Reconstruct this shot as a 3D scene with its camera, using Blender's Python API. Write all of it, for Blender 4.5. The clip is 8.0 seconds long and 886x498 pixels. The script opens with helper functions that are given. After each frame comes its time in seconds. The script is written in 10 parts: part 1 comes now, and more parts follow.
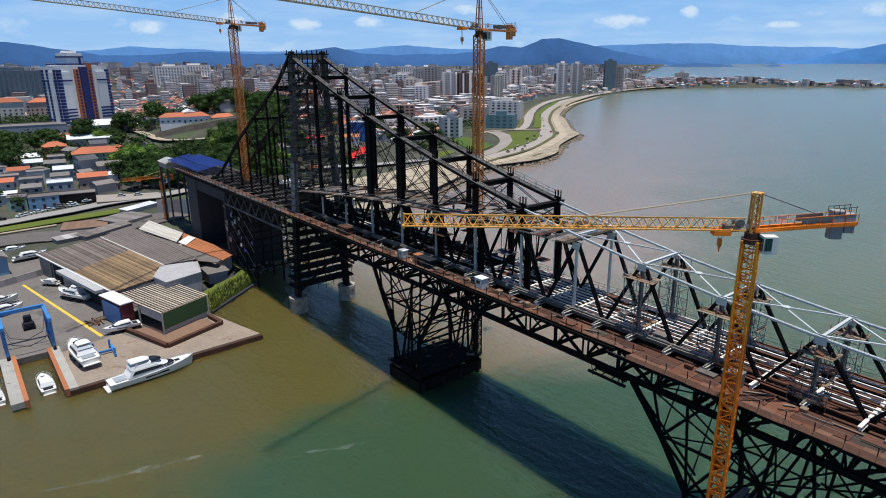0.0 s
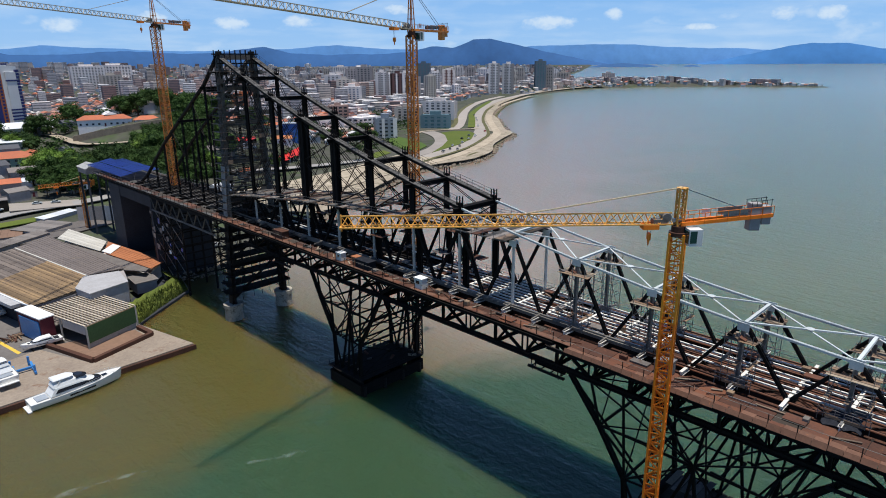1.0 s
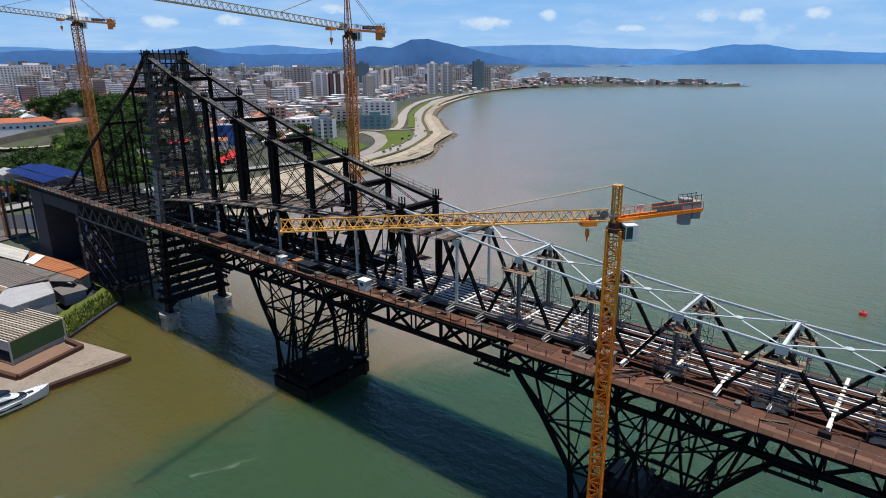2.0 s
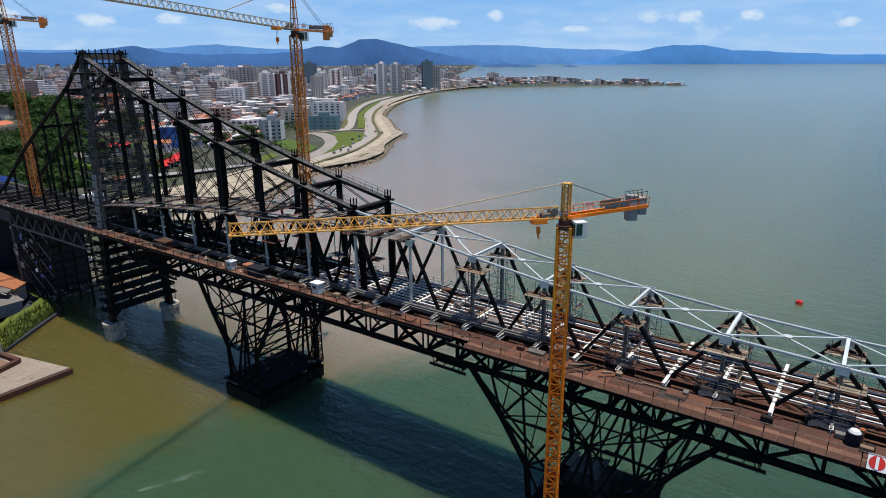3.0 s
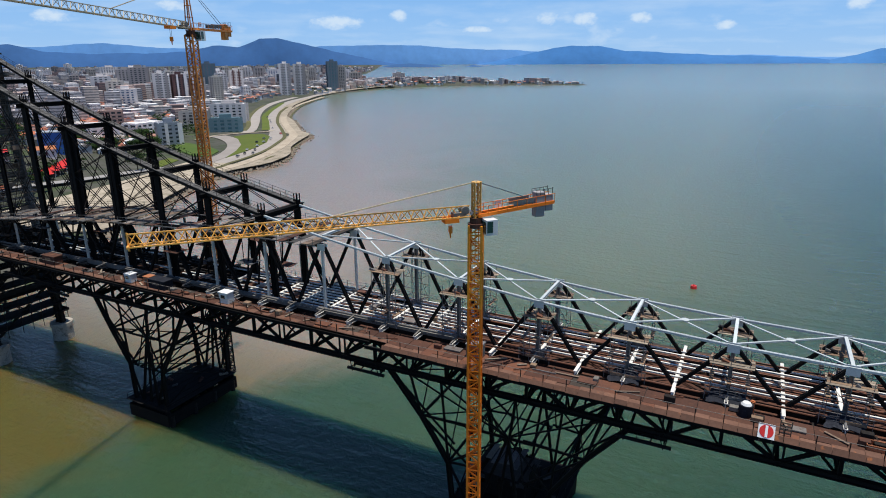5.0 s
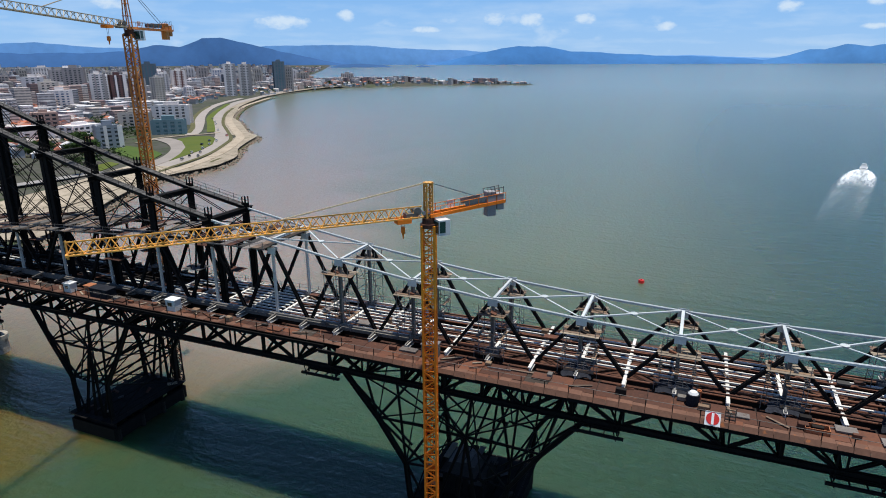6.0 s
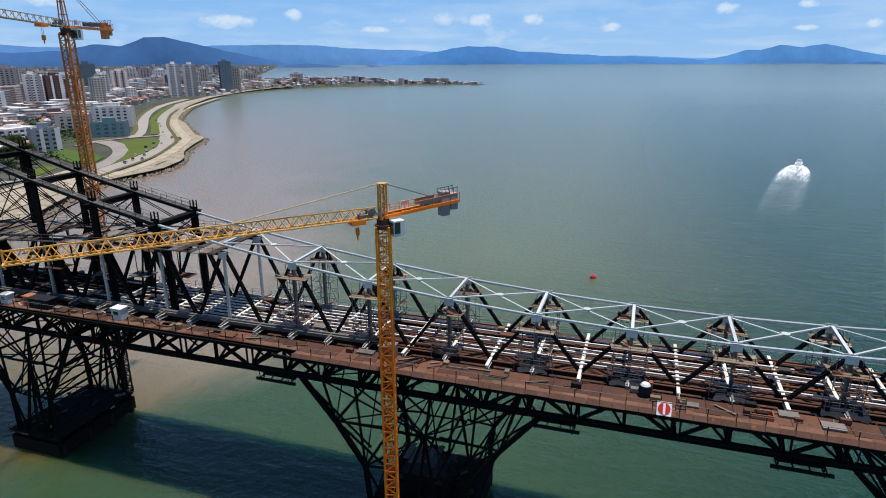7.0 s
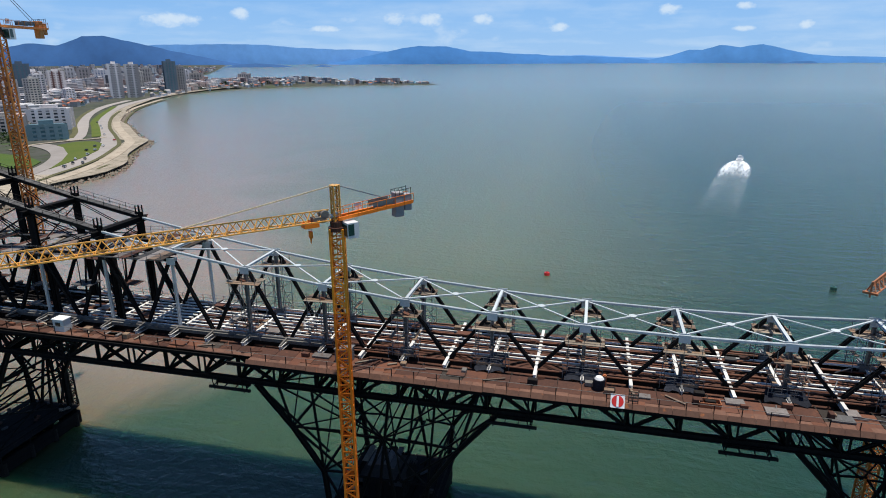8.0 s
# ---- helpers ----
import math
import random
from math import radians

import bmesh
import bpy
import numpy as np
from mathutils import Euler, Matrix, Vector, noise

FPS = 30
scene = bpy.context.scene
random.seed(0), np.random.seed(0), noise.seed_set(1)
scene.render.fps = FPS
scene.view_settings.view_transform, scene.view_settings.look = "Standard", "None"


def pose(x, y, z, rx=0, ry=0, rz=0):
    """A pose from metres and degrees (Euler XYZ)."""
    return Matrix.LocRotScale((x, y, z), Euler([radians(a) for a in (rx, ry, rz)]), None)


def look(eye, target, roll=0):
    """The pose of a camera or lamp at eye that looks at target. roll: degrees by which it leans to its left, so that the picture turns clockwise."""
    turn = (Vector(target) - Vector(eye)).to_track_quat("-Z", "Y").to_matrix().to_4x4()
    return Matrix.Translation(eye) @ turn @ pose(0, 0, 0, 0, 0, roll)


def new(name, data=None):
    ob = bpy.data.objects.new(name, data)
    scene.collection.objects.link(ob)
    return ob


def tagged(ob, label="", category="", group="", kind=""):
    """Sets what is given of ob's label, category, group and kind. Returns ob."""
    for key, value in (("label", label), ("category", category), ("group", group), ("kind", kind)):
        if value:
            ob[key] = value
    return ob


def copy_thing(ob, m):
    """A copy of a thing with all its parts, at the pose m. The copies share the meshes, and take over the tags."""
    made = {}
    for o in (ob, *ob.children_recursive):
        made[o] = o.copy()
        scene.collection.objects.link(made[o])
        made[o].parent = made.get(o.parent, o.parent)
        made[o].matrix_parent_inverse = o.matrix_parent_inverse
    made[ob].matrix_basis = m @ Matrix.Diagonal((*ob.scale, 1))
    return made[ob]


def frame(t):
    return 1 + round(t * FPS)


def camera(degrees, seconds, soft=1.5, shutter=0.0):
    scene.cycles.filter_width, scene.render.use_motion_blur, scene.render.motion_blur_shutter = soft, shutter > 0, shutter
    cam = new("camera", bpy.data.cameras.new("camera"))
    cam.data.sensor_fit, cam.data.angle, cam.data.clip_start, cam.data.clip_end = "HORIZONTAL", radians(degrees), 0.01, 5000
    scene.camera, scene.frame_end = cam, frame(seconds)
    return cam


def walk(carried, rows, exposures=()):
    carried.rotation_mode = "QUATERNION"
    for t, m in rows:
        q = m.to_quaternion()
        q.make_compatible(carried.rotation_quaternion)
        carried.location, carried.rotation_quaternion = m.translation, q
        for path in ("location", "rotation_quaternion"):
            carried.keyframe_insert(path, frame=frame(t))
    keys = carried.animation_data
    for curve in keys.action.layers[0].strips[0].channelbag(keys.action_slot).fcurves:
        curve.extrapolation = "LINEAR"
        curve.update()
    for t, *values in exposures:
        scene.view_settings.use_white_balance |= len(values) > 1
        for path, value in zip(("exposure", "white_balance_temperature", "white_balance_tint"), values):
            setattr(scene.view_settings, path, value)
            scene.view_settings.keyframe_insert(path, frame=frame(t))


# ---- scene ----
cam = camera(71.05, 8.0, soft=1.0)
ROWS = [
    (0, -75.67, -48.35, 68.98, -38.795, -16.728, 0.462),
    (0.5, -75.69, -48.31, 68.98, -41.758, -16.728, 0.475),
    (1, -75.71, -48.29, 69.02, -44.740, -16.759, 0.420),
    (1.5, -75.73, -48.28, 69.07, -47.614, -16.778, 0.367),
    (3, -75.75, -48.27, 69.11, -54.703, -16.809, 0.342),
    (3.5, -75.78, -48.30, 69.16, -56.837, -16.829, 0.342),
    (4, -75.77, -48.28, 69.18, -58.905, -16.833, 0.337),
    (4.5, -75.81, -48.24, 69.22, -60.939, -16.850, 0.331),
    (6, -75.86, -48.24, 69.29, -67.594, -16.866, 0.283),
    (6.5, -75.91, -48.19, 69.33, -69.859, -16.878, 0.284),
    (7, -75.94, -48.18, 69.34, -71.965, -16.884, 0.254),
    (7.5, -75.94, -48.20, 69.39, -74.157, -16.894, 0.266),
    (8, -75.98, -48.26, 69.47, -76.279, -16.933, 0.272),
]
EXPOSURE = 0.12
walk(cam, [(t, pose(x, y, z, 90 + pitch, roll, yaw)) for t, x, y, z, yaw, pitch, roll in ROWS], [(0, EXPOSURE), (8, EXPOSURE)])

# ---- world and sun: high noon sun, blue sky with thin cloud ----
SUN = Vector((-0.012, -0.105, 1.0)).normalized()


def nd(tree, kind, **values):
    n = tree.nodes.new(kind)
    for k, v in values.items():
        n.inputs[k].default_value = v
    return n


world = bpy.data.worlds.new("world")
scene.world = world
world.use_nodes = True
wt = world.node_tree
wt.nodes.clear()
sky = wt.nodes.new("ShaderNodeTexSky")
sky.sky_type, sky.sun_disc = "NISHITA", False
sky.sun_elevation = math.asin(SUN.z)
sky.sun_rotation = math.atan2(SUN.x, SUN.y)
sky.air_density, sky.dust_density, sky.ozone_density = 1.0, 0.0, 1.0
wc = wt.nodes.new("ShaderNodeTexCoord")
wsep = wt.nodes.new("ShaderNodeSeparateXYZ")
wt.links.new(wc.outputs["Generated"], wsep.inputs[0])
# cloud pattern on a flat layer seen from below: direction divided by height
wadd = nd(wt, "ShaderNodeMath"); wadd.operation = "ADD"; wadd.inputs[1].default_value = 0.07
wt.links.new(wsep.outputs["Z"], wadd.inputs[0])
wmax = nd(wt, "ShaderNodeMath"); wmax.operation = "MAXIMUM"; wmax.inputs[1].default_value = 0.02
wt.links.new(wadd.outputs[0], wmax.inputs[0])
wdx = nd(wt, "ShaderNodeMath"); wdx.operation = "DIVIDE"
wdy = nd(wt, "ShaderNodeMath"); wdy.operation = "DIVIDE"
wt.links.new(wsep.outputs["X"], wdx.inputs[0]); wt.links.new(wmax.outputs[0], wdx.inputs[1])
wt.links.new(wsep.outputs["Y"], wdy.inputs[0]); wt.links.new(wmax.outputs[0], wdy.inputs[1])
wcomb = wt.nodes.new("ShaderNodeCombineXYZ")
wt.links.new(wdx.outputs[0], wcomb.inputs[0]); wt.links.new(wdy.outputs[0], wcomb.inputs[1])
wn = nd(wt, "ShaderNodeTexNoise", Scale=1.0, Detail=8.0, Roughness=0.62)
wmap = wt.nodes.new("ShaderNodeMapping")
wmap.inputs["Scale"].default_value = (7.0, 7.0, 22.0)
wt.links.new(wc.outputs["Generated"], wmap.inputs["Vector"])
wt.links.new(wmap.outputs[0], wn.inputs["Vector"])
wv = nd(wt, "ShaderNodeTexNoise", Scale=0.8, Detail=4.0, Roughness=0.5)
wt.links.new(wcomb.outputs[0], wv.inputs["Vector"])
wr = wt.nodes.new("ShaderNodeMapRange")
wr.inputs["From Min"].default_value, wr.inputs["From Max"].default_value = 0.95, 1.32
wr.inputs["To Min"].default_value, wr.inputs["To Max"].default_value = 0.0, 0.30
wsum = nd(wt, "ShaderNodeMath"); wsum.operation = "ADD"
wt.links.new(wn.outputs["Fac"], wsum.inputs[0]); wt.links.new(wv.outputs["Fac"], wsum.inputs[1])
wt.links.new(wsum.outputs[0], wr.inputs["Value"])
wmix = wt.nodes.new("ShaderNodeMix"); wmix.data_type = "RGBA"
# small heaped clouds low in the sky, none overhead
wpm = wt.nodes.new("ShaderNodeMapping")
wpm.inputs["Scale"].default_value = (15.0, 15.0, 30.0)
wt.links.new(wc.outputs["Generated"], wpm.inputs["Vector"])
wpn = nd(wt, "ShaderNodeTexNoise", Scale=1.0, Detail=6.0, Roughness=0.52)
wt.links.new(wpm.outputs[0], wpn.inputs["Vector"])
wpr = wt.nodes.new("ShaderNodeMapRange"); wpr.interpolation_type = "SMOOTHSTEP"
wpr.inputs["From Min"].default_value, wpr.inputs["From Max"].default_value = 0.575, 0.77
wpr.inputs["To Min"].default_value, wpr.inputs["To Max"].default_value = 0.0, 0.40
wt.links.new(wpn.outputs["Fac"], wpr.inputs["Value"])
wbig = nd(wt, "ShaderNodeMath"); wbig.operation = "MAXIMUM"
wt.links.new(wr.outputs[0], wbig.inputs[0]); wt.links.new(wpr.outputs[0], wbig.inputs[1])
wlow = wt.nodes.new("ShaderNodeMapRange"); wlow.interpolation_type = "SMOOTHSTEP"
wlow.inputs["From Min"].default_value, wlow.inputs["From Max"].default_value = 0.45, 0.08
wt.links.new(wsep.outputs["Z"], wlow.inputs["Value"])
wcl = nd(wt, "ShaderNodeMath"); wcl.operation = "MULTIPLY"
wt.links.new(wbig.outputs[0], wcl.inputs[0]); wt.links.new(wlow.outputs[0], wcl.inputs[1])


def wmath(op, a, b=None, c=None):
    n = wt.nodes.new("ShaderNodeMath")
    n.operation = op
    for i, v in enumerate((a, b, c)):
        if v is None:
            continue
        if isinstance(v, (int, float)):
            n.inputs[i].default_value = v
        else:
            wt.links.new(v, n.inputs[i])
    return n.outputs[0]


# single small cumulus clouds: bearing, height above the horizon, half width and half height in degrees
CUMULI = [(14.7, 2.9, 1.5, 0.6), (21.0, 3.6, 1.2, 0.5), (27.0, 3.2, 1.7, 0.55), (32.5, 3.4, 1.5, 0.6), (41.0, 4.4, 1.5, 0.5), (53.9, 3.2, 2.4, 0.6), (59.3, 3.75, 0.85, 0.55), (66.0, 2.6, 1.6, 0.3),
          (72.1, 3.45, 1.05, 0.65), (75.3, 3.38, 1.25, 0.6), (79.8, 3.4, 1.0, 0.5), (86.3, 2.65, 1.0, 0.4), (95.2, 3.9, 1.0, 0.5), (100.9, 4.0, 0.8, 0.35), (100.9, 2.3, 0.9, 0.25), (105.2, 2.5, 0.7, 0.4)]
cloud_az = wmath("ARCTAN2", wsep.outputs["X"], wsep.outputs["Y"])
cloud_el = wmath("ARCSINE", wsep.outputs["Z"])
cwm = wt.nodes.new("ShaderNodeMapping")
cwm.inputs["Scale"].default_value = (70.0, 70.0, 110.0)
wt.links.new(wc.outputs["Generated"], cwm.inputs["Vector"])
cwn = nd(wt, "ShaderNodeTexNoise", Scale=1.0, Detail=5.0, Roughness=0.6)
wt.links.new(cwm.outputs[0], cwn.inputs["Vector"])
ragged = wmath("MULTIPLY_ADD", cwn.outputs["Fac"], 2.2, -1.15)
puffs = None
for ca, ce, cw, ch in CUMULI:
    dx = wmath("MULTIPLY_ADD", cloud_az, 1 / radians(cw), -ca / cw)
    dy = wmath("MULTIPLY_ADD", cloud_el, 1 / radians(ch), -ce / ch)
    r2 = wmath("ADD", wmath("MULTIPLY", dx, dx), wmath("MULTIPLY", dy, dy))
    body = wmath("SUBTRACT", 1.0, wmath("ADD", r2, ragged))
    puffs = body if puffs is None else wmath("MAXIMUM", puffs, body)
cpr = wt.nodes.new("ShaderNodeMapRange"); cpr.interpolation_type = "SMOOTHSTEP"
cpr.inputs["From Min"].default_value, cpr.inputs["From Max"].default_value = -0.1, 1.2
cpr.inputs["To Max"].default_value = 0.72
wt.links.new(puffs, cpr.inputs["Value"])
wt.links.new(wmath("MAXIMUM", wcl.outputs[0], cpr.outputs[0]), wmix.inputs[0])
wtint = wt.nodes.new("ShaderNodeMix"); wtint.data_type = "RGBA"; wtint.blend_type = "MULTIPLY"
wtint.inputs[0].default_value = 1.0
wtint.inputs[7].default_value = (0.74, 1.02, 1.37, 1)
wt.links.new(sky.outputs[0], wtint.inputs[6])
# bright haze towards the horizon
wabs = nd(wt, "ShaderNodeMath"); wabs.operation = "ABSOLUTE"
wt.links.new(wsep.outputs["Z"], wabs.inputs[0])
whz = wt.nodes.new("ShaderNodeMapRange"); whz.interpolation_type = "SMOOTHSTEP"
whz.inputs["From Min"].default_value, whz.inputs["From Max"].default_value = 0.30, 0.0
whz.inputs["To Min"].default_value, whz.inputs["To Max"].default_value = 0.0, 0.88
wt.links.new(wabs.outputs[0], whz.inputs["Value"])
whm = wt.nodes.new("ShaderNodeMix"); whm.data_type = "RGBA"
wt.links.new(whz.outputs[0], whm.inputs[0])
wt.links.new(wtint.outputs[2], whm.inputs[6])
# the haze is whiter at the horizon line
whc = wt.nodes.new("ShaderNodeMix"); whc.data_type = "RGBA"
whl = wt.nodes.new("ShaderNodeMapRange")
whl.inputs["From Min"].default_value, whl.inputs["From Max"].default_value = 0.0, 0.10
wt.links.new(wabs.outputs[0], whl.inputs["Value"]); wt.links.new(whl.outputs[0], whc.inputs[0])
whc.inputs[6].default_value, whc.inputs[7].default_value = (5.0, 8.3, 13.1, 1), (3.5, 7.4, 14.1, 1)
wt.links.new(whc.outputs[2], whm.inputs[7])
wt.links.new(whm.outputs[2], wmix.inputs[6])
wmix.inputs[7].default_value = (10.6, 12.2, 13.6, 1)
bg = nd(wt, "ShaderNodeBackground", Strength=0.064)
wt.links.new(wmix.outputs[2], bg.inputs["Color"])
wo = wt.nodes.new("ShaderNodeOutputWorld")
wt.links.new(bg.outputs[0], wo.inputs["Surface"])

sun = new("sun", bpy.data.lights.new("sun", "SUN"))
sun.data.energy, sun.data.angle, sun.data.color = 4.6, radians(0.5), (0.98, 0.96, 0.91)
sun.matrix_world = look(SUN * 200, (0, 0, 0))


# ---- materials ----
def mat(name, col, col2=None, rough=0.6, metal=0.0, s1=0.5, s2=6.0, bump=0.15, vary=0.12, stain=None, stain_at=0.6, bump_dist=0.02):
    """Two scales of noise between two colours, an optional stain colour, a fine bump and a small shift from object to object."""
    m = bpy.data.materials.new(name)
    m.use_nodes = True
    t = m.node_tree
    b = t.nodes["Principled BSDF"]
    b.inputs["Roughness"].default_value, b.inputs["Metallic"].default_value = rough, metal
    if max(col) < 0.13 and rough > 0.5:
        b.inputs["Specular IOR Level"].default_value = 0.25 if max(col) > 0.03 else 0.12
    col2 = col2 or tuple(c * 0.7 for c in col)
    geo = t.nodes.new("ShaderNodeNewGeometry")
    n1 = nd(t, "ShaderNodeTexNoise", Scale=s1, Detail=4.0, Roughness=0.6)
    n2 = nd(t, "ShaderNodeTexNoise", Scale=s2, Detail=3.0, Roughness=0.6)
    t.links.new(geo.outputs["Position"], n1.inputs["Vector"])
    t.links.new(geo.outputs["Position"], n2.inputs["Vector"])
    add = nd(t, "ShaderNodeMath"); add.operation = "ADD"
    t.links.new(n1.outputs["Fac"], add.inputs[0]); t.links.new(n2.outputs["Fac"], add.inputs[1])
    mr = t.nodes.new("ShaderNodeMapRange")
    mr.inputs["From Min"].default_value, mr.inputs["From Max"].default_value = 0.7, 1.3
    t.links.new(add.outputs[0], mr.inputs["Value"])
    mix = t.nodes.new("ShaderNodeMix"); mix.data_type = "RGBA"
    mix.inputs[6].default_value, mix.inputs[7].default_value = (*col, 1), (*col2, 1)
    t.links.new(mr.outputs[0], mix.inputs[0])
    out = mix.outputs[2]
    if stain:
        n3 = nd(t, "ShaderNodeTexNoise", Scale=s1 * 2.3, Detail=5.0, Roughness=0.7)
        t.links.new(geo.outputs["Position"], n3.inputs["Vector"])
        r3 = t.nodes.new("ShaderNodeMapRange")
        r3.inputs["From Min"].default_value, r3.inputs["From Max"].default_value = stain_at, stain_at + 0.12
        t.links.new(n3.outputs["Fac"], r3.inputs["Value"])
        mx = t.nodes.new("ShaderNodeMix"); mx.data_type = "RGBA"
        t.links.new(r3.outputs[0], mx.inputs[0]); t.links.new(out, mx.inputs[6])
        mx.inputs[7].default_value = (*stain, 1)
        out = mx.outputs[2]
    if vary:
        info = t.nodes.new("ShaderNodeObjectInfo")
        rv = t.nodes.new("ShaderNodeMapRange")
        rv.inputs["To Min"].default_value, rv.inputs["To Max"].default_value = 1 - vary, 1 + vary
        t.links.new(info.outputs["Random"], rv.inputs["Value"])
        hsv = t.nodes.new("ShaderNodeHueSaturation")
        t.links.new(rv.outputs[0], hsv.inputs["Value"]); t.links.new(out, hsv.inputs["Color"])
        out = hsv.outputs["Color"]
    t.links.new(out, b.inputs["Base Color"])
    if bump:
        bp = nd(t, "ShaderNodeBump", Strength=bump, Distance=bump_dist)
        t.links.new(n2.outputs["Fac"], bp.inputs["Height"])
        t.links.new(bp.outputs[0], b.inputs["Normal"])
    return m


M_DARK = mat("dark_steel", (0.012, 0.011, 0.010), (0.028, 0.022, 0.018), 0.65, 0.0, 0.4, 5, stain=(0.07, 0.035, 0.02), stain_at=0.62)
M_BLACK = mat("black_steel", (0.006, 0.006, 0.006), (0.012, 0.010, 0.009), 0.8, 0.0, 0.4, 5)
M_SILVER = mat("silver_paint", (0.58, 0.61, 0.59), (0.47, 0.495, 0.48), 0.45, 0.0, 0.4, 5)
M_WHITE = mat("white_primer", (0.80, 0.765, 0.69), (0.62, 0.585, 0.52), 0.5, 0.0, 0.4, 5, stain=(0.25, 0.16, 0.11), stain_at=0.64)
M_GREY = mat("grey_steel", (0.21, 0.20, 0.19), (0.125, 0.12, 0.115), 0.5, 0.2, 0.4, 5)
M_RUST = mat("rusty_plate", (0.17, 0.058, 0.024), (0.095, 0.038, 0.022), 0.7, 0.1, 0.25, 3, stain=(0.05, 0.03, 0.022), stain_at=0.58)
M_PLANK = mat("weathered_plank", (0.20, 0.135, 0.09), (0.12, 0.08, 0.055), 0.8, 0.0, 0.5, 4, vary=0.3)
M_PLYWOOD = mat("plywood", (0.26, 0.17, 0.10), (0.17, 0.10, 0.06), 0.75, 0.0, 0.5, 4, vary=0.25)
M_SCAFFD = mat("dull_scaffold_tube", (0.115, 0.10, 0.088), (0.06, 0.052, 0.045), 0.6, 0.3, 0.6, 5, vary=0.3)
M_SCAFF = mat("scaffold_tube", (0.27, 0.25, 0.235), (0.15, 0.14, 0.13), 0.5, 0.5, 0.6, 5, vary=0.25)
M_ORANGE = mat("orange_crane_paint", (1.0, 0.25, 0.004), (0.96, 0.20, 0.004), 0.6, 0.0, 0.3, 5, stain=(0.42, 0.12, 0.02), stain_at=0.68)
M_ORANGEB = mat("faded_orange_crane_paint", (0.72, 0.245, 0.035), (0.58, 0.17, 0.02), 0.5, 0.0, 0.3, 5, stain=(0.32, 0.12, 0.04), stain_at=0.60)
M_YELLOWO = mat("amber_crane_paint", (1.0, 0.36, 0.014), (0.97, 0.29, 0.011), 0.6, 0.0, 0.3, 5, stain=(0.45, 0.17, 0.03), stain_at=0.72)
M_YELLOW = mat("yellow_crane_paint", (0.84, 0.42, 0.08), (0.70, 0.31, 0.05), 0.45, 0.0, 0.3, 5, stain=(0.22, 0.12, 0.05), stain_at=0.66)
M_CONC = mat("concrete", (0.42, 0.40, 0.36), (0.30, 0.285, 0.25), 0.85, 0.0, 0.2, 3, stain=(0.16, 0.14, 0.11), stain_at=0.6)
M_PALEGREY = mat("pale_grey_render", (0.44, 0.43, 0.43), (0.34, 0.325, 0.32), 0.85, 0.0, 0.3, 2, stain=(0.24, 0.21, 0.18), stain_at=0.6)
M_SLAT = mat("sun_bleached_timber", (0.52, 0.44, 0.34), (0.38, 0.31, 0.23), 0.85, 0.0, 0.5, 4, stain=(0.22, 0.16, 0.11), stain_at=0.6, vary=0.3)
M_PALE = mat("pale_concrete", (0.55, 0.52, 0.46), (0.42, 0.39, 0.34), 0.85, 0.0, 0.1, 2, stain=(0.28, 0.25, 0.20), stain_at=0.62)
M_PALEROAD = mat("dusty_pale_road", (0.36, 0.335, 0.31), (0.28, 0.26, 0.24), 0.9, 0.0, 0.08, 2)
M_LIGHTROAD = mat("pale_road", (0.34, 0.295, 0.255), (0.26, 0.225, 0.19), 0.85, 0.0, 0.08, 2)
M_SAND = mat("sandy_fill", (0.44, 0.365, 0.27), (0.24, 0.195, 0.135), 0.95, 0.0, 0.09, 0.7, stain=(0.15, 0.13, 0.075), stain_at=0.53)
M_ROCK = mat("riprap_rock", (0.36, 0.29, 0.21), (0.20, 0.16, 0.12), 0.9, 0.0, 0.3, 2, bump=0.4, vary=0.35)
M_GRASS = mat("grass", (0.040, 0.085, 0.012), (0.075, 0.105, 0.018), 0.9, 0.0, 0.05, 1.5, bump=0.4)
M_LEAFY = mat("pale_tree_leaf", (0.075, 0.155, 0.010), (0.11, 0.175, 0.014), 0.8, 0.0, 0.12, 1.5, bump=0.3, vary=0.3)
M_LEAF = mat("tree_leaf", (0.016, 0.043, 0.007), (0.040, 0.076, 0.012), 0.8, 0.0, 0.12, 1.5, bump=0.3, vary=0.3)
M_BARK = mat("bark", (0.10, 0.075, 0.05), (0.06, 0.045, 0.03), 0.9)
M_WALL = mat("white_render", (0.80, 0.745, 0.715), (0.68, 0.63, 0.60), 0.8, 0.0, 0.05, 0.8, stain=(0.38, 0.35, 0.31), stain_at=0.64, vary=0.2)
M_BEIGE = mat("beige_render", (0.56, 0.51, 0.45), (0.46, 0.41, 0.355), 0.8, 0.0, 0.05, 0.8, stain=(0.33, 0.27, 0.21), stain_at=0.64, vary=0.25)
M_GREYW = mat("grey_render", (0.385, 0.35, 0.335), (0.29, 0.265, 0.25), 0.8, 0.0, 0.05, 0.8, vary=0.25)
M_BLUEW = mat("blue_render", (0.018, 0.028, 0.15), (0.012, 0.02, 0.10), 0.7, 0.0, 0.05, 0.8)
M_GREENW = mat("pale_green_render", (0.36, 0.47, 0.37), (0.28, 0.37, 0.29), 0.8, 0.0, 0.05, 0.8)
M_BRICKW = mat("brown_cladding", (0.16, 0.075, 0.065), (0.11, 0.05, 0.045), 0.7, 0.0, 0.05, 0.8)
M_ORANGEW = mat("orange_render", (0.52, 0.16, 0.05), (0.42, 0.12, 0.04), 0.75, 0.0, 0.05, 0.8)
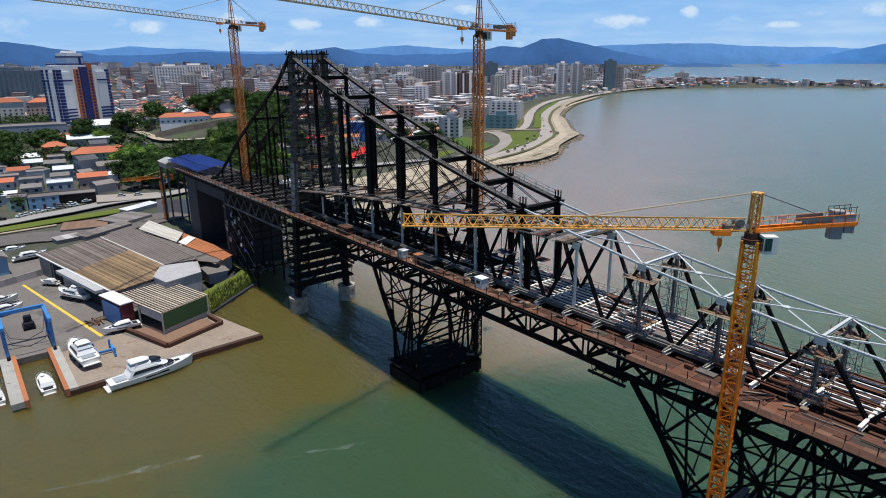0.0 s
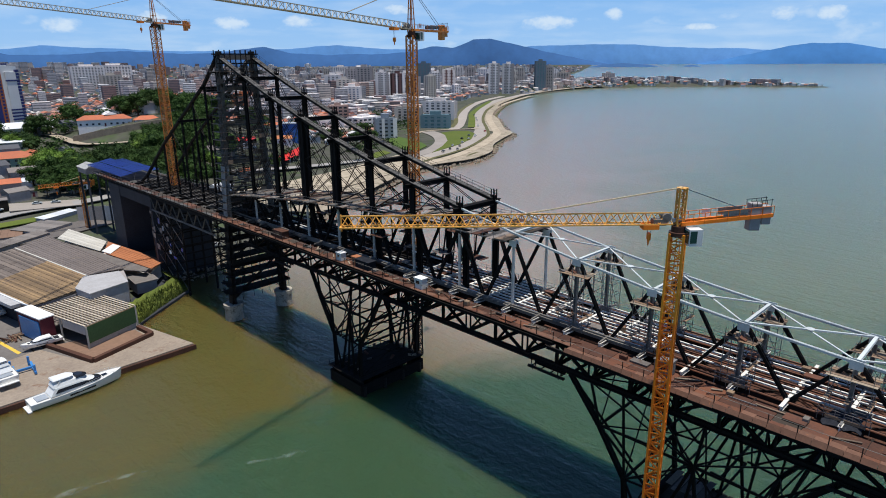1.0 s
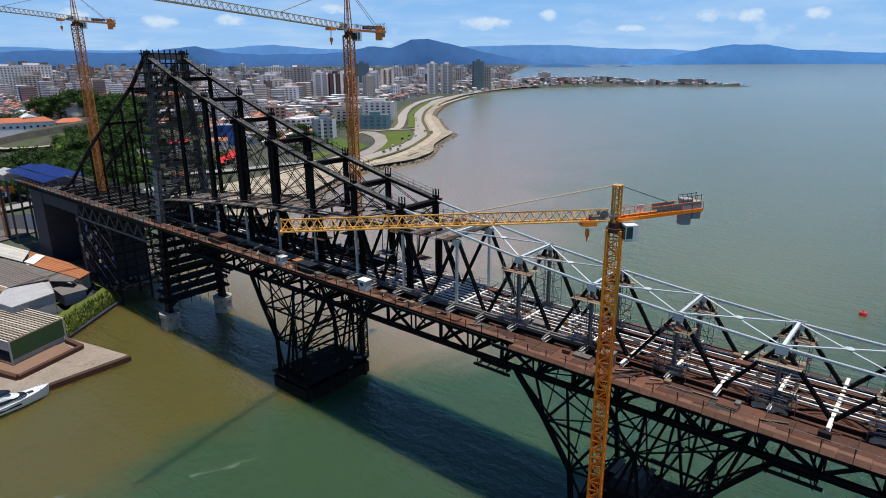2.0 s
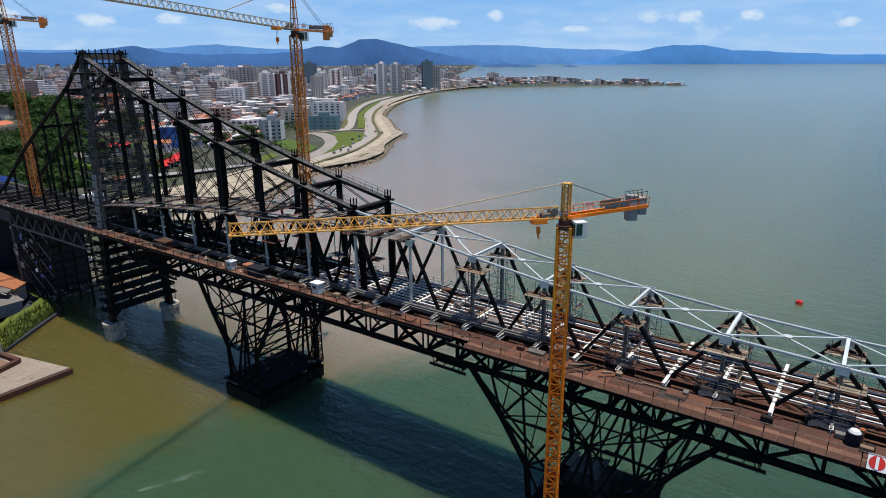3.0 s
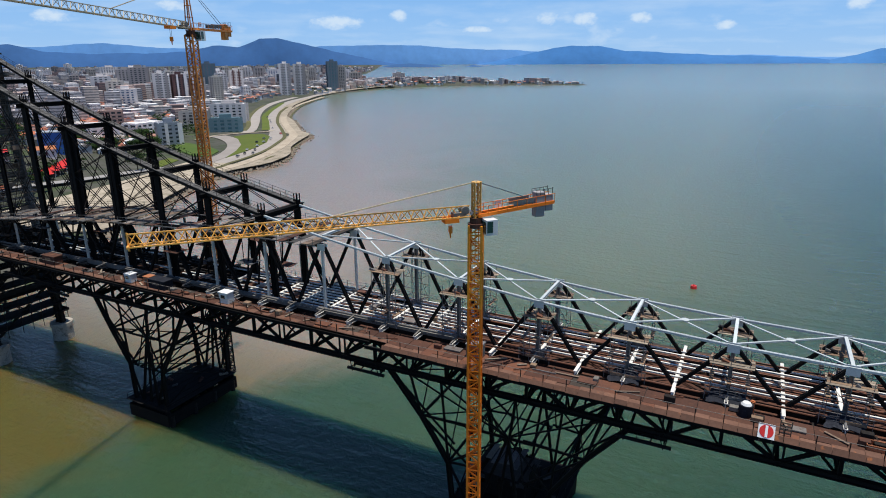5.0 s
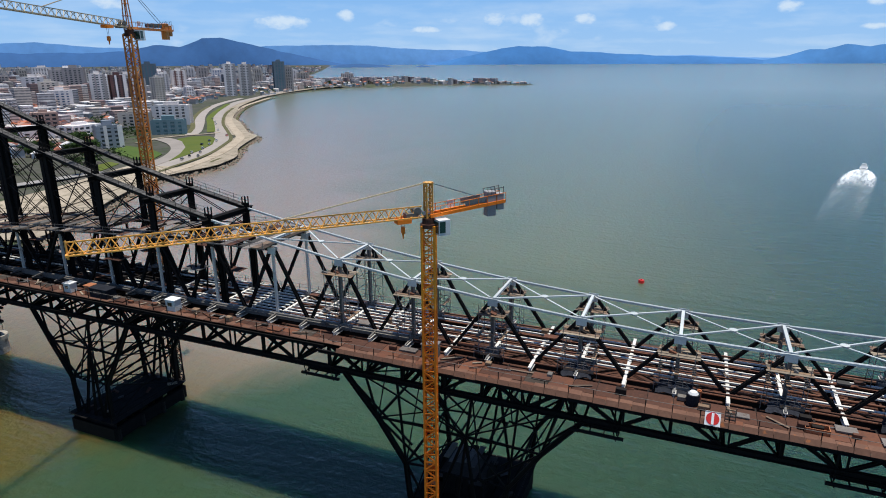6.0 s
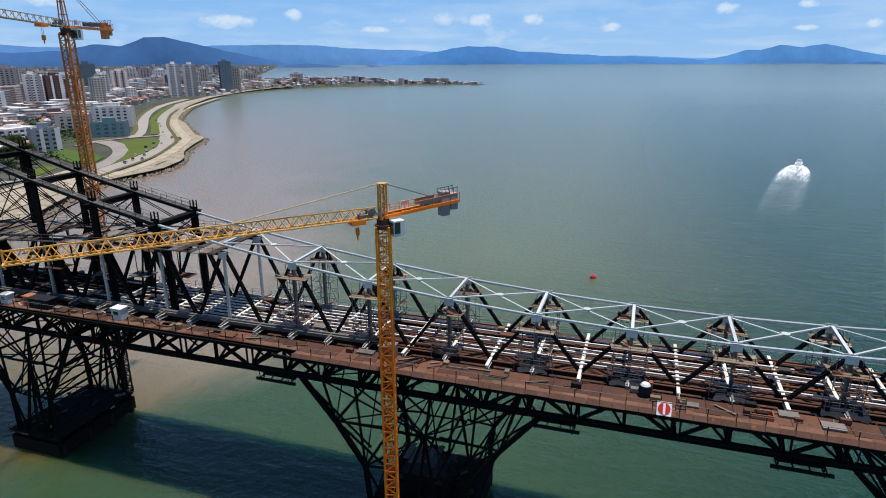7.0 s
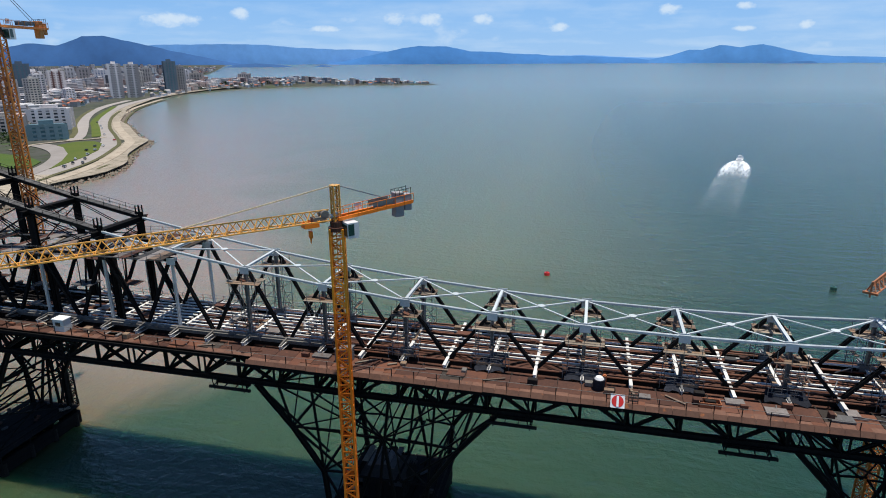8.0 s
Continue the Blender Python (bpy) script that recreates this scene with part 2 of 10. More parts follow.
M_TILE = mat("clay_roof_tile", (0.46, 0.13, 0.055), (0.33, 0.095, 0.045), 0.8, 0.0, 0.1, 1.5, stain=(0.24, 0.11, 0.07), stain_at=0.6, vary=0.3)
M_ROOFG = mat("grey_sheet_roof", (0.21, 0.185, 0.165), (0.14, 0.12, 0.11), 0.75, 0.0, 0.06, 1.0, stain=(0.18, 0.14, 0.11), stain_at=0.58, vary=0.25)
M_GLASS = mat("window_glass", (0.035, 0.05, 0.065), (0.02, 0.03, 0.04), 0.12, 0.0, 0.05, 0.5, bump=0)
M_TEAL = mat("teal_glass", (0.10, 0.24, 0.26), (0.07, 0.17, 0.19), 0.15, 0.0, 0.05, 0.5, bump=0)
M_BLUEH = mat("blue_sheet_cladding", (0.03, 0.15, 0.50), (0.025, 0.11, 0.40), 0.6, 0.0, 0.3, 2)
M_BLUET = mat("blue_tarp", (0.02, 0.06, 0.33), (0.015, 0.04, 0.22), 0.5, 0.0, 0.3, 2)
M_BLUES = mat("blue_steel_paint", (0.05, 0.24, 0.56), (0.035, 0.16, 0.40), 0.45, 0.0, 0.3, 4)
M_HULL = mat("white_gelcoat", (0.82, 0.82, 0.80), (0.74, 0.74, 0.72), 0.25, 0.0, 0.2, 2, bump=0.02)
M_BOATGL = mat("boat_dark_glass", (0.02, 0.022, 0.028), (0.015, 0.016, 0.02), 0.1, 0.0, 0.2, 2, bump=0)
M_RED = mat("red_paint", (0.62, 0.03, 0.02), (0.5, 0.025, 0.02), 0.45, 0.0, 0.4, 4)
M_SIGNW = mat("sign_white", (0.78, 0.77, 0.74), (0.70, 0.69, 0.66), 0.5, 0.0, 0.5, 5)
M_GREENS = mat("dark_green_sheet", (0.05, 0.10, 0.04), (0.035, 0.075, 0.03), 0.7, 0.0, 0.2, 2)
M_MAROON = mat("maroon_sheet", (0.12, 0.02, 0.03), (0.09, 0.016, 0.024), 0.6, 0.0, 0.2, 2)
M_TERRA = mat("rusty_red_sheet", (0.42, 0.15, 0.055), (0.32, 0.11, 0.045), 0.8, 0.0, 0.1, 1.2, stain=(0.22, 0.09, 0.045))
M_TANROOF = mat("tan_sheet_roof", (0.29, 0.205, 0.115), (0.19, 0.135, 0.08), 0.85, 0.0, 0.06, 1.0, stain=(0.17, 0.125, 0.085))
M_LINE = mat("yellow_line", (0.70, 0.48, 0.05), (0.58, 0.38, 0.05), 0.7, 0.0, 0.3, 2)
M_TYRE = mat("rubber", (0.02, 0.02, 0.02), None, 0.8)
M_CITYG = mat("city_ground", (0.095, 0.085, 0.075), (0.035, 0.046, 0.02), 0.95, 0.0, 0.012, 0.12, stain=(0.06, 0.09, 0.03), stain_at=0.55)


M_SHEDG = mat("old_grey_sheet", (0.185, 0.147, 0.117), (0.111, 0.086, 0.072), 0.8, 0.0, 0.12, 1.4, stain=(0.095, 0.069, 0.054), stain_at=0.56, vary=0.4)
M_SHEDT = mat("old_tan_sheet", (0.257, 0.165, 0.078), (0.142, 0.092, 0.052), 0.85, 0.0, 0.12, 1.4, stain=(0.126, 0.085, 0.057), stain_at=0.56, vary=0.4)
M_APRON = mat("worn_apron", (0.33, 0.265, 0.20), (0.22, 0.17, 0.13), 0.9, 0.0, 0.12, 1.6, stain=(0.19, 0.11, 0.07), stain_at=0.56)
M_GREYP = mat("grey_board", (0.10, 0.095, 0.09), (0.065, 0.06, 0.055), 0.85, 0.0, 0.5, 4, vary=0.35)
M_DARKP = mat("dark_board", (0.06, 0.045, 0.035), (0.035, 0.028, 0.022), 0.85, 0.0, 0.5, 4, vary=0.3)
M_TOWERD = mat("dark_tower_paint", (0.145, 0.13, 0.118), (0.075, 0.066, 0.058), 0.7, 0.0, 0.3, 4, stain=(0.11, 0.055, 0.03), stain_at=0.57)
M_TOWER = mat("tower_paint", (0.34, 0.325, 0.31), (0.20, 0.185, 0.17), 0.6, 0.1, 0.3, 4, stain=(0.12, 0.06, 0.035), stain_at=0.6)
M_CABGL = mat("cab_glass", (0.02, 0.06, 0.045), (0.015, 0.04, 0.03), 0.1, 0.0, 0.3, 4, bump=0)

M_GREYP2 = mat("worn_board", (0.20, 0.175, 0.155), (0.12, 0.10, 0.09), 0.85, 0.0, 0.4, 3, stain=(0.10, 0.06, 0.04), stain_at=0.58, vary=0.3)
M_RUSTD = mat("dark_rusty_plate", (0.092, 0.038, 0.023), (0.052, 0.025, 0.017), 0.75, 0.0, 0.25, 3, stain=(0.15, 0.06, 0.03), stain_at=0.58, vary=0.25)
M_NET = mat("dark_net", (0.012, 0.013, 0.017), (0.028, 0.030, 0.038), 0.9, 0.0, 0.9, 5, stain=(0.06, 0.065, 0.075), stain_at=0.62, vary=0.3)
M_PLYPALE = mat("pale_board", (0.31, 0.245, 0.175), (0.21, 0.165, 0.12), 0.8, 0.0, 0.5, 4, vary=0.25)
M_ABUT = mat("dark_concrete", (0.050, 0.053, 0.062), (0.030, 0.032, 0.038), 0.85, 0.0, 0.15, 2, stain=(0.03, 0.03, 0.03))
M_QUAY = mat("quay_concrete", (0.205, 0.180, 0.160), (0.135, 0.118, 0.105), 0.9, 0.0, 0.06, 1.2, stain=(0.105, 0.094, 0.08), stain_at=0.56)
M_DECK = mat("boat_deck", (0.78, 0.77, 0.74), (0.70, 0.68, 0.64), 0.6, 0.0, 0.4, 4)
M_ROOFD = mat("dark_sheet_roof", (0.180, 0.147, 0.131), (0.127, 0.103, 0.090), 0.8, 0.0, 0.06, 1.0, stain=(0.233, 0.186, 0.144), stain_at=0.62)
# near-black that paints the shade inside the shed doorways
M_DOORSHADE = mat("doorway_shade", (0.02, 0.022, 0.028), None, 0.8)
M_BLUEGREY = mat("blue_grey_render", (0.30, 0.33, 0.37), (0.23, 0.255, 0.29), 0.8, 0.0, 0.06, 1.0, stain=(0.19, 0.19, 0.2))
M_KERB = mat("red_timber", (0.10, 0.042, 0.026), (0.055, 0.028, 0.02), 0.85, 0.0, 0.3, 3)
M_GRASSY = mat("bright_grass", (0.115, 0.135, 0.012), (0.055, 0.08, 0.01), 0.9, 0.0, 0.2, 3, bump=0.5)
M_BUOYG = mat("green_paint", (0.02, 0.09, 0.06), None, 0.5)


def wake_mat():
    """Streaked foam that thins out behind the boat, which lies at the mesh's origin, brightest along its two arms."""
    m = bpy.data.materials.new("wake_foam")
    m.use_nodes = True
    t = m.node_tree
    b = t.nodes["Principled BSDF"]
    b.inputs["Base Color"].default_value, b.inputs["Roughness"].default_value = (0.85, 0.9, 0.93, 1), 0.8

    def op(kind, x, y=None, z=None):
        n = t.nodes.new("ShaderNodeMath")
        n.operation = kind
        for i, v in enumerate((x, y, z)):
            if v is None:
                continue
            if isinstance(v, (int, float)):
                n.inputs[i].default_value = v
            else:
                t.links.new(v, n.inputs[i])
        return n.outputs[0]

    def ramp(value, a0, a1, b0, b1):
        r = t.nodes.new("ShaderNodeMapRange")
        r.interpolation_type = "SMOOTHSTEP"
        r.inputs["From Min"].default_value, r.inputs["From Max"].default_value = a0, a1
        r.inputs["To Min"].default_value, r.inputs["To Max"].default_value = b0, b1
        t.links.new(value, r.inputs["Value"])
        return r.outputs[0]

    co = t.nodes.new("ShaderNodeTexCoord")
    sep = t.nodes.new("ShaderNodeSeparateXYZ")
    t.links.new(co.outputs["Object"], sep.inputs[0])
    mp = t.nodes.new("ShaderNodeMapping")
    mp.inputs["Scale"].default_value = (0.06, 0.5, 1)
    t.links.new(co.outputs["Object"], mp.inputs["Vector"])
    n = nd(t, "ShaderNodeTexNoise", Scale=1.0, Detail=4.0, Roughness=0.6, Distortion=0.4)
    t.links.new(mp.outputs[0], n.inputs["Vector"])
    width = op("MULTIPLY_ADD", op("SUBTRACT", 1.0, op("POWER", 2.71828, op("MULTIPLY", op("ADD", sep.outputs["X"], 8.0), -0.062))), 9.6, 0.8)
    side = op("DIVIDE", op("ABSOLUTE", sep.outputs["Y"]), width)
    arms = op("MULTIPLY", ramp(side, 0.15, 0.7, 0.55, 1.0), ramp(side, 0.72, 1.0, 1.0, 0.0))
    fade = ramp(sep.outputs["X"], 10.0, 78.0, 1.3, 0.16)
    tail = ramp(sep.outputs["X"], 55.0, 190.0, 1.0, 0.0)
    streak = ramp(n.outputs["Fac"], 0.3, 0.72, 0.35, 1.15)
    alpha = op("MULTIPLY", op("MULTIPLY", arms, fade), op("MULTIPLY", streak, tail))
    t.links.new(op("MINIMUM", alpha, 0.93), b.inputs["Alpha"])
    return m


M_WAKE = wake_mat()


def thin_foam_mat():
    m = bpy.data.materials.new("thin_foam")
    m.use_nodes = True
    t = m.node_tree
    b = t.nodes["Principled BSDF"]
    b.inputs["Base Color"].default_value, b.inputs["Roughness"].default_value = (0.6, 0.68, 0.62, 1), 0.8
    geo = t.nodes.new("ShaderNodeNewGeometry")
    n = nd(t, "ShaderNodeTexNoise", Scale=0.5, Detail=5.0, Roughness=0.7)
    t.links.new(geo.outputs["Position"], n.inputs["Vector"])
    r = t.nodes.new("ShaderNodeMapRange")
    r.inputs["From Min"].default_value, r.inputs["From Max"].default_value = 0.42, 0.72
    r.inputs["To Max"].default_value = 0.2
    t.links.new(n.outputs["Fac"], r.inputs["Value"])
    t.links.new(r.outputs[0], b.inputs["Alpha"])
    return m


M_FOAMTHIN = thin_foam_mat()

M_DULL = mat("dull_grey_paint", (0.19, 0.17, 0.145), (0.10, 0.088, 0.075), 0.7, 0.0, 0.3, 4, stain=(0.06, 0.04, 0.03), stain_at=0.57)
M_PALEY = mat("faded_crane_paint", (0.60, 0.47, 0.28), (0.46, 0.35, 0.21), 0.55, 0.0, 0.3, 5, stain=(0.22, 0.13, 0.07), stain_at=0.62)
M_PALESAND = mat("pale_sand_path", (0.47, 0.385, 0.28), (0.35, 0.28, 0.20), 0.95, 0.0, 0.08, 1.0, stain=(0.24, 0.185, 0.12), stain_at=0.54)
M_VERGE = mat("dry_verge", (0.085, 0.085, 0.03), (0.14, 0.125, 0.06), 0.95, 0.0, 0.1, 1.2, bump=0.4)
M_STRIP = mat("rust_stained_boards", (0.172, 0.080, 0.047), (0.112, 0.051, 0.030), 0.8, 0.0, 0.35, 2.5, stain=(0.40, 0.125, 0.035), stain_at=0.615, vary=0.16)
M_PIER = mat("weathered_pier", (0.40, 0.355, 0.285), (0.27, 0.235, 0.185), 0.9, 0.0, 0.35, 2.0, stain=(0.13, 0.105, 0.075), stain_at=0.52)
M_DIRT = mat("red_dirt", (0.24, 0.14, 0.09), (0.17, 0.10, 0.065), 0.95, 0.0, 0.05, 1.0)
M_GRASSY2 = mat("mown_grass", (0.070, 0.105, 0.012), (0.115, 0.130, 0.022), 0.9, 0.0, 0.05, 1.0, bump=0.3)
M_BLUEW2 = mat("light_blue_render", (0.17, 0.33, 0.50), (0.22, 0.33, 0.44), 0.8, 0.0, 0.06, 1.0)
M_WHITEROOF = mat("white_sheet_roof", (0.68, 0.69, 0.70), (0.55, 0.56, 0.57), 0.6, 0.0, 0.06, 1.0, stain=(0.4, 0.38, 0.35))
M_DARKROOF = mat("dark_flat_roof", (0.10, 0.10, 0.11), (0.07, 0.07, 0.075), 0.8, 0.0, 0.06, 1.0)
M_BLUEGL = mat("blue_glass", (0.03, 0.10, 0.24), (0.02, 0.07, 0.16), 0.15, 0.0, 0.05, 0.5, bump=0)
M_DARKTEAL = mat("dark_teal_cladding", (0.13, 0.17, 0.20), (0.10, 0.13, 0.155), 0.5, 0.0, 0.05, 0.5)
M_TEALW = mat("teal_cladding", (0.16, 0.26, 0.28), (0.12, 0.20, 0.22), 0.6, 0.0, 0.05, 0.5)
M_PINKW = mat("pink_render", (0.52, 0.36, 0.30), (0.42, 0.29, 0.24), 0.8, 0.0, 0.05, 0.8, vary=0.2)


def island_mat(name, colours, rough=0.85):
    """Each loose house takes one of the colours."""
    m = bpy.data.materials.new(name)
    m.use_nodes = True
    t = m.node_tree
    b = t.nodes["Principled BSDF"]
    b.inputs["Roughness"].default_value = rough
    geo = t.nodes.new("ShaderNodeNewGeometry")
    ramp = t.nodes.new("ShaderNodeValToRGB")
    ramp.color_ramp.interpolation = "CONSTANT"
    for i, c in enumerate(colours):
        e = ramp.color_ramp.elements[i] if i < 2 else ramp.color_ramp.elements.new(i / len(colours))
        e.position = i / len(colours)
        e.color = (*c, 1)
    t.links.new(geo.outputs["Random Per Island"], ramp.inputs["Fac"])
    t.links.new(ramp.outputs["Color"], b.inputs["Base Color"])
    return m


def banded_mat(name, colours):
    """Far blocks: one of the colours to each, with darker window bands floor by floor."""
    m = island_mat(name, colours)
    t = m.node_tree
    b = t.nodes["Principled BSDF"]
    src = b.inputs["Base Color"].links[0].from_socket
    geo = t.nodes.new("ShaderNodeNewGeometry")
    sep = t.nodes.new("ShaderNodeSeparateXYZ")
    t.links.new(geo.outputs["Position"], sep.inputs[0])
    sn = nd(t, "ShaderNodeMath"); sn.operation = "MULTIPLY"; sn.inputs[1].default_value = 2.0
    t.links.new(sep.outputs["Z"], sn.inputs[0])
    si = nd(t, "ShaderNodeMath"); si.operation = "SINE"
    t.links.new(sn.outputs[0], si.inputs[0])
    n = nd(t, "ShaderNodeTexNoise", Scale=0.35, Detail=2.0)
    t.links.new(geo.outputs["Position"], n.inputs["Vector"])
    mu = nd(t, "ShaderNodeMath"); mu.operation = "MULTIPLY_ADD"; mu.inputs[1].default_value = 3.0; mu.inputs[2].default_value = -1.5
    t.links.new(n.outputs["Fac"], mu.inputs[0])
    ad = nd(t, "ShaderNodeMath"); ad.operation = "ADD"
    t.links.new(si.outputs[0], ad.inputs[0]); t.links.new(mu.outputs[0], ad.inputs[1])
    r = t.nodes.new("ShaderNodeMapRange")
    r.inputs["From Min"].default_value, r.inputs["From Max"].default_value = 0.0, 0.4
    r.inputs["To Max"].default_value = 0.72
    t.links.new(ad.outputs[0], r.inputs["Value"])
    nz = t.nodes.new("ShaderNodeSeparateXYZ")
    t.links.new(geo.outputs["Normal"], nz.inputs[0])
    up = t.nodes.new("ShaderNodeMapRange")
    up.inputs["From Min"].default_value, up.inputs["From Max"].default_value = 0.6, 0.3
    t.links.new(nz.outputs["Z"], up.inputs["Value"])
    pr = nd(t, "ShaderNodeMath"); pr.operation = "MULTIPLY"
    t.links.new(r.outputs[0], pr.inputs[0]); t.links.new(up.outputs[0], pr.inputs[1])
    mx = t.nodes.new("ShaderNodeMix"); mx.data_type = "RGBA"
    t.links.new(pr.outputs[0], mx.inputs[0]); t.links.new(src, mx.inputs[6])
    mx.inputs[7].default_value = (0.06, 0.07, 0.085, 1)
    t.links.new(mx.outputs[2], b.inputs["Base Color"])
    return m


M_BLOCKFAR = banded_mat("far_block", ((0.77, 0.72, 0.69), (0.52, 0.49, 0.48), (0.60, 0.51, 0.44), (0.82, 0.79, 0.76), (0.30, 0.20, 0.18), (0.44, 0.42, 0.42), (0.69, 0.62, 0.58), (0.56, 0.40, 0.34)))
M_TILEFAR = island_mat("far_tile", ((0.48, 0.15, 0.075), (0.42, 0.15, 0.09), (0.32, 0.13, 0.09), (0.42, 0.22, 0.16), (0.20, 0.11, 0.09), (0.55, 0.50, 0.46)))
M_ROOFFAR = island_mat("far_roof", ((0.30, 0.27, 0.25), (0.60, 0.58, 0.56), (0.16, 0.14, 0.13), (0.38, 0.32, 0.27), (0.44, 0.42, 0.42), (0.12, 0.11, 0.11), (0.70, 0.68, 0.66)))
M_WALLFAR = island_mat("far_wall", ((0.72, 0.71, 0.69), (0.56, 0.50, 0.44), (0.38, 0.38, 0.38), (0.78, 0.77, 0.75), (0.50, 0.44, 0.40)))


def water_mat():
    m = bpy.data.materials.new("sea_water")
    m.use_nodes = True
    t = m.node_tree
    b = t.nodes["Principled BSDF"]
    b.inputs["Roughness"].default_value = 0.19
    b.inputs["IOR"].default_value = 1.33
    # silty water: light spreads a few metres below the surface
    b.inputs["Subsurface Weight"].default_value = 1.0
    b.inputs["Subsurface Radius"].default_value = (3.2, 7.0, 8.5)
    b.inputs["Subsurface Scale"].default_value = 3.6
    b.inputs["Specular IOR Level"].default_value = 0.75
    geo = t.nodes.new("ShaderNodeNewGeometry")
    big = nd(t, "ShaderNodeTexNoise", Scale=0.018, Detail=4.0, Roughness=0.55, Distortion=0.6)
    t.links.new(geo.outputs["Position"], big.inputs["Vector"])
    sep = t.nodes.new("ShaderNodeSeparateXYZ")
    t.links.new(geo.outputs["Position"], sep.inputs[0])
    # silt carried along the shore: more of it towards the land, ragged at its edge
    under = t.nodes.new("ShaderNodeMapRange")
    under.inputs["From Min"].default_value, under.inputs["From Max"].default_value = 0.0, 38.0
    under.inputs["To Min"].default_value, under.inputs["To Max"].default_value = -50.0, -27.0
    t.links.new(sep.outputs["X"], under.inputs["Value"])
    out_ = t.nodes.new("ShaderNodeMapRange")
    out_.inputs["From Min"].default_value, out_.inputs["From Max"].default_value = 38.0, 2038.0
    out_.inputs["To Min"].default_value, out_.inputs["To Max"].default_value = 0.0, -800.0
    t.links.new(sep.outputs["X"], out_.inputs["Value"])
    edge = nd(t, "ShaderNodeMath"); edge.operation = "ADD"
    t.links.new(under.outputs[0], edge.inputs[0]); t.links.new(out_.outputs[0], edge.inputs[1])
    sy = nd(t, "ShaderNodeMath"); sy.operation = "ADD"
    t.links.new(sep.outputs["Y"], sy.inputs[0]); t.links.new(edge.outputs[0], sy.inputs[1])
    nz = nd(t, "ShaderNodeMath"); nz.operation = "MULTIPLY_ADD"
    nz.inputs[1].default_value = 80.0; nz.inputs[2].default_value = -40.0
    t.links.new(big.outputs["Fac"], nz.inputs[0])
    f = nd(t, "ShaderNodeMath"); f.operation = "ADD"
    t.links.new(sy.outputs[0], f.inputs[0]); t.links.new(nz.outputs[0], f.inputs[1])
    mr = t.nodes.new("ShaderNodeMapRange"); mr.interpolation_type = "SMOOTHSTEP"
    mr.inputs["From Min"].default_value, mr.inputs["From Max"].default_value = -0.45, 0.6
    # the edge of the silt blurs with the distance from the bridge
    blur = t.nodes.new("ShaderNodeMapRange")
    blur.inputs["From Min"].default_value, blur.inputs["From Max"].default_value = 20.0, 520.0
    blur.inputs["To Min"].default_value, blur.inputs["To Max"].default_value = 20.0, 230.0
    t.links.new(sep.outputs["X"], blur.inputs["Value"])
    fd = nd(t, "ShaderNodeMath"); fd.operation = "DIVIDE"
    t.links.new(f.outputs[0], fd.inputs[0]); t.links.new(blur.outputs[0], fd.inputs[1])
    t.links.new(fd.outputs[0], mr.inputs["Value"])
    # open bay: a bluer grey-green away from the bridge
    far = t.nodes.new("ShaderNodeMapRange"); far.interpolation_type = "SMOOTHSTEP"
    far.inputs["From Min"].default_value, far.inputs["From Max"].default_value = 15.0, 150.0
    t.links.new(sep.outputs["X"], far.inputs["Value"])
    c0 = t.nodes.new("ShaderNodeMix"); c0.data_type = "RGBA"
    c0.inputs[6].default_value, c0.inputs[7].default_value = (0.040, 0.077, 0.037, 1), (0.132, 0.150, 0.086, 1)
    t.links.new(far.outputs[0], c0.inputs[0])
    # paler towards the open bay
    pale = t.nodes.new("ShaderNodeMapRange")
    pale.inputs["From Min"].default_value, pale.inputs["From Max"].default_value = 150.0, 1700.0
    t.links.new(sep.outputs["X"], pale.inputs["Value"])
    c4 = t.nodes.new("ShaderNodeMix"); c4.data_type = "RGBA"
    c4.inputs[7].default_value = (0.168, 0.203, 0.166, 1)
    t.links.new(pale.outputs[0], c4.inputs[0])
    c2 = t.nodes.new("ShaderNodeMix"); c2.data_type = "RGBA"
    c2.inputs[6].default_value, c2.inputs[7].default_value = (0.092, 0.080, 0.021, 1), (0.262, 0.207, 0.155, 1)
    sandy = t.nodes.new("ShaderNodeMapRange"); sandy.interpolation_type = "SMOOTHSTEP"
    sandy.inputs["From Min"].default_value, sandy.inputs["From Max"].default_value = -10.0, 60.0
    t.links.new(sep.outputs["X"], sandy.inputs["Value"])
    t.links.new(sandy.outputs[0], c2.inputs[0])
    c1 = t.nodes.new("ShaderNodeMix"); c1.data_type = "RGBA"
    # and the silt thins out along the coast
    thin = t.nodes.new("ShaderNodeMapRange"); thin.interpolation_type = "SMOOTHSTEP"
    thin.inputs["From Min"].default_value, thin.inputs["From Max"].default_value = 1200.0, 160.0
    thin.inputs["To Min"].default_value = 0.06
    t.links.new(sep.outputs["X"], thin.inputs["Value"])
    silt = nd(t, "ShaderNodeMath"); silt.operation = "MULTIPLY"
    t.links.new(mr.outputs[0], silt.inputs[0]); t.links.new(thin.outputs[0], silt.inputs[1])
    t.links.new(silt.outputs[0], c1.inputs[0])
    # clearer, bluer water away from the land
    clear = t.nodes.new("ShaderNodeMapRange"); clear.interpolation_type = "SMOOTHSTEP"
    clear.inputs["From Min"].default_value, clear.inputs["From Max"].default_value = 0.0, -115.0
    t.links.new(sep.outputs["Y"], clear.inputs["Value"])
    c3 = t.nodes.new("ShaderNodeMix"); c3.data_type = "RGBA"
    c3.inputs[7].default_value = (0.012, 0.045, 0.025, 1)
    near_ = nd(t, "ShaderNodeMath"); near_.operation = "MULTIPLY_ADD"
    near_.inputs[1].default_value = -0.20; near_.inputs[2].default_value = 1.0
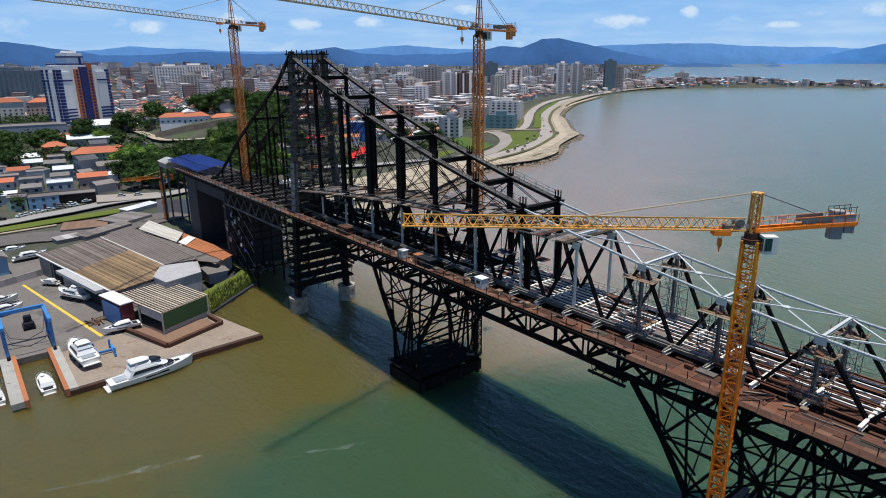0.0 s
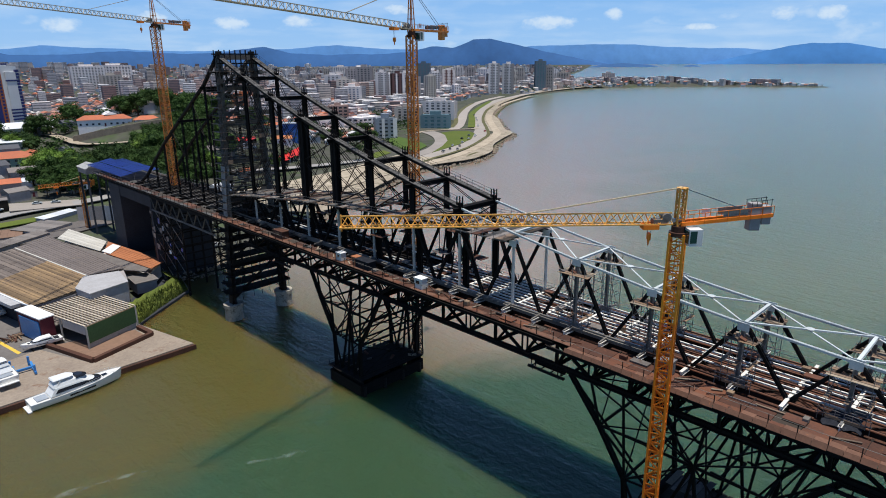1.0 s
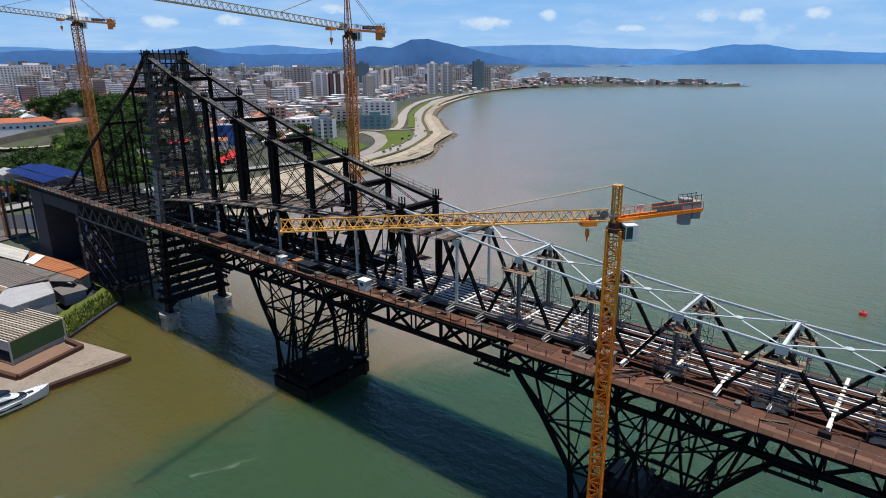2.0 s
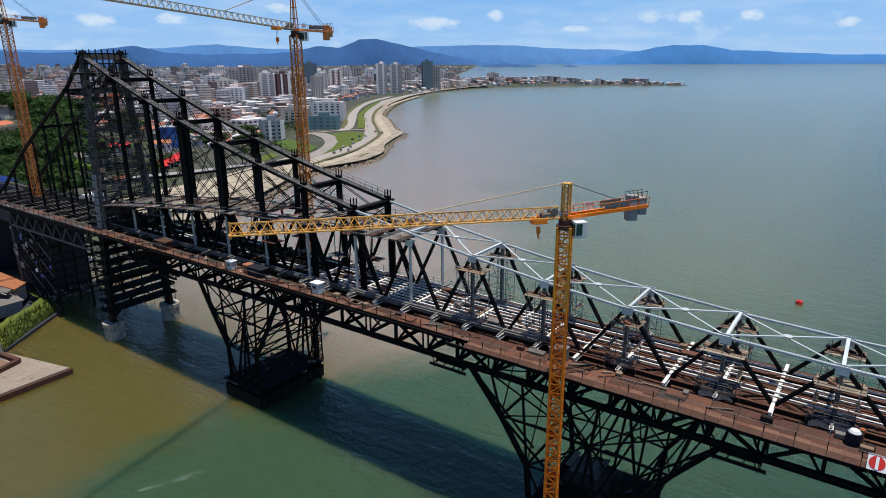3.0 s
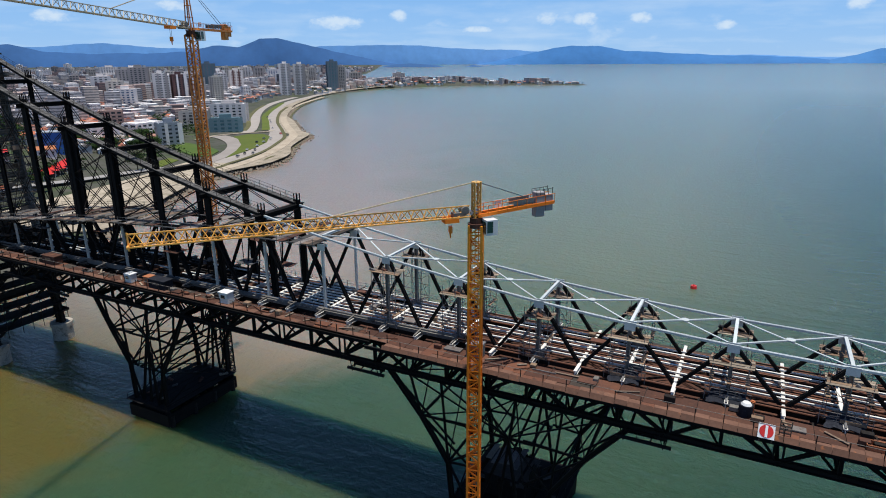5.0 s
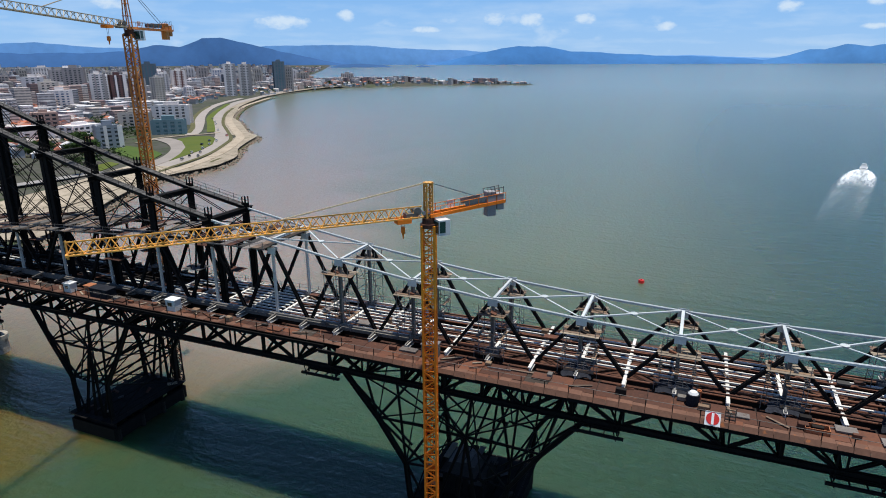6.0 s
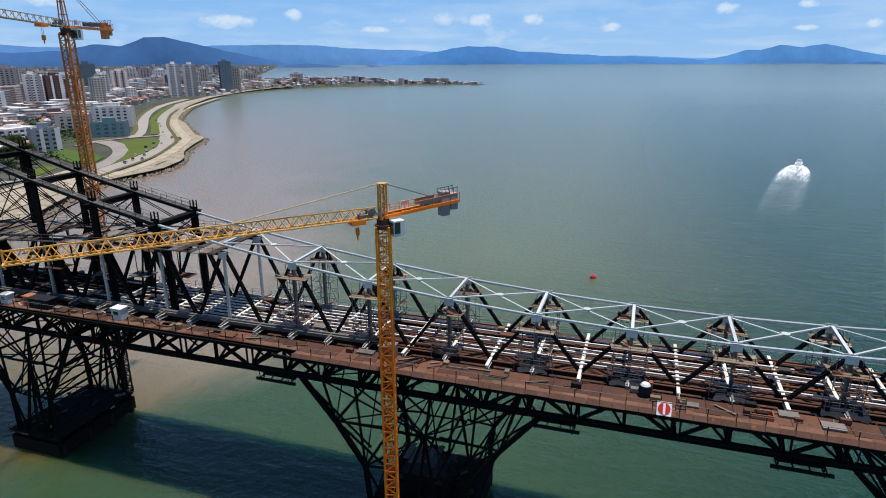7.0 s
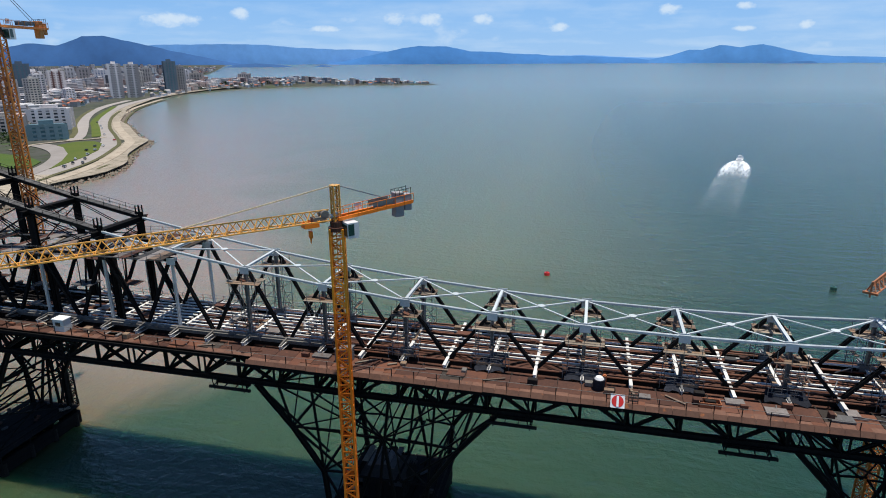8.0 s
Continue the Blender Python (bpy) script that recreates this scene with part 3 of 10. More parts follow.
    t.links.new(far.outputs[0], near_.inputs[0])
    cf = nd(t, "ShaderNodeMath"); cf.operation = "MULTIPLY"
    t.links.new(clear.outputs[0], cf.inputs[0]); t.links.new(near_.outputs[0], cf.inputs[1])
    t.links.new(cf.outputs[0], c3.inputs[0]); t.links.new(c0.outputs[2], c3.inputs[6])
    t.links.new(c3.outputs[2], c4.inputs[6])
    t.links.new(c4.outputs[2], c1.inputs[6]); t.links.new(c2.outputs[2], c1.inputs[7])
    t.links.new(c1.outputs[2], b.inputs["Base Color"])
    w1 = nd(t, "ShaderNodeTexNoise", Scale=0.55, Detail=5.0, Roughness=0.6, Distortion=0.3)
    t.links.new(geo.outputs["Position"], w1.inputs["Vector"])
    # longer wind waves across the bay
    wmap = t.nodes.new("ShaderNodeMapping")
    wmap.inputs["Scale"].default_value = (0.26, 0.07, 0.1)
    t.links.new(geo.outputs["Position"], wmap.inputs["Vector"])
    w2 = nd(t, "ShaderNodeTexNoise", Scale=1.0, Detail=3.0, Roughness=0.55, Distortion=0.4)
    t.links.new(wmap.outputs[0], w2.inputs["Vector"])
    wsum = nd(t, "ShaderNodeMath"); wsum.operation = "MULTIPLY_ADD"; wsum.inputs[1].default_value = 1.6
    t.links.new(w2.outputs["Fac"], wsum.inputs[0]); t.links.new(w1.outputs["Fac"], wsum.inputs[2])
    bp = nd(t, "ShaderNodeBump", Strength=0.5, Distance=0.5)
    t.links.new(wsum.outputs[0], bp.inputs["Height"])
    t.links.new(bp.outputs[0], b.inputs["Normal"])
    return m


M_WATER = water_mat()


# ---- building blocks ----
def add_box(bm, lo, hi):
    x0, y0, z0 = lo
    x1, y1, z1 = hi
    v = [bm.verts.new(p) for p in ((x0, y0, z0), (x1, y0, z0), (x1, y1, z0), (x0, y1, z0), (x0, y0, z1), (x1, y0, z1), (x1, y1, z1), (x0, y1, z1))]
    for f in ((0, 3, 2, 1), (4, 5, 6, 7), (0, 1, 5, 4), (1, 2, 6, 5), (2, 3, 7, 6), (3, 0, 4, 7)):
        bm.faces.new([v[i] for i in f])


def axes(p, q, up=(0, 0, 1)):
    d = (Vector(q) - Vector(p)).normalized()
    u = Vector(up)
    if abs(d.dot(u)) > 0.98:
        u = Vector((0, 1, 0))
    s = u.cross(d).normalized()
    return s, d.cross(s).normalized(), d


def add_beam(bm, p, q, w, h, up=(0, 0, 1)):
    p, q = Vector(p), Vector(q)
    s, u, _ = axes(p, q, up)
    s, u = s * w / 2, u * h / 2
    v = [bm.verts.new(c) for c in (p - s - u, p + s - u, p + s + u, p - s + u, q - s - u, q + s - u, q + s + u, q - s + u)]
    for f in ((0, 3, 2, 1), (4, 5, 6, 7), (0, 1, 5, 4), (1, 2, 6, 5), (2, 3, 7, 6), (3, 0, 4, 7)):
        bm.faces.new([v[i] for i in f])


def add_tube(bm, p, q, r, r2=None, n=10, caps=True):
    r2 = r if r2 is None else r2
    p, q = Vector(p), Vector(q)
    s, u, _ = axes(p, q)
    a = [bm.verts.new(p + (s * math.cos(2 * math.pi * i / n) + u * math.sin(2 * math.pi * i / n)) * r) for i in range(n)]
    b = [bm.verts.new(q + (s * math.cos(2 * math.pi * i / n) + u * math.sin(2 * math.pi * i / n)) * r2) for i in range(n)]
    for i in range(n):
        bm.faces.new((a[i], a[(i + 1) % n], b[(i + 1) % n], b[i]))
    if caps:
        bm.faces.new(a[::-1])
        bm.faces.new(b)


def add_prism(bm, outline, z0, z1):
    """An upright prism over a flat outline of (x, y)."""
    a = [bm.verts.new((x, y, z0)) for x, y in outline]
    b = [bm.verts.new((x, y, z1)) for x, y in outline]
    n = len(a)
    for i in range(n):
        bm.faces.new((a[i], a[(i + 1) % n], b[(i + 1) % n], b[i]))
    bm.faces.new(a[::-1])
    bm.faces.new(b)


def finish(bm, name, material):
    bmesh.ops.recalc_face_normals(bm, faces=bm.faces)
    me = bpy.data.meshes.new(name)
    bm.to_mesh(me)
    bm.free()
    me.materials.append(material)
    return me


def base(name, at, label, category, group="", kind=""):
    e = new(name)
    e.matrix_basis = at if isinstance(at, Matrix) else pose(*at)
    return tagged(e, label, category, group, kind)


def put(ob, parent, m):
    ob.parent = parent
    ob.matrix_basis = (parent.matrix_basis.inverted() @ m) if parent is not None else m
    return ob


def part(name, bm, material, parent, label=""):
    """One mesh in world coordinates under a thing or a part."""
    ob = new(name, finish(bm, name, material))
    top = parent
    m = Matrix.Identity(4)
    while top is not None:
        m = top.matrix_basis @ m
        top = top.parent
    ob.parent = parent
    ob.matrix_basis = m.inverted()
    return tagged(ob, label)


def thing(name, bm, material, label, category, group="", kind=""):
    return tagged(new(name, finish(bm, name, material)), label, category, group, kind)


UNITS = {}


def unit(shape, material):
    """A shared mesh one metre long, wide and high: a box, an I beam, a tube, or a laced box with batten plates."""
    key = (shape, material.name)
    if key not in UNITS:
        bm = bmesh.new()
        if shape == "box":
            add_box(bm, (-0.5, -0.5, 0), (0.5, 0.5, 1))
        elif shape == "tube":
            add_tube(bm, (0, 0, 0), (0, 0, 1), 0.5, n=8)
        elif shape == "eye":
            add_box(bm, (-0.5, -0.5, 0), (-0.12, 0.5, 1))
            add_box(bm, (0.12, -0.5, 0), (0.5, 0.5, 1))
        elif shape == "laced":
            add_box(bm, (-0.5, -0.5, 0), (-0.34, 0.5, 1))
            add_box(bm, (0.34, -0.5, 0), (0.5, 0.5, 1))
            n = 9
            for i in range(n):
                a, b = i / n, (i + 1) / n
                s = 0.42 if i % 2 else -0.42
                for y in (-0.46, 0.46):
                    add_beam(bm, (s, y, a), (-s, y, b), 0.05, 0.05, (0, 1, 0))
        else:
            add_box(bm, (-0.5, 0.36, 0), (0.5, 0.5, 1))
            add_box(bm, (-0.5, -0.5, 0), (0.5, -0.36, 1))
            add_box(bm, (-0.09, -0.36, 0), (0.09, 0.36, 1))
        UNITS[key] = finish(bm, shape, material)
    return UNITS[key]


def member(parent, name, p, q, w, h, material, shape="box", up=(0, 0, 1), label=""):
    """A straight member from p to q, w wide and h deep, on a shared mesh."""
    p, q = Vector(p), Vector(q)
    s, u, d = axes(p, q, up)
    m = Matrix((s * w, u * h, d * (q - p).length)).transposed().to_4x4()
    m.translation = p
    return tagged(put(new(name, unit(shape, material)), parent, m), label)
# ---- sea, land and hills ----
CX, CY = -75.8, -48.3


def bowl(r):
    """The far ground lifts a little, so that it meets the horizon line inside five kilometres."""
    return 46.0 * np.clip((np.asarray(r) - 2000.0) / 2900.0, 0, None) ** 2


def sea():
    radii = [0, 20, 40, 70, 110, 160, 230, 320, 450, 620, 850, 1200, 1600, 2000, 2300, 2600, 2900, 3200, 3500, 3800, 4100, 4400, 4650, 4900]
    n = 180
    verts = [(CX, CY, 0.0)]
    for r in radii[1:]:
        for i in range(n):
            a = 2 * math.pi * i / n
            verts.append((CX + r * math.sin(a), CY + r * math.cos(a), float(bowl(r))))
    faces = [(0, 1 + (i + 1) % n, 1 + i) for i in range(n)]
    for k in range(len(radii) - 2):
        o, p = 1 + k * n, 1 + (k + 1) * n
        for i in range(n):
            j = (i + 1) % n
            faces.append((o + i, o + j, p + j, p + i))
    me = bpy.data.meshes.new("water")
    me.from_pydata(verts, [], faces)
    me.materials.append(M_WATER)
    me.polygons.foreach_set("use_smooth", [True] * len(faces))
    tagged(new("water", me), "murky green sea with brown silt and small ripples", "water", kind="structure")


sea()

SHORE = [(-400, 128), (-110, 128), (-76, 140), (-64, 122), (-30, 124), (-24, 134), (-8, 152), (9, 160), (33, 152), (80, 190), (125, 214), (165, 236), (208, 253), (245, 252), (262, 256),
         (290, 268), (324, 295), (366, 319), (404, 340), (420, 362), (470, 410), (512, 450), (569, 509), (652, 570), (721, 623), (856, 704), (1002, 779),
         (1216, 846), (1420, 853), (1572, 775), (1650, 700), (1690, 590), (1730, 500), (1762, 416)]
BACK = [(1800, 425), (1810, 520), (1790, 700), (1760, 880), (1650, 1050), (1750, 1250), (2100, 1500), (2700, 1800), (3600, 2300), (5200, 3200), (5200, 5200), (-5200, 5200), (-5200, 128)]
LAND = SHORE + BACK


def shore_distance(px, py):
    """Signed distance to the shoreline, positive on land."""
    best = np.full(px.shape, 1e9)
    inside = np.zeros(px.shape, bool)
    for (ax, ay), (bx, by) in zip(LAND, LAND[1:] + LAND[:1]):
        dx, dy = bx - ax, by - ay
        s = np.clip(((px - ax) * dx + (py - ay) * dy) / (dx * dx + dy * dy), 0, 1)
        best = np.minimum(best, np.hypot(px - ax - s * dx, py - ay - s * dy))
        cross = (ay > py) != (by > py)
        with np.errstate(divide="ignore", invalid="ignore"):
            inside ^= cross & (px < (bx - ax) * (py - ay) / ((by - ay) if by != ay else 1e-9) + ax)
    return np.where(inside, best, -best)


def ground_z(px, py):
    px, py = np.asarray(px, float), np.asarray(py, float)
    d = shore_distance(px, py)
    d = d + 2.5 * np.sin(px * 0.11) * np.cos(py * 0.13) * (px > 100)
    z = np.clip(d * 0.22, -3, 2.6)
    def mound(x, y, sx, sy, h):
        return h * np.exp(-((px - x) / sx) ** 2 - ((py - y) / sy) ** 2)
    inland = np.clip((d - 25) / 80, 0, 1)
    z = z + inland * (mound(15, 500, 150, 110, 16) + mound(105, 400, 75, 75, 27) + mound(-60, 330, 80, 60, 5) + mound(350, 900, 260, 240, 12) + mound(-250, 700, 300, 200, 26))
    z = z + inland * (mound(250, 1900, 700, 420, 38) + mound(-400, 1500, 400, 300, 40) + mound(900, 2300, 700, 500, 25))
    z = z + np.clip(d / 40, 0, 1) * (mound(1420, 930, 230, 110, 9) + mound(1640, 800, 120, 130, 7))
    z = np.where((px < -3) & (py < 215), np.minimum(z, 1.0), z)
    return z + bowl(np.hypot(px - CX, py - CY))


def gz(x, y):
    return float(ground_z(np.array([x]), np.array([y]))[0])


def land():
    ang = np.radians(np.linspace(-60, 84, 420))
    rad = np.concatenate([np.linspace(120, 520, 150), np.geomspace(525, 4900, 110)])
    A, R = np.meshgrid(ang, rad, indexing="ij")
    X, Y = CX + R * np.sin(A), CY + R * np.cos(A)
    Z = ground_z(X, Y)
    na, nr = A.shape
    verts = np.stack([X, Y, Z], -1).reshape(-1, 3)
    keep = (Z > -2.9)
    faces = []
    for i in range(na - 1):
        for j in range(nr - 1):
            if keep[i, j] or keep[i + 1, j] or keep[i, j + 1] or keep[i + 1, j + 1]:
                o = i * nr + j
                faces.append((o, o + 1, o + nr + 1, o + nr))
    me = bpy.data.meshes.new("ground")
    me.from_pydata(verts.tolist(), [], faces)
    me.materials.append(M_CITYG)
    me.polygons.foreach_set("use_smooth", [True] * len(faces))
    me.update()
    tagged(new("ground", me), "built-up coastal ground, grey dust and green scrub", "ground", kind="structure")


land()


def smooth_line(pts, step):
    """Points every step metres along a smooth curve through pts."""
    P = [Vector((*p, 0)) for p in pts]
    out = []
    for i in range(len(P) - 1):
        a, b, c, d = P[max(i - 1, 0)], P[i], P[i + 1], P[min(i + 2, len(P) - 1)]
        n = max(2, int((c - b).length / step))
        for k in range(n):
            t = k / n
            out.append(0.5 * ((2 * b) + (c - a) * t + (2 * a - 5 * b + 4 * c - d) * t * t + (3 * b - a - 3 * c + d) * t ** 3))
    out.append(P[-1])
    return out


def ribbon(name, pts, width, lift, material, label, category, step=12, thick=0.3):
    """A road or strip laid on the ground along a line."""
    line = smooth_line(pts, step)
    if isinstance(width, (int, float)):
        width = (width, width)
    bm = bmesh.new()
    rows = []
    n = len(line)
    for i, p in enumerate(line):
        d = (line[min(i + 1, n - 1)] - line[max(i - 1, 0)]).normalized()
        s = Vector((d.y, -d.x, 0))
        w = width[0] + (width[1] - width[0]) * i / (n - 1)
        z = max(gz(p.x, p.y), gz(*(p + s * w / 2).xy), gz(*(p - s * w / 2).xy), 0.6 + bowl(math.hypot(p.x - CX, p.y - CY))) + lift
        rows.append([bm.verts.new((*(p + s * w * k).xy, z + dz)) for k, dz in ((-0.5, -thick), (-0.5, 0), (0.5, 0), (0.5, -thick))])
    for a, b in zip(rows, rows[1:]):
        for k in range(3):
            bm.faces.new((a[k], a[k + 1], b[k + 1], b[k]))
    ob = thing(name, bm, material, label, category, kind="structure")
    return ob


def offset(pts, d):
    """The shoreline moved d metres inland."""
    out = []
    for i, p in enumerate(pts):
        a, b = Vector(pts[max(i - 1, 0)]), Vector(pts[min(i + 1, len(pts) - 1)])
        t = (b - a).normalized()
        out.append((p[0] - t.y * d, p[1] + t.x * d))
    return out


COAST = SHORE[9:29]
ROAD = [(120, 240), (165, 258), (208, 277), (226, 282), (251, 289), (278, 297), (310, 312), (351, 339), (393, 370), (439, 414), (490, 464), (553, 521), (635, 586), (719, 645), (814, 701), (917, 750), (1090, 831), (1231, 884)]
WALK = [(150, 235), (202, 257), (234, 265), (269, 277), (314, 299), (359, 326), (389, 347), (433, 390), (491, 446), (554, 501), (635, 562), (730, 627), (826, 681), (965, 752)]
ribbon("promenade", offset(COAST, 9), (19, 15), 0.25, M_SAND, "sandy stony seafront strip along the bay", "promenade", 8)
ribbon("coast_road", ROAD, (15, 15), 0.45, M_LIGHTROAD, "pale seafront road curving round the bay", "road")
ribbon("seafront_walk", WALK, (8, 7), 0.5, M_PALESAND, "pale sandy footway along the seafront", "footway", 8)
ribbon("inland_road", [(385, 403), (408, 418), (474, 475), (550, 543), (634, 611), (721, 672), (803, 721), (900, 770)], (11, 12), 0.45, M_LIGHTROAD, "pale inner carriageway beside the seafront road", "road")


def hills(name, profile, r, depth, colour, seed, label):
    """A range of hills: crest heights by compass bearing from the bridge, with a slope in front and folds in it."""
    # the blue of distance haze is put into the base colour
    m = mat(name + "_haze_blue", colour, tuple(c * 0.82 for c in colour), 0.95, 0.0, 0.004, 0.02, bump=0.0, vary=0)
    angs = np.arange(profile[0][0], profile[-1][0] + 0.01, 0.2)
    crest = np.interp(angs, [p[0] for p in profile], [p[1] for p in profile])
    rng = np.random.RandomState(seed)
    wob = np.zeros_like(angs)
    for f in (0.7, 1.6, 3.7, 8.0):
        wob += np.sin(angs * f + rng.rand() * 6) * 2.2 / f ** 0.7
    crest = np.where(crest > 2, np.maximum(crest + wob * np.clip(crest / 60, 0, 1), 1), crest)
    rows = 7
    verts, faces = [], []
    for i, a in enumerate(np.radians(angs)):
        for k in range(rows):
            s = k / (rows - 1)
            fold = 0.03 * math.sin(angs[i] * 2.3 + k) * (1 - s)
            rr = r - depth * (1 - s) * (1 + fold)
            b0 = float(bowl(rr))
            verts.append((CX + rr * math.sin(a), CY + rr * math.cos(a), b0 - 4 + (float(bowl(r)) + crest[i] - b0 + 4) * s ** 0.85))
    for i in range(len(angs) - 1):
        for k in range(rows - 1):
            o = i * rows + k
            faces.append((o, o + rows, o + rows + 1, o + 1))
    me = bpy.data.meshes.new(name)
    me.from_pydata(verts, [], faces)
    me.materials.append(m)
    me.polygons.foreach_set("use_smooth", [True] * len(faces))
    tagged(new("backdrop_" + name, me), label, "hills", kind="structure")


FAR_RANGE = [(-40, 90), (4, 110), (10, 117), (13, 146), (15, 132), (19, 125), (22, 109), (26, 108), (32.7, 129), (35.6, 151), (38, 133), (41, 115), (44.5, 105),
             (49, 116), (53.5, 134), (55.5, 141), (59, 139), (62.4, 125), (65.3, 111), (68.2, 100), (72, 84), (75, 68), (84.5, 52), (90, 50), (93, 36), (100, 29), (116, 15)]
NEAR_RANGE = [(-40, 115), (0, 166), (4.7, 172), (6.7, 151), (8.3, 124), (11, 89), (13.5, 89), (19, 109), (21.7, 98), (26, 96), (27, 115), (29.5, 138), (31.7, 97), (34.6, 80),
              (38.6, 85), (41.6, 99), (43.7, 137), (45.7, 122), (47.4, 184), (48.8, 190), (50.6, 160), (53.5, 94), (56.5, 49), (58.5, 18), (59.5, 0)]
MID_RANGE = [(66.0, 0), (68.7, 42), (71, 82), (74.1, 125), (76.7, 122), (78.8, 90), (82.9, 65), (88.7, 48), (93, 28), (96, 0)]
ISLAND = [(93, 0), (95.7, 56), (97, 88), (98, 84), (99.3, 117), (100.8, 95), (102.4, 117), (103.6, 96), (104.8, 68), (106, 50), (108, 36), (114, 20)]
# paler, bluer base colours paint thicker haze on the farther ranges
hills("far", FAR_RANGE, 4890, 60, (0.115, 0.29, 0.58), 3, "distant mountain range along the horizon, painted pale haze blue")
hills("near", NEAR_RANGE, 4860, 110, (0.030, 0.108, 0.27), 5, "forested hills behind the city, painted dark haze blue")
hills("mid", MID_RANGE, 4860, 110, (0.042, 0.17, 0.40), 7, "headland across the bay, painted haze blue")
hills("island", ISLAND, 4860, 110, (0.055, 0.195, 0.43), 9, "hilly island on the sea horizon, painted haze blue")
hills("islets", [(57.5, 0), (58.5, 16), (60.2, 24), (62.4, 12), (63.2, 0), (65.1, 0), (65.7, 12), (66.6, 0)], 4400, 60, (0.03, 0.10, 0.24), 11, "low islets before the far shore, painted dark haze blue")
hills("rocks", [(102.5, 0), (102.9, 14), (103.8, 12), (104.2, 0), (104.6, 12), (106.0, 14), (106.4, 0)], 4700, 40, (0.03, 0.12, 0.28), 13, "small islets before the hilly island, painted dark haze blue")
# ---- the suspension bridge under repair ----
P = 12.12                 # panel length
XN, XF = 0.0, 9.0         # the two truss planes
KT = 9                    # panel point of the tower
KEND = -10                # where the bridge leaves every view
YT = KT * P
ZD = 30.2                 # top of the floor beams


def chain_z(y):
    return 36.3 + 0.00119 * (y + 60.6) ** 2


def chord_z(y):
    """Top chord of the stiffening truss between the tower and the first panel point."""
    return 41.2 - 0.00068 * (y - 12.1) ** 2 if y > 12.1 else chain_z(y)


bridge = base("suspension_bridge", (4.5, YT, 0), "steel suspension bridge stripped for repair, dark truss, silver top chords", "bridge")

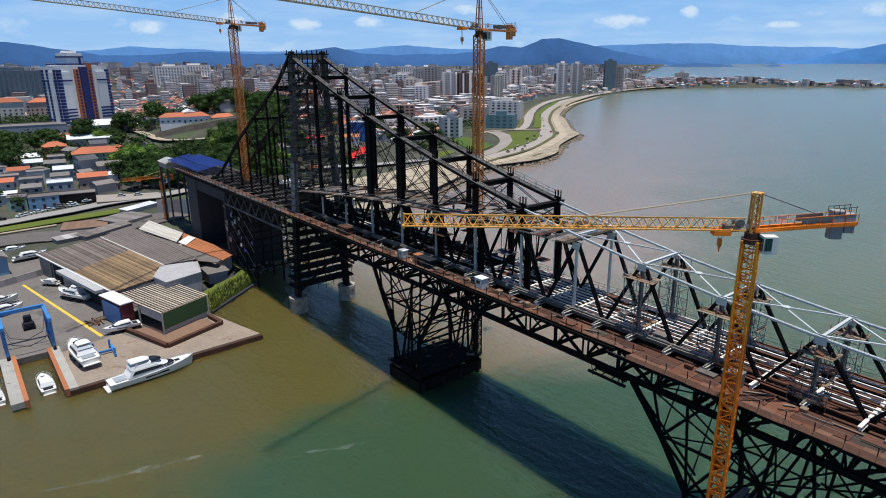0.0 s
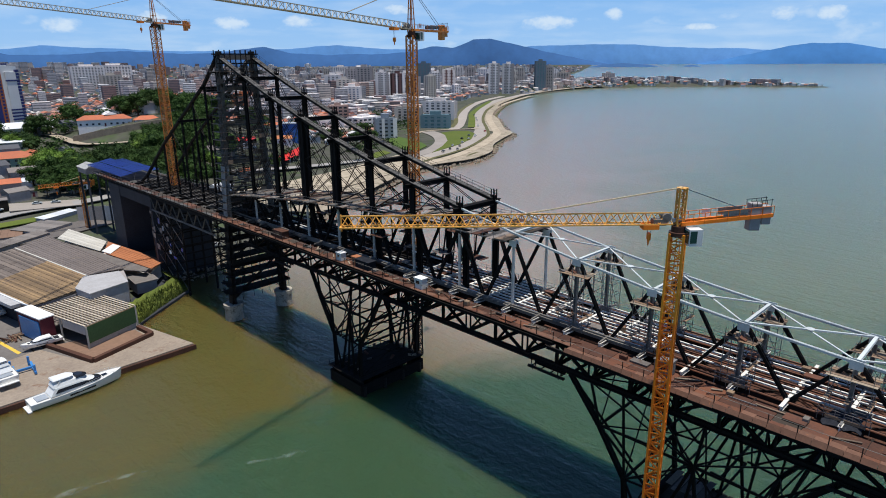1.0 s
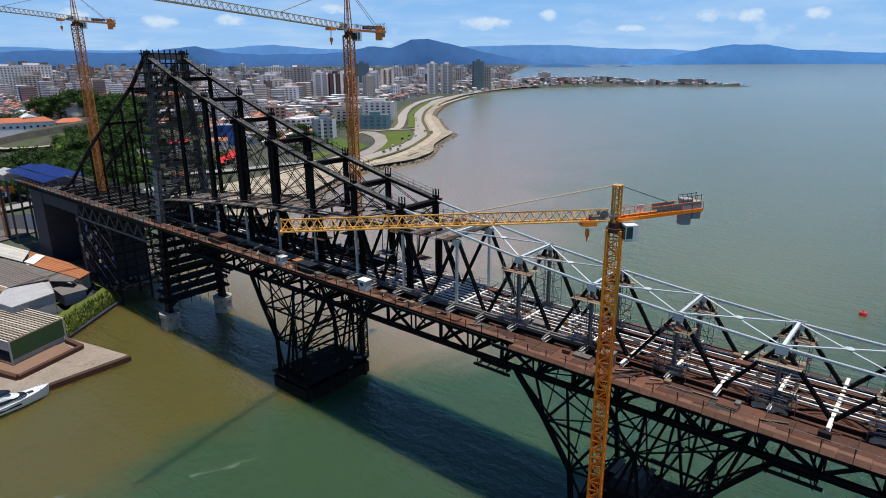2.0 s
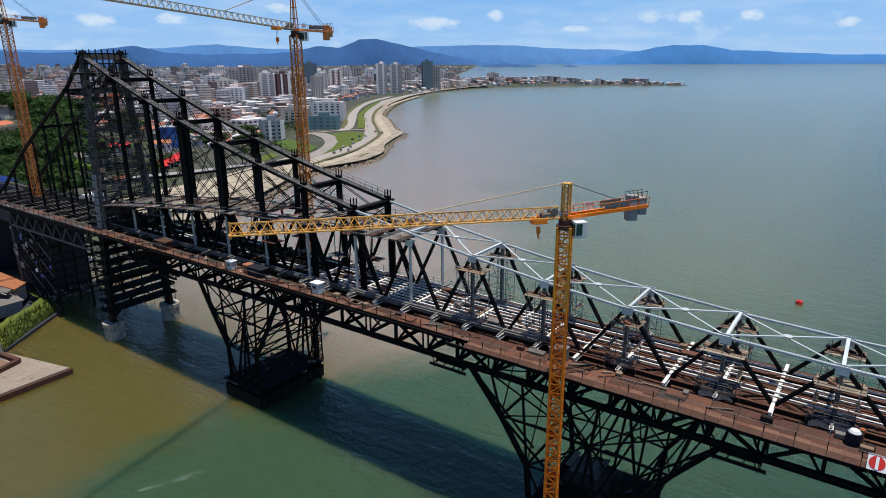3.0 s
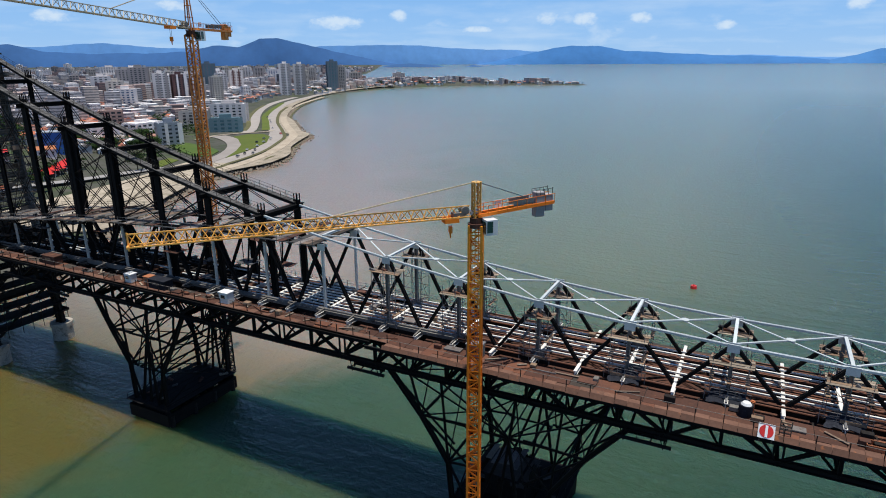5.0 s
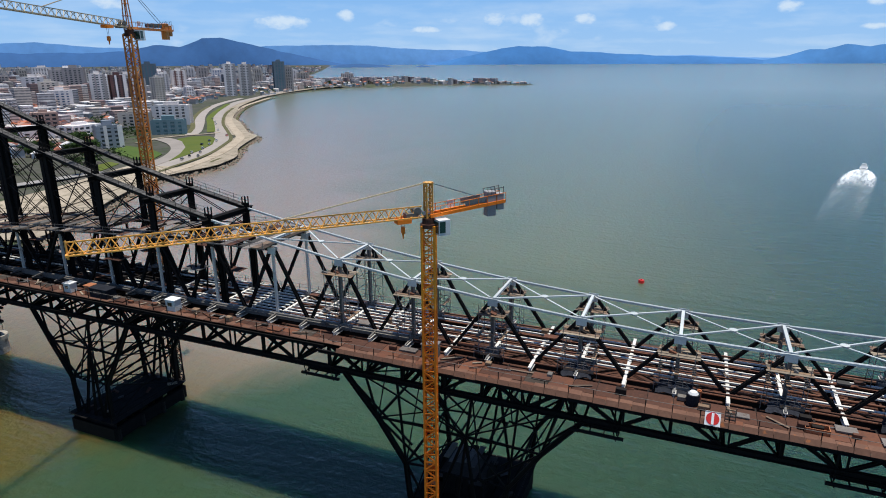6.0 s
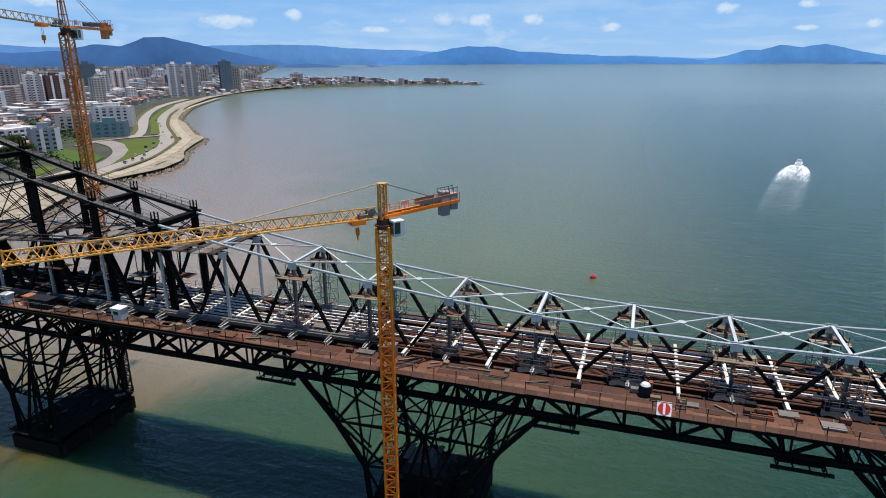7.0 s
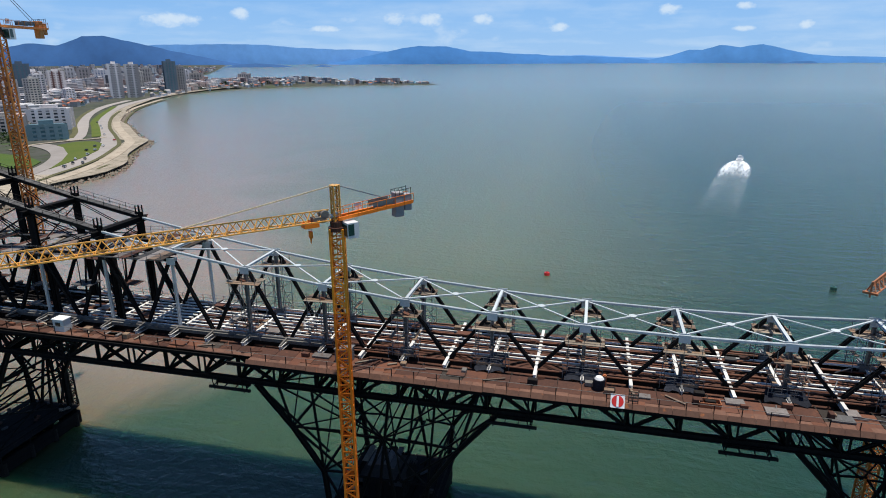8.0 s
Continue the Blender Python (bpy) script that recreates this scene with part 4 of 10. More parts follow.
for x, far in ((XN, False), (XF, True)):
    # chain and chords
    for k in range(KEND, KT):
        a, b = (x, k * P, chain_z(k * P)), (x, (k + 1) * P, chain_z((k + 1) * P))
        if k < 2:
            member(bridge, "top_chord", a, b, 0.36, 0.28, M_SILVER, "eye", label="silver painted top chord bar")
        else:
            member(bridge, "eyebar_chain", a, b, 0.9, 0.45, M_DARK, "eye", label="dark eyebar chain link")
    for k in range(1, KT):
        a, b = (x, k * P, chord_z(k * P)), (x, (k + 1) * P, chord_z((k + 1) * P))
        member(bridge, "truss_chord", a, b, 0.5, 0.6, M_DARK, "laced")
    for k in range(KEND, KT + 6):
        member(bridge, "bottom_chord", (x, k * P, ZD - 0.9), (x, (k + 1) * P, ZD - 0.9), 0.5, 0.7, M_DARK, "laced")
    # posts and diagonals of the stiffening truss
    for k in range(KEND, KT):
        y = k * P
        member(bridge, "post", (x, y, ZD - 0.6), (x, y, chord_z(y) - 0.2), 0.38 if k > 0 else 0.5, 0.36 if k > 0 else 0.45, M_WHITE if k > 0 else M_GREY, "I", label="grey painted truss post")
        for dy in (-P / 2, P / 2):
            if k > KEND or dy > 0:
                member(bridge, "diagonal", (x, y + dy, ZD - 0.5), (x, y + dy * 0.08, chord_z(y) - 0.3), 0.5, 0.42, M_BLACK, "laced")
        plate = bmesh.new()
        add_box(plate, (x - 0.34, y - 0.7, chord_z(y) - 0.75), (x - 0.28, y + 0.7, chord_z(y) + 0.3))
        add_box(plate, (x + 0.28, y - 0.7, chord_z(y) - 0.75), (x + 0.34, y + 0.7, chord_z(y) + 0.3))
        part("gusset_plate", plate, M_SILVER if k < 2 else M_DARK, bridge)
        shoe = bmesh.new()
        add_box(shoe, (x - 0.4, y - 0.9, ZD - 0.5), (x - 0.3, y + 0.9, ZD + 0.5))
        add_box(shoe, (x + 0.3, y - 0.9, ZD - 0.5), (x + 0.4, y + 0.9, ZD + 0.5))
        part("foot_gusset", shoe, M_GREY, bridge)
    # temporary columns from truss chord to chain
    for k in range(2, KT):
        y = k * P
        w = {6: 1.5, 5: 1.6, 7: 1.1}.get(k, 0.75)
        top, low = chain_z(y) + 0.9, chord_z(y) + 0.3
        for d in (-w * 0.32, w * 0.32):
            member(bridge, "jacking_column", (x - 0.1, y + d, low), (x - 0.1, y + d, top), 0.8, w * 0.55, M_BLACK, "I", up=(1, 0, 0))
        if k < KT - 1:
            z0, z1 = chord_z(y) + 0.5, chord_z(y + P) + 0.5
            t0, t1 = chain_z(y) - 0.4, chain_z(y + P) - 0.4
            n = 1 if t0 - z0 < 9 else 2
            for i in range(n):
                a0, a1 = z0 + (t0 - z0) * i / n, z0 + (t0 - z0) * (i + 1) / n
                b0, b1 = z1 + (t1 - z1) * i / n, z1 + (t1 - z1) * (i + 1) / n
                for s in (-0.25, 0.25):
                    member(bridge, "brace_rod", (x + s, y, a0), (x + s, y + P, b1), 0.11, 0.11, M_DARK)
                    member(bridge, "brace_rod", (x + s, y, a1), (x + s, y + P, b0), 0.11, 0.11, M_DARK)
    # catwalk on the chain
    for k in range(2, KT):
        a, b = Vector((x, k * P, chain_z(k * P) + 0.45)), Vector((x, (k + 1) * P, chain_z((k + 1) * P) + 0.45))
        n = 9
        for i in range(n):
            p = a.lerp(b, (i + 0.04) / n)
            q = a.lerp(b, (i + 0.96) / n)
            member(bridge, "catwalk_board", p, q, 1.35, 0.06, M_GREYP, "box")
        for s in (-0.7, 0.7):
            for h in (0.55, 1.05):
                member(bridge, "catwalk_rail", a + Vector((s, 0, h)), b + Vector((s, 0, h)), 0.05, 0.05, M_DARK, "tube")
            for i in range(4):
                p = a.lerp(b, i / 4)
                member(bridge, "rail_post", p + Vector((s, 0, 0)), p + Vector((s, 0, 1.1)), 0.05, 0.05, M_DARK)

# struts and lateral bracing between the two planes
for k in range(KEND, 2):
    y, z = k * P, chain_z(k * P)
    member(bridge, "top_strut", (XN + 0.3, y, z + 0.1), (XF - 0.3, y, z + 0.1), 0.4, 0.36, M_SILVER, "I")
    if k > KEND:
        z2 = chain_z(y - P)
        member(bridge, "lateral_brace", (XN + 0.4, y - 0.3, z + 0.2), (XF - 0.4, y - P + 0.3, z2 + 0.2), 0.22, 0.18, M_SILVER)
        member(bridge, "lateral_brace", (XF - 0.4, y - 0.3, z + 0.06), (XN + 0.4, y - P + 0.3, z2 + 0.06), 0.22, 0.1, M_SILVER)
        c = bmesh.new()
        cz = (z + z2) / 2 + 0.26
        add_prism(c, [(4.5 + 0.55 * math.cos(a), y - P / 2 + 0.55 * math.sin(a)) for a in (0, 0.8, 1.6, 2.4, 3.2, 4.0, 4.8, 5.5)], cz, cz + 0.06)
        part("brace_plate", c, M_SILVER, bridge)
for k in range(2, KT):
    y, z = k * P, chain_z(k * P)
    member(bridge, "cross_girder", (XN - 1.6, y, z - 0.35), (XF + 1.6, y, z - 0.35), 0.7, 0.9, M_BLACK, "I")
    member(bridge, "cross_girder", (XN - 0.4, y + 0.9, z - 0.2), (XF + 0.4, y + 0.9, z - 0.2), 0.5, 0.5, M_DARK, "I")
    for x in (XN, XF):
        for dx in (-0.35, 0.35):
            for dy in (-0.35, 0.35):
                member(bridge, "jacking_rod", (x + dx, y + dy, z + 0.4), (x + dx, y + dy, z + 2.0), 0.22, 0.22, M_BLACK, "tube")
    member(bridge, "sway_brace", (XN, y, chord_z(y) + 0.6), (XF, y, z - 0.9), 0.14, 0.14, M_DARK)
    member(bridge, "sway_brace", (XF, y, chord_z(y) + 0.6), (XN, y, z - 0.9), 0.14, 0.14, M_DARK)

# floor beams, stringers and lower bracing
random.seed(4)
for i in range(2 * KEND, 2 * KT + 12):
    y = i * P / 2
    # dark beams towards the tower have the deck's deep shade in their colour
    member(bridge, "floor_beam", (XN - 2.75, y, ZD - 0.35), (XF + 2.75, y, ZD - 0.35), 0.42, 0.7, M_WHITE if i < 7 else M_DARK, "I", label="white primed floor beam, shade painted dark near the tower")
    if (i % 2 == 0 or -3 < i < 17) and 2 * KEND < i:
        for s, x in ((-1, XN), (1, XF)):
            b = bmesh.new()
            xo = x + s * 2.7
            lo = [(x + s * 0.3, ZD - 1.0), (x + s * 0.3, ZD + 0.42), (x + s * 1.3, ZD + 0.36), (xo, ZD + 0.16), (xo, ZD - 0.06)]
            va = [b.verts.new((px, y - 0.09, pz)) for px, pz in lo]
            vb = [b.verts.new((px, y + 0.09, pz)) for px, pz in lo]
            b.faces.new(va)
            b.faces.new(vb[::-1])
            for j in range(5):
                b.faces.new((va[j], vb[j], vb[(j + 1) % 5], va[(j + 1) % 5]))
            add_beam(b, (x + s * 0.3, y, ZD + 0.42), (xo, y, ZD + 0.17), 0.26, 0.05)
            part("walkway_bracket", b, M_DULL if i > -3 else M_GREY, bridge)
# beyond k = 2 dark stringers paint deep shade, odd white ones sunlit patches
for j in range(11):
    x = -0.9 + j * 1.1
    for k in range(KEND, KT + 6):
        if k >= KT - 2 or random.random() < (0.9 if k > -2 else 0.8):
            member(bridge, "stringer", (x, k * P + 0.25, ZD + 0.12), (x, (k + 1) * P - 0.25, ZD + 0.12), 0.24, 0.2, (M_DULL if j == 0 and k > -2 else M_RUSTD if j == 0 else M_WHITE if (k in (-1, 0, 1, 2)) or (2 < k and random.random() < 0.26) or (k < -1 and j % 3 != 1) else M_RUST if k < 0 else M_DARK) if k < 8 else M_DARK, "I", label="primed steel deck stringer, shade painted dark near the tower")
        if k < 3 and j % 2 == 0:
            member(bridge, "pipe", (x + 0.65, k * P, ZD - 0.5), (x + 0.65, (k + 1) * P, ZD - 0.5), 0.28, 0.28, M_RUST, "tube", label="rusty red pipe")
for k in range(-1, KT):
    member(bridge, "edge_girder", (XN - 0.55, k * P, ZD), (XN - 0.55, (k + 1) * P, ZD), 0.3, 0.9, M_DULL, "box", label="grey painted edge girder")
for k in range(KEND, KT):
    y = k * P
    for a, b in ((XN, XF), (XF, XN)):
        member(bridge, "lower_brace", (a, y, ZD - 1.2), (b, y + P, ZD - 1.2), 0.2, 0.2, M_DARK)

# working floor on the truss chord near the tower
for k in range(1, KT):
    a, b = chord_z(k * P) + 0.55, chord_z((k + 1) * P) + 0.55
    n = 10
    for i in range(n):
        y0, y1 = (k + (i + 0.03) / n) * P, (k + (i + 0.97) / n) * P
        z0, z1 = a + (b - a) * i / n, a + (b - a) * (i + 1) / n
        if random.random() < (0.5 if k < 4 else 0.8):
            member(bridge, "deck_board", (-2.4 + random.uniform(-0.5, 0.3), (y0 + y1) / 2, (z0 + z1) / 2), (11.2 + random.uniform(-0.3, 0.4), (y0 + y1) / 2, (z0 + z1) / 2 + random.uniform(-0.05, 0.05)), y1 - y0, 0.08, random.choice((M_GREYP2, M_GREYP, M_GREYP, M_DARKP, M_RUSTD, M_PLANK)), "box")
            if random.random() < 0.5:
                xx = random.uniform(-2, 8)
                member(bridge, "stored_piece", (xx, y0, z0 + random.uniform(0.2, 0.5)), (xx + random.uniform(0.5, 4), y0 + random.uniform(-0.8, 0.8), z0 + random.uniform(0.2, 0.6)), random.uniform(0.15, 0.6), random.uniform(0.1, 0.4), random.choice((M_DARK, M_RUSTD, M_PLYPALE, M_GREY, M_DARK)))
    for x in (-2.3, 11.1):
        for h in (0.6, 1.1):
            member(bridge, "guard_rail", (x, k * P, a + h), (x, (k + 1) * P, b + h), 0.06, 0.06, M_SCAFF, "tube")
        for i in range(5):
            y = (k + i / 5) * P
            z = a + (b - a) * i / 5
            member(bridge, "rail_post", (x, y, z - 0.4), (x, y, z + 1.2), 0.06, 0.06, M_SCAFF)
    for x in (-1.9, 1.2, 7.8, 10.8):
        member(bridge, "ledger", (x, k * P, a - 0.15), (x, (k + 1) * P, b - 0.15), 0.14, 0.2, M_SCAFF)

# black columns that carry the chord from the deck
for k in range(2, KT - 1):
    for x in (XN + 0.5, XF - 0.5):
        for d in (0.75, 1.45):
            member(bridge, "deck_column", (x, k * P - d, ZD), (x, k * P - d, chord_z(k * P) + 0.2), 0.55, 0.45, M_BLACK, "I")
        member(bridge, "deck_brace", (x, k * P - 1.1, chord_z(k * P) - 0.6), (x, k * P - 5.2, ZD + 0.2), 0.28, 0.28, M_BLACK)
# jacking posts and hung work floors between deck and chord near the tower
for k in range(2, KT):
    for j in range(3):
        y = (k + random.random()) * P
        x = random.choice((-1.2, 0.8, 3, 6, 8.2))
        z = random.uniform(32, chord_z(y) - 1)
        member(bridge, "hung_floor", (x, y, z), (x + random.uniform(1.5, 3), y, z), random.uniform(1.5, 4), 0.1, random.choice((M_DARKP, M_RUSTD, M_GREYP)))
        member(bridge, "hanger", (x + 0.2, y, z), (x + 0.2, y, chord_z(y) + 0.4), 0.1, 0.1, M_BLACK)
        member(bridge, "shore_post", (x + 1.2, y + 1, ZD), (x + 1.2, y + random.uniform(-2, 3), chord_z(y) + 0.2), 0.22, 0.22, M_BLACK)
# ---- tower ----
tower = base("bridge_tower", (4.5, YT, 0), "tall riveted steel bridge tower, grey-brown, wrapped in scaffolding", "tower")
ZT = 71.2


def leg_x(z, far):
    s = 0.05 * (ZT - z)
    return XF + s if far else XN - s


for far in (False, True):
    for z0, z1 in ((4.6, 17), (17, 29), (29, 43), (43, 57), (57, ZT)):
        a, b = leg_x(z0, far), leg_x(z1, far)
        for dy in (-0.9, 0.9):
            member(tower, "leg", (a, YT + dy, z0), (b, YT + dy, z1), 1.1, 0.55, (M_TOWERD if z0 > 42 else M_TOWER) if z0 > 28 else M_DARK, "laced", up=(1, 0, 0))
        if z0 < 40:
            member(tower, "leg_plate", (a - (0.72 if not far else -0.72), YT, z0), (b - (0.72 if not far else -0.72), YT, z1), 2.3, 0.05, (M_TOWERD if z0 > 42 else M_TOWER) if z0 > 28 else M_DARK, "box", up=(1, 0, 0))
        for i in range(4):
            z = z0 + (z1 - z0) * i / 4
            x = leg_x(z, far)
            member(tower, "batten", (x, YT - 1.2, z), (x, YT + 1.2, z), 1.35, 0.5, (M_TOWERD if z > 42 else M_TOWER) if z > 28 else M_DARK)
    x = leg_x(ZT, far)
    s = bmesh.new()
    add_prism(s, [(x - 0.7, YT - 1.5), (x + 0.7, YT - 1.5), (x + 0.7, YT + 1.5), (x - 0.7, YT + 1.5)], ZT, ZT + 0.3)
    add_prism(s, [(x - 0.4, YT - 1.0), (x + 0.4, YT - 1.0), (x + 0.4, YT + 1.0), (x - 0.4, YT + 1.0)], ZT + 0.3, ZT + 0.9)
    part("saddle", s, M_DARK, tower)
for z in (16, 28, 33.5, 44, 54, 63, ZT - 0.6):
    member(tower, "strut", (leg_x(z, False), YT, z), (leg_x(z, True), YT, z), 1.4, 1.2, M_TOWERD if z > 30 else M_DARK, "laced")
for z0, z1 in ((5.5, 16), (16, 28), (33.5, 44), (44, 54), (54, 63), (63, ZT - 0.6)):
    for a, b in ((False, True), (True, False)):
        member(tower, "cross_brace", (leg_x(z0, a), YT, z0), (leg_x(z1, b), YT, z1), 0.5, 0.5, M_TOWERD if z0 > 30 else M_DARK, "laced", up=(0, 1, 0))

scaff = base("tower_scaffold", (4.5, YT, 30), "dense grey tube scaffolding with board floors between the tower legs", "scaffolding")
random.seed(7)
for i in range(18):
    z = 31.5 + i * 2.05
    xa, xb = leg_x(z, False) - 1.5, leg_x(z, True) + 1.5
    for dy in (-2.2, 2.2):
        if random.random() < 0.9:
            member(scaff, "scaffold_floor", (xa, YT + dy, z), (xb, YT + dy, z), 0.9, 0.07, random.choice((M_GREYP, M_SCAFFD, M_PLANK)))
        for h in (0.55, 1.05):
            member(scaff, "scaffold_rail", (xa, YT + dy * 1.2, z + h), (xb, YT + dy * 1.2, z + h), 0.06, 0.06, M_SCAFFD)
    for x in (xa, xb):
        member(scaff, "scaffold_floor", (x, YT - 2.2, z), (x, YT + 2.2, z), 0.9, 0.07, M_GREYP)
for j in range(8):
    s = j / 7
    for dy in (-2.65, 2.65):
        member(scaff, "standard", (-3.4 + s * 15.8, YT + dy, 30.5), (-1.5 + s * 12, YT + dy, 69), 0.07, 0.07, M_SCAFFD)
        if j < 7:
            for i in range(6):
                z = 32 + i * 6
                member(scaff, "scaffold_brace", (-3.2 + s * 15.4, YT + dy, z), (-3.2 + (s + 1 / 7) * 15, YT + dy, z + 6), 0.05, 0.05, M_SCAFFD)
for i in range(84):
    z = 31.5 + 2.05 * random.randrange(18)
    s = random.random()
    x0 = -2.8 + s * 13.5
    dy = random.choice((-2.7, 2.7, -1.7))
    member(scaff, "toe_board", (x0, YT + dy, z + 0.5), (x0 + random.uniform(0.8, 2.6), YT + dy, z + 0.5), 0.06, random.uniform(0.3, 1.4), random.choice((M_GREYP, M_SCAFFD, M_PLANK, M_DARK)))
for i in range(17):
    z = 32.5 + i * 2.05
    xa, xb = leg_x(z, False), leg_x(z, True)
    member(scaff, "inner_floor", (xa + random.uniform(0.6, 2.5), YT - 1.5, z), (xb - random.uniform(0, 2.5), YT - 1.5, z), 1.1, 0.1, M_DARKP if i % 3 else M_GREYP2)
    member(scaff, "inner_floor", (xa + random.uniform(0.6, 4), YT + 1.3, z), (xb - random.uniform(0, 4), YT + 1.3, z), 1.1, 0.1, M_DARKP)
    member(scaff, "inner_rail", (xa, YT - 0.6, z + 1.0), (xb, YT - 0.6, z + 1.0), 0.09, 0.09, M_DARK)
# lattice head between the leg tops, with a work floor and rails
head = base("tower_head_lattice", (4.5, YT, ZT - 7), "dark lattice frame with boards between the tower heads", "scaffolding")
for dy in (-1.5, 1.5):
    for z in (ZT - 6.4, ZT - 4.2, ZT - 2.1, ZT + 0.2):
        member(head, "rail", (leg_x(z, False) - 1.2, YT + dy, z), (leg_x(z, True) + 1.2, YT + dy, z), 0.26, 0.3, M_DARK, "I")
    for i in range(8):
        x = -0.6 + i * 10.2 / 7
        member(head, "post", (x, YT + dy, ZT - 8.0), (x, YT + dy, ZT + 1.2), 0.2, 0.2, M_DARK)
        if i < 7:
            member(head, "lattice_bar", (x, YT + dy, ZT - 6.4 + (i % 2) * 4.3), (x + 1.45, YT + dy, ZT - 2.1 - (i % 2) * 4.3), 0.14, 0.14, M_TOWERD)
for i in range(9):
    x = -1.4 + i * 1.45
    member(head, "floor_board", (x, YT - 2.3, ZT - 4.1), (x, YT + 2.3, ZT - 4.1 + random.uniform(0, 0.06)), 1.3, 0.09, random.choice((M_DARKP, M_GREYP, M_PLANK)))
for y, z in ((YT + 3.4, 62.4), (YT + 5.6, 62.4)):
    member(head, "outrigger", (-2.6, y, z), (11.6, y, z), 0.4, 0.4, M_BLACK, "I")
for x in (-1.2, 10.2):
    member(head, "outrigger", (x, YT - 1.5, 62.1), (x, YT + 7.4, 62.1), 0.35, 0.45, M_BLACK, "I")
    for y in (YT + 3.4, YT + 7.0):
        member(head, "rail_post", (x, y, 62.2), (x, y, 64.4), 0.1, 0.1, M_DARK)

low = base("pier_scaffold", (4.5, YT, 5), "dark board floors of scaffolding under the deck between the tower legs", "scaffolding")
for i in range(8):
    z = 8 + i * 2.5
    xa, xb = leg_x(z, False) - 1.4, leg_x(z, True) + 1.4
    for dy in (-1.65, 0, 1.65):
        member(low, "scaffold_floor", (xa - 0.4 + random.uniform(-0.9, 0.7), YT + dy, z), (xb + random.uniform(-0.5, 0.9), YT + dy, z), 1.64, 0.2, M_BLACK)
    for x in (xa, xb):
        member(low, "edge_board", (x, YT - 2.6, z + 0.3), (x, YT + 2.6, z + 0.3), 0.1, 0.6, M_BLACK)
for x in (-4.2, -1.4, 2, 4.5, 7, 10.6, 13.2):
    for dy in (-2.3, 2.3):
        member(low, "standard", (x, YT + dy, 6), (x, YT + dy, 29), 0.1, 0.1, M_DARK)

for far in (False, True):
    bm = bmesh.new()
    x = leg_x(2, far)
    add_tube(bm, (x, YT, -3), (x, YT, 3.6), 2.55, 2.4, n=28)
    add_tube(bm, (x, YT, 3.6), (x, YT, 4.6), 2.65, 2.65, n=28)
    pier = thing("bridge_pier", bm, M_PIER, "round pale concrete pier in the water under the tower leg", "pier", "tower piers")

# ---- side span: backstays, posts, deck on trestle ----
for x in (XN, XF):
    pts = [(YT, ZT + 0.6), (119.5, 63.6), (137, 54.0), (153, 45.0), (171, 33.0), (181, 28.5)]
    for (y0, z0), (y1, z1) in zip(pts, pts[1:]):
        member(bridge, "backstay_chain", (x, y0, z0), (x, y1, z1), 0.9, 0.5, M_DARK, "eye")
    for y, z in ((119.5, 63.6), (128, 58.8), (137, 54), (145, 49.5), (153, 45), (162, 39), (171, 33)):
        member(bridge, "backstay_post", (x, y, ZD - 0.5), (x, y, z), 0.5, 0.5, M_BLACK, "laced")
    for (y0, z0), (y1, z1) in zip(((119.5, 45), (128, 45), (137, 42), (145, 40)), ((128, 58), (137, 31), (145, 49), (153, 31))):
        member(bridge, "brace_rod", (x, y0, z0), (x, y1, z1), 0.15, 0.15, M_DARK)
for y in (119.5, 137):
    member(bridge, "cross_girder", (XN - 1.2, y, chain_z(y) * 0 + (62.8 if y < 130 else 53)), (XF + 1.2, y, (62.8 if y < 130 else 53)), 0.6, 0.7, M_BLACK, "I")
# ---- working platform along the bridge and the temporary truss under it ----
XP0, XP1, ZP = -2.6, -6.9, 29.7
platform = base("work_platform", (-5, 0, ZP), "rusty steel work platform along the bridge with plywood edge boards", "platform")
random.seed(11)
y = KEND * P
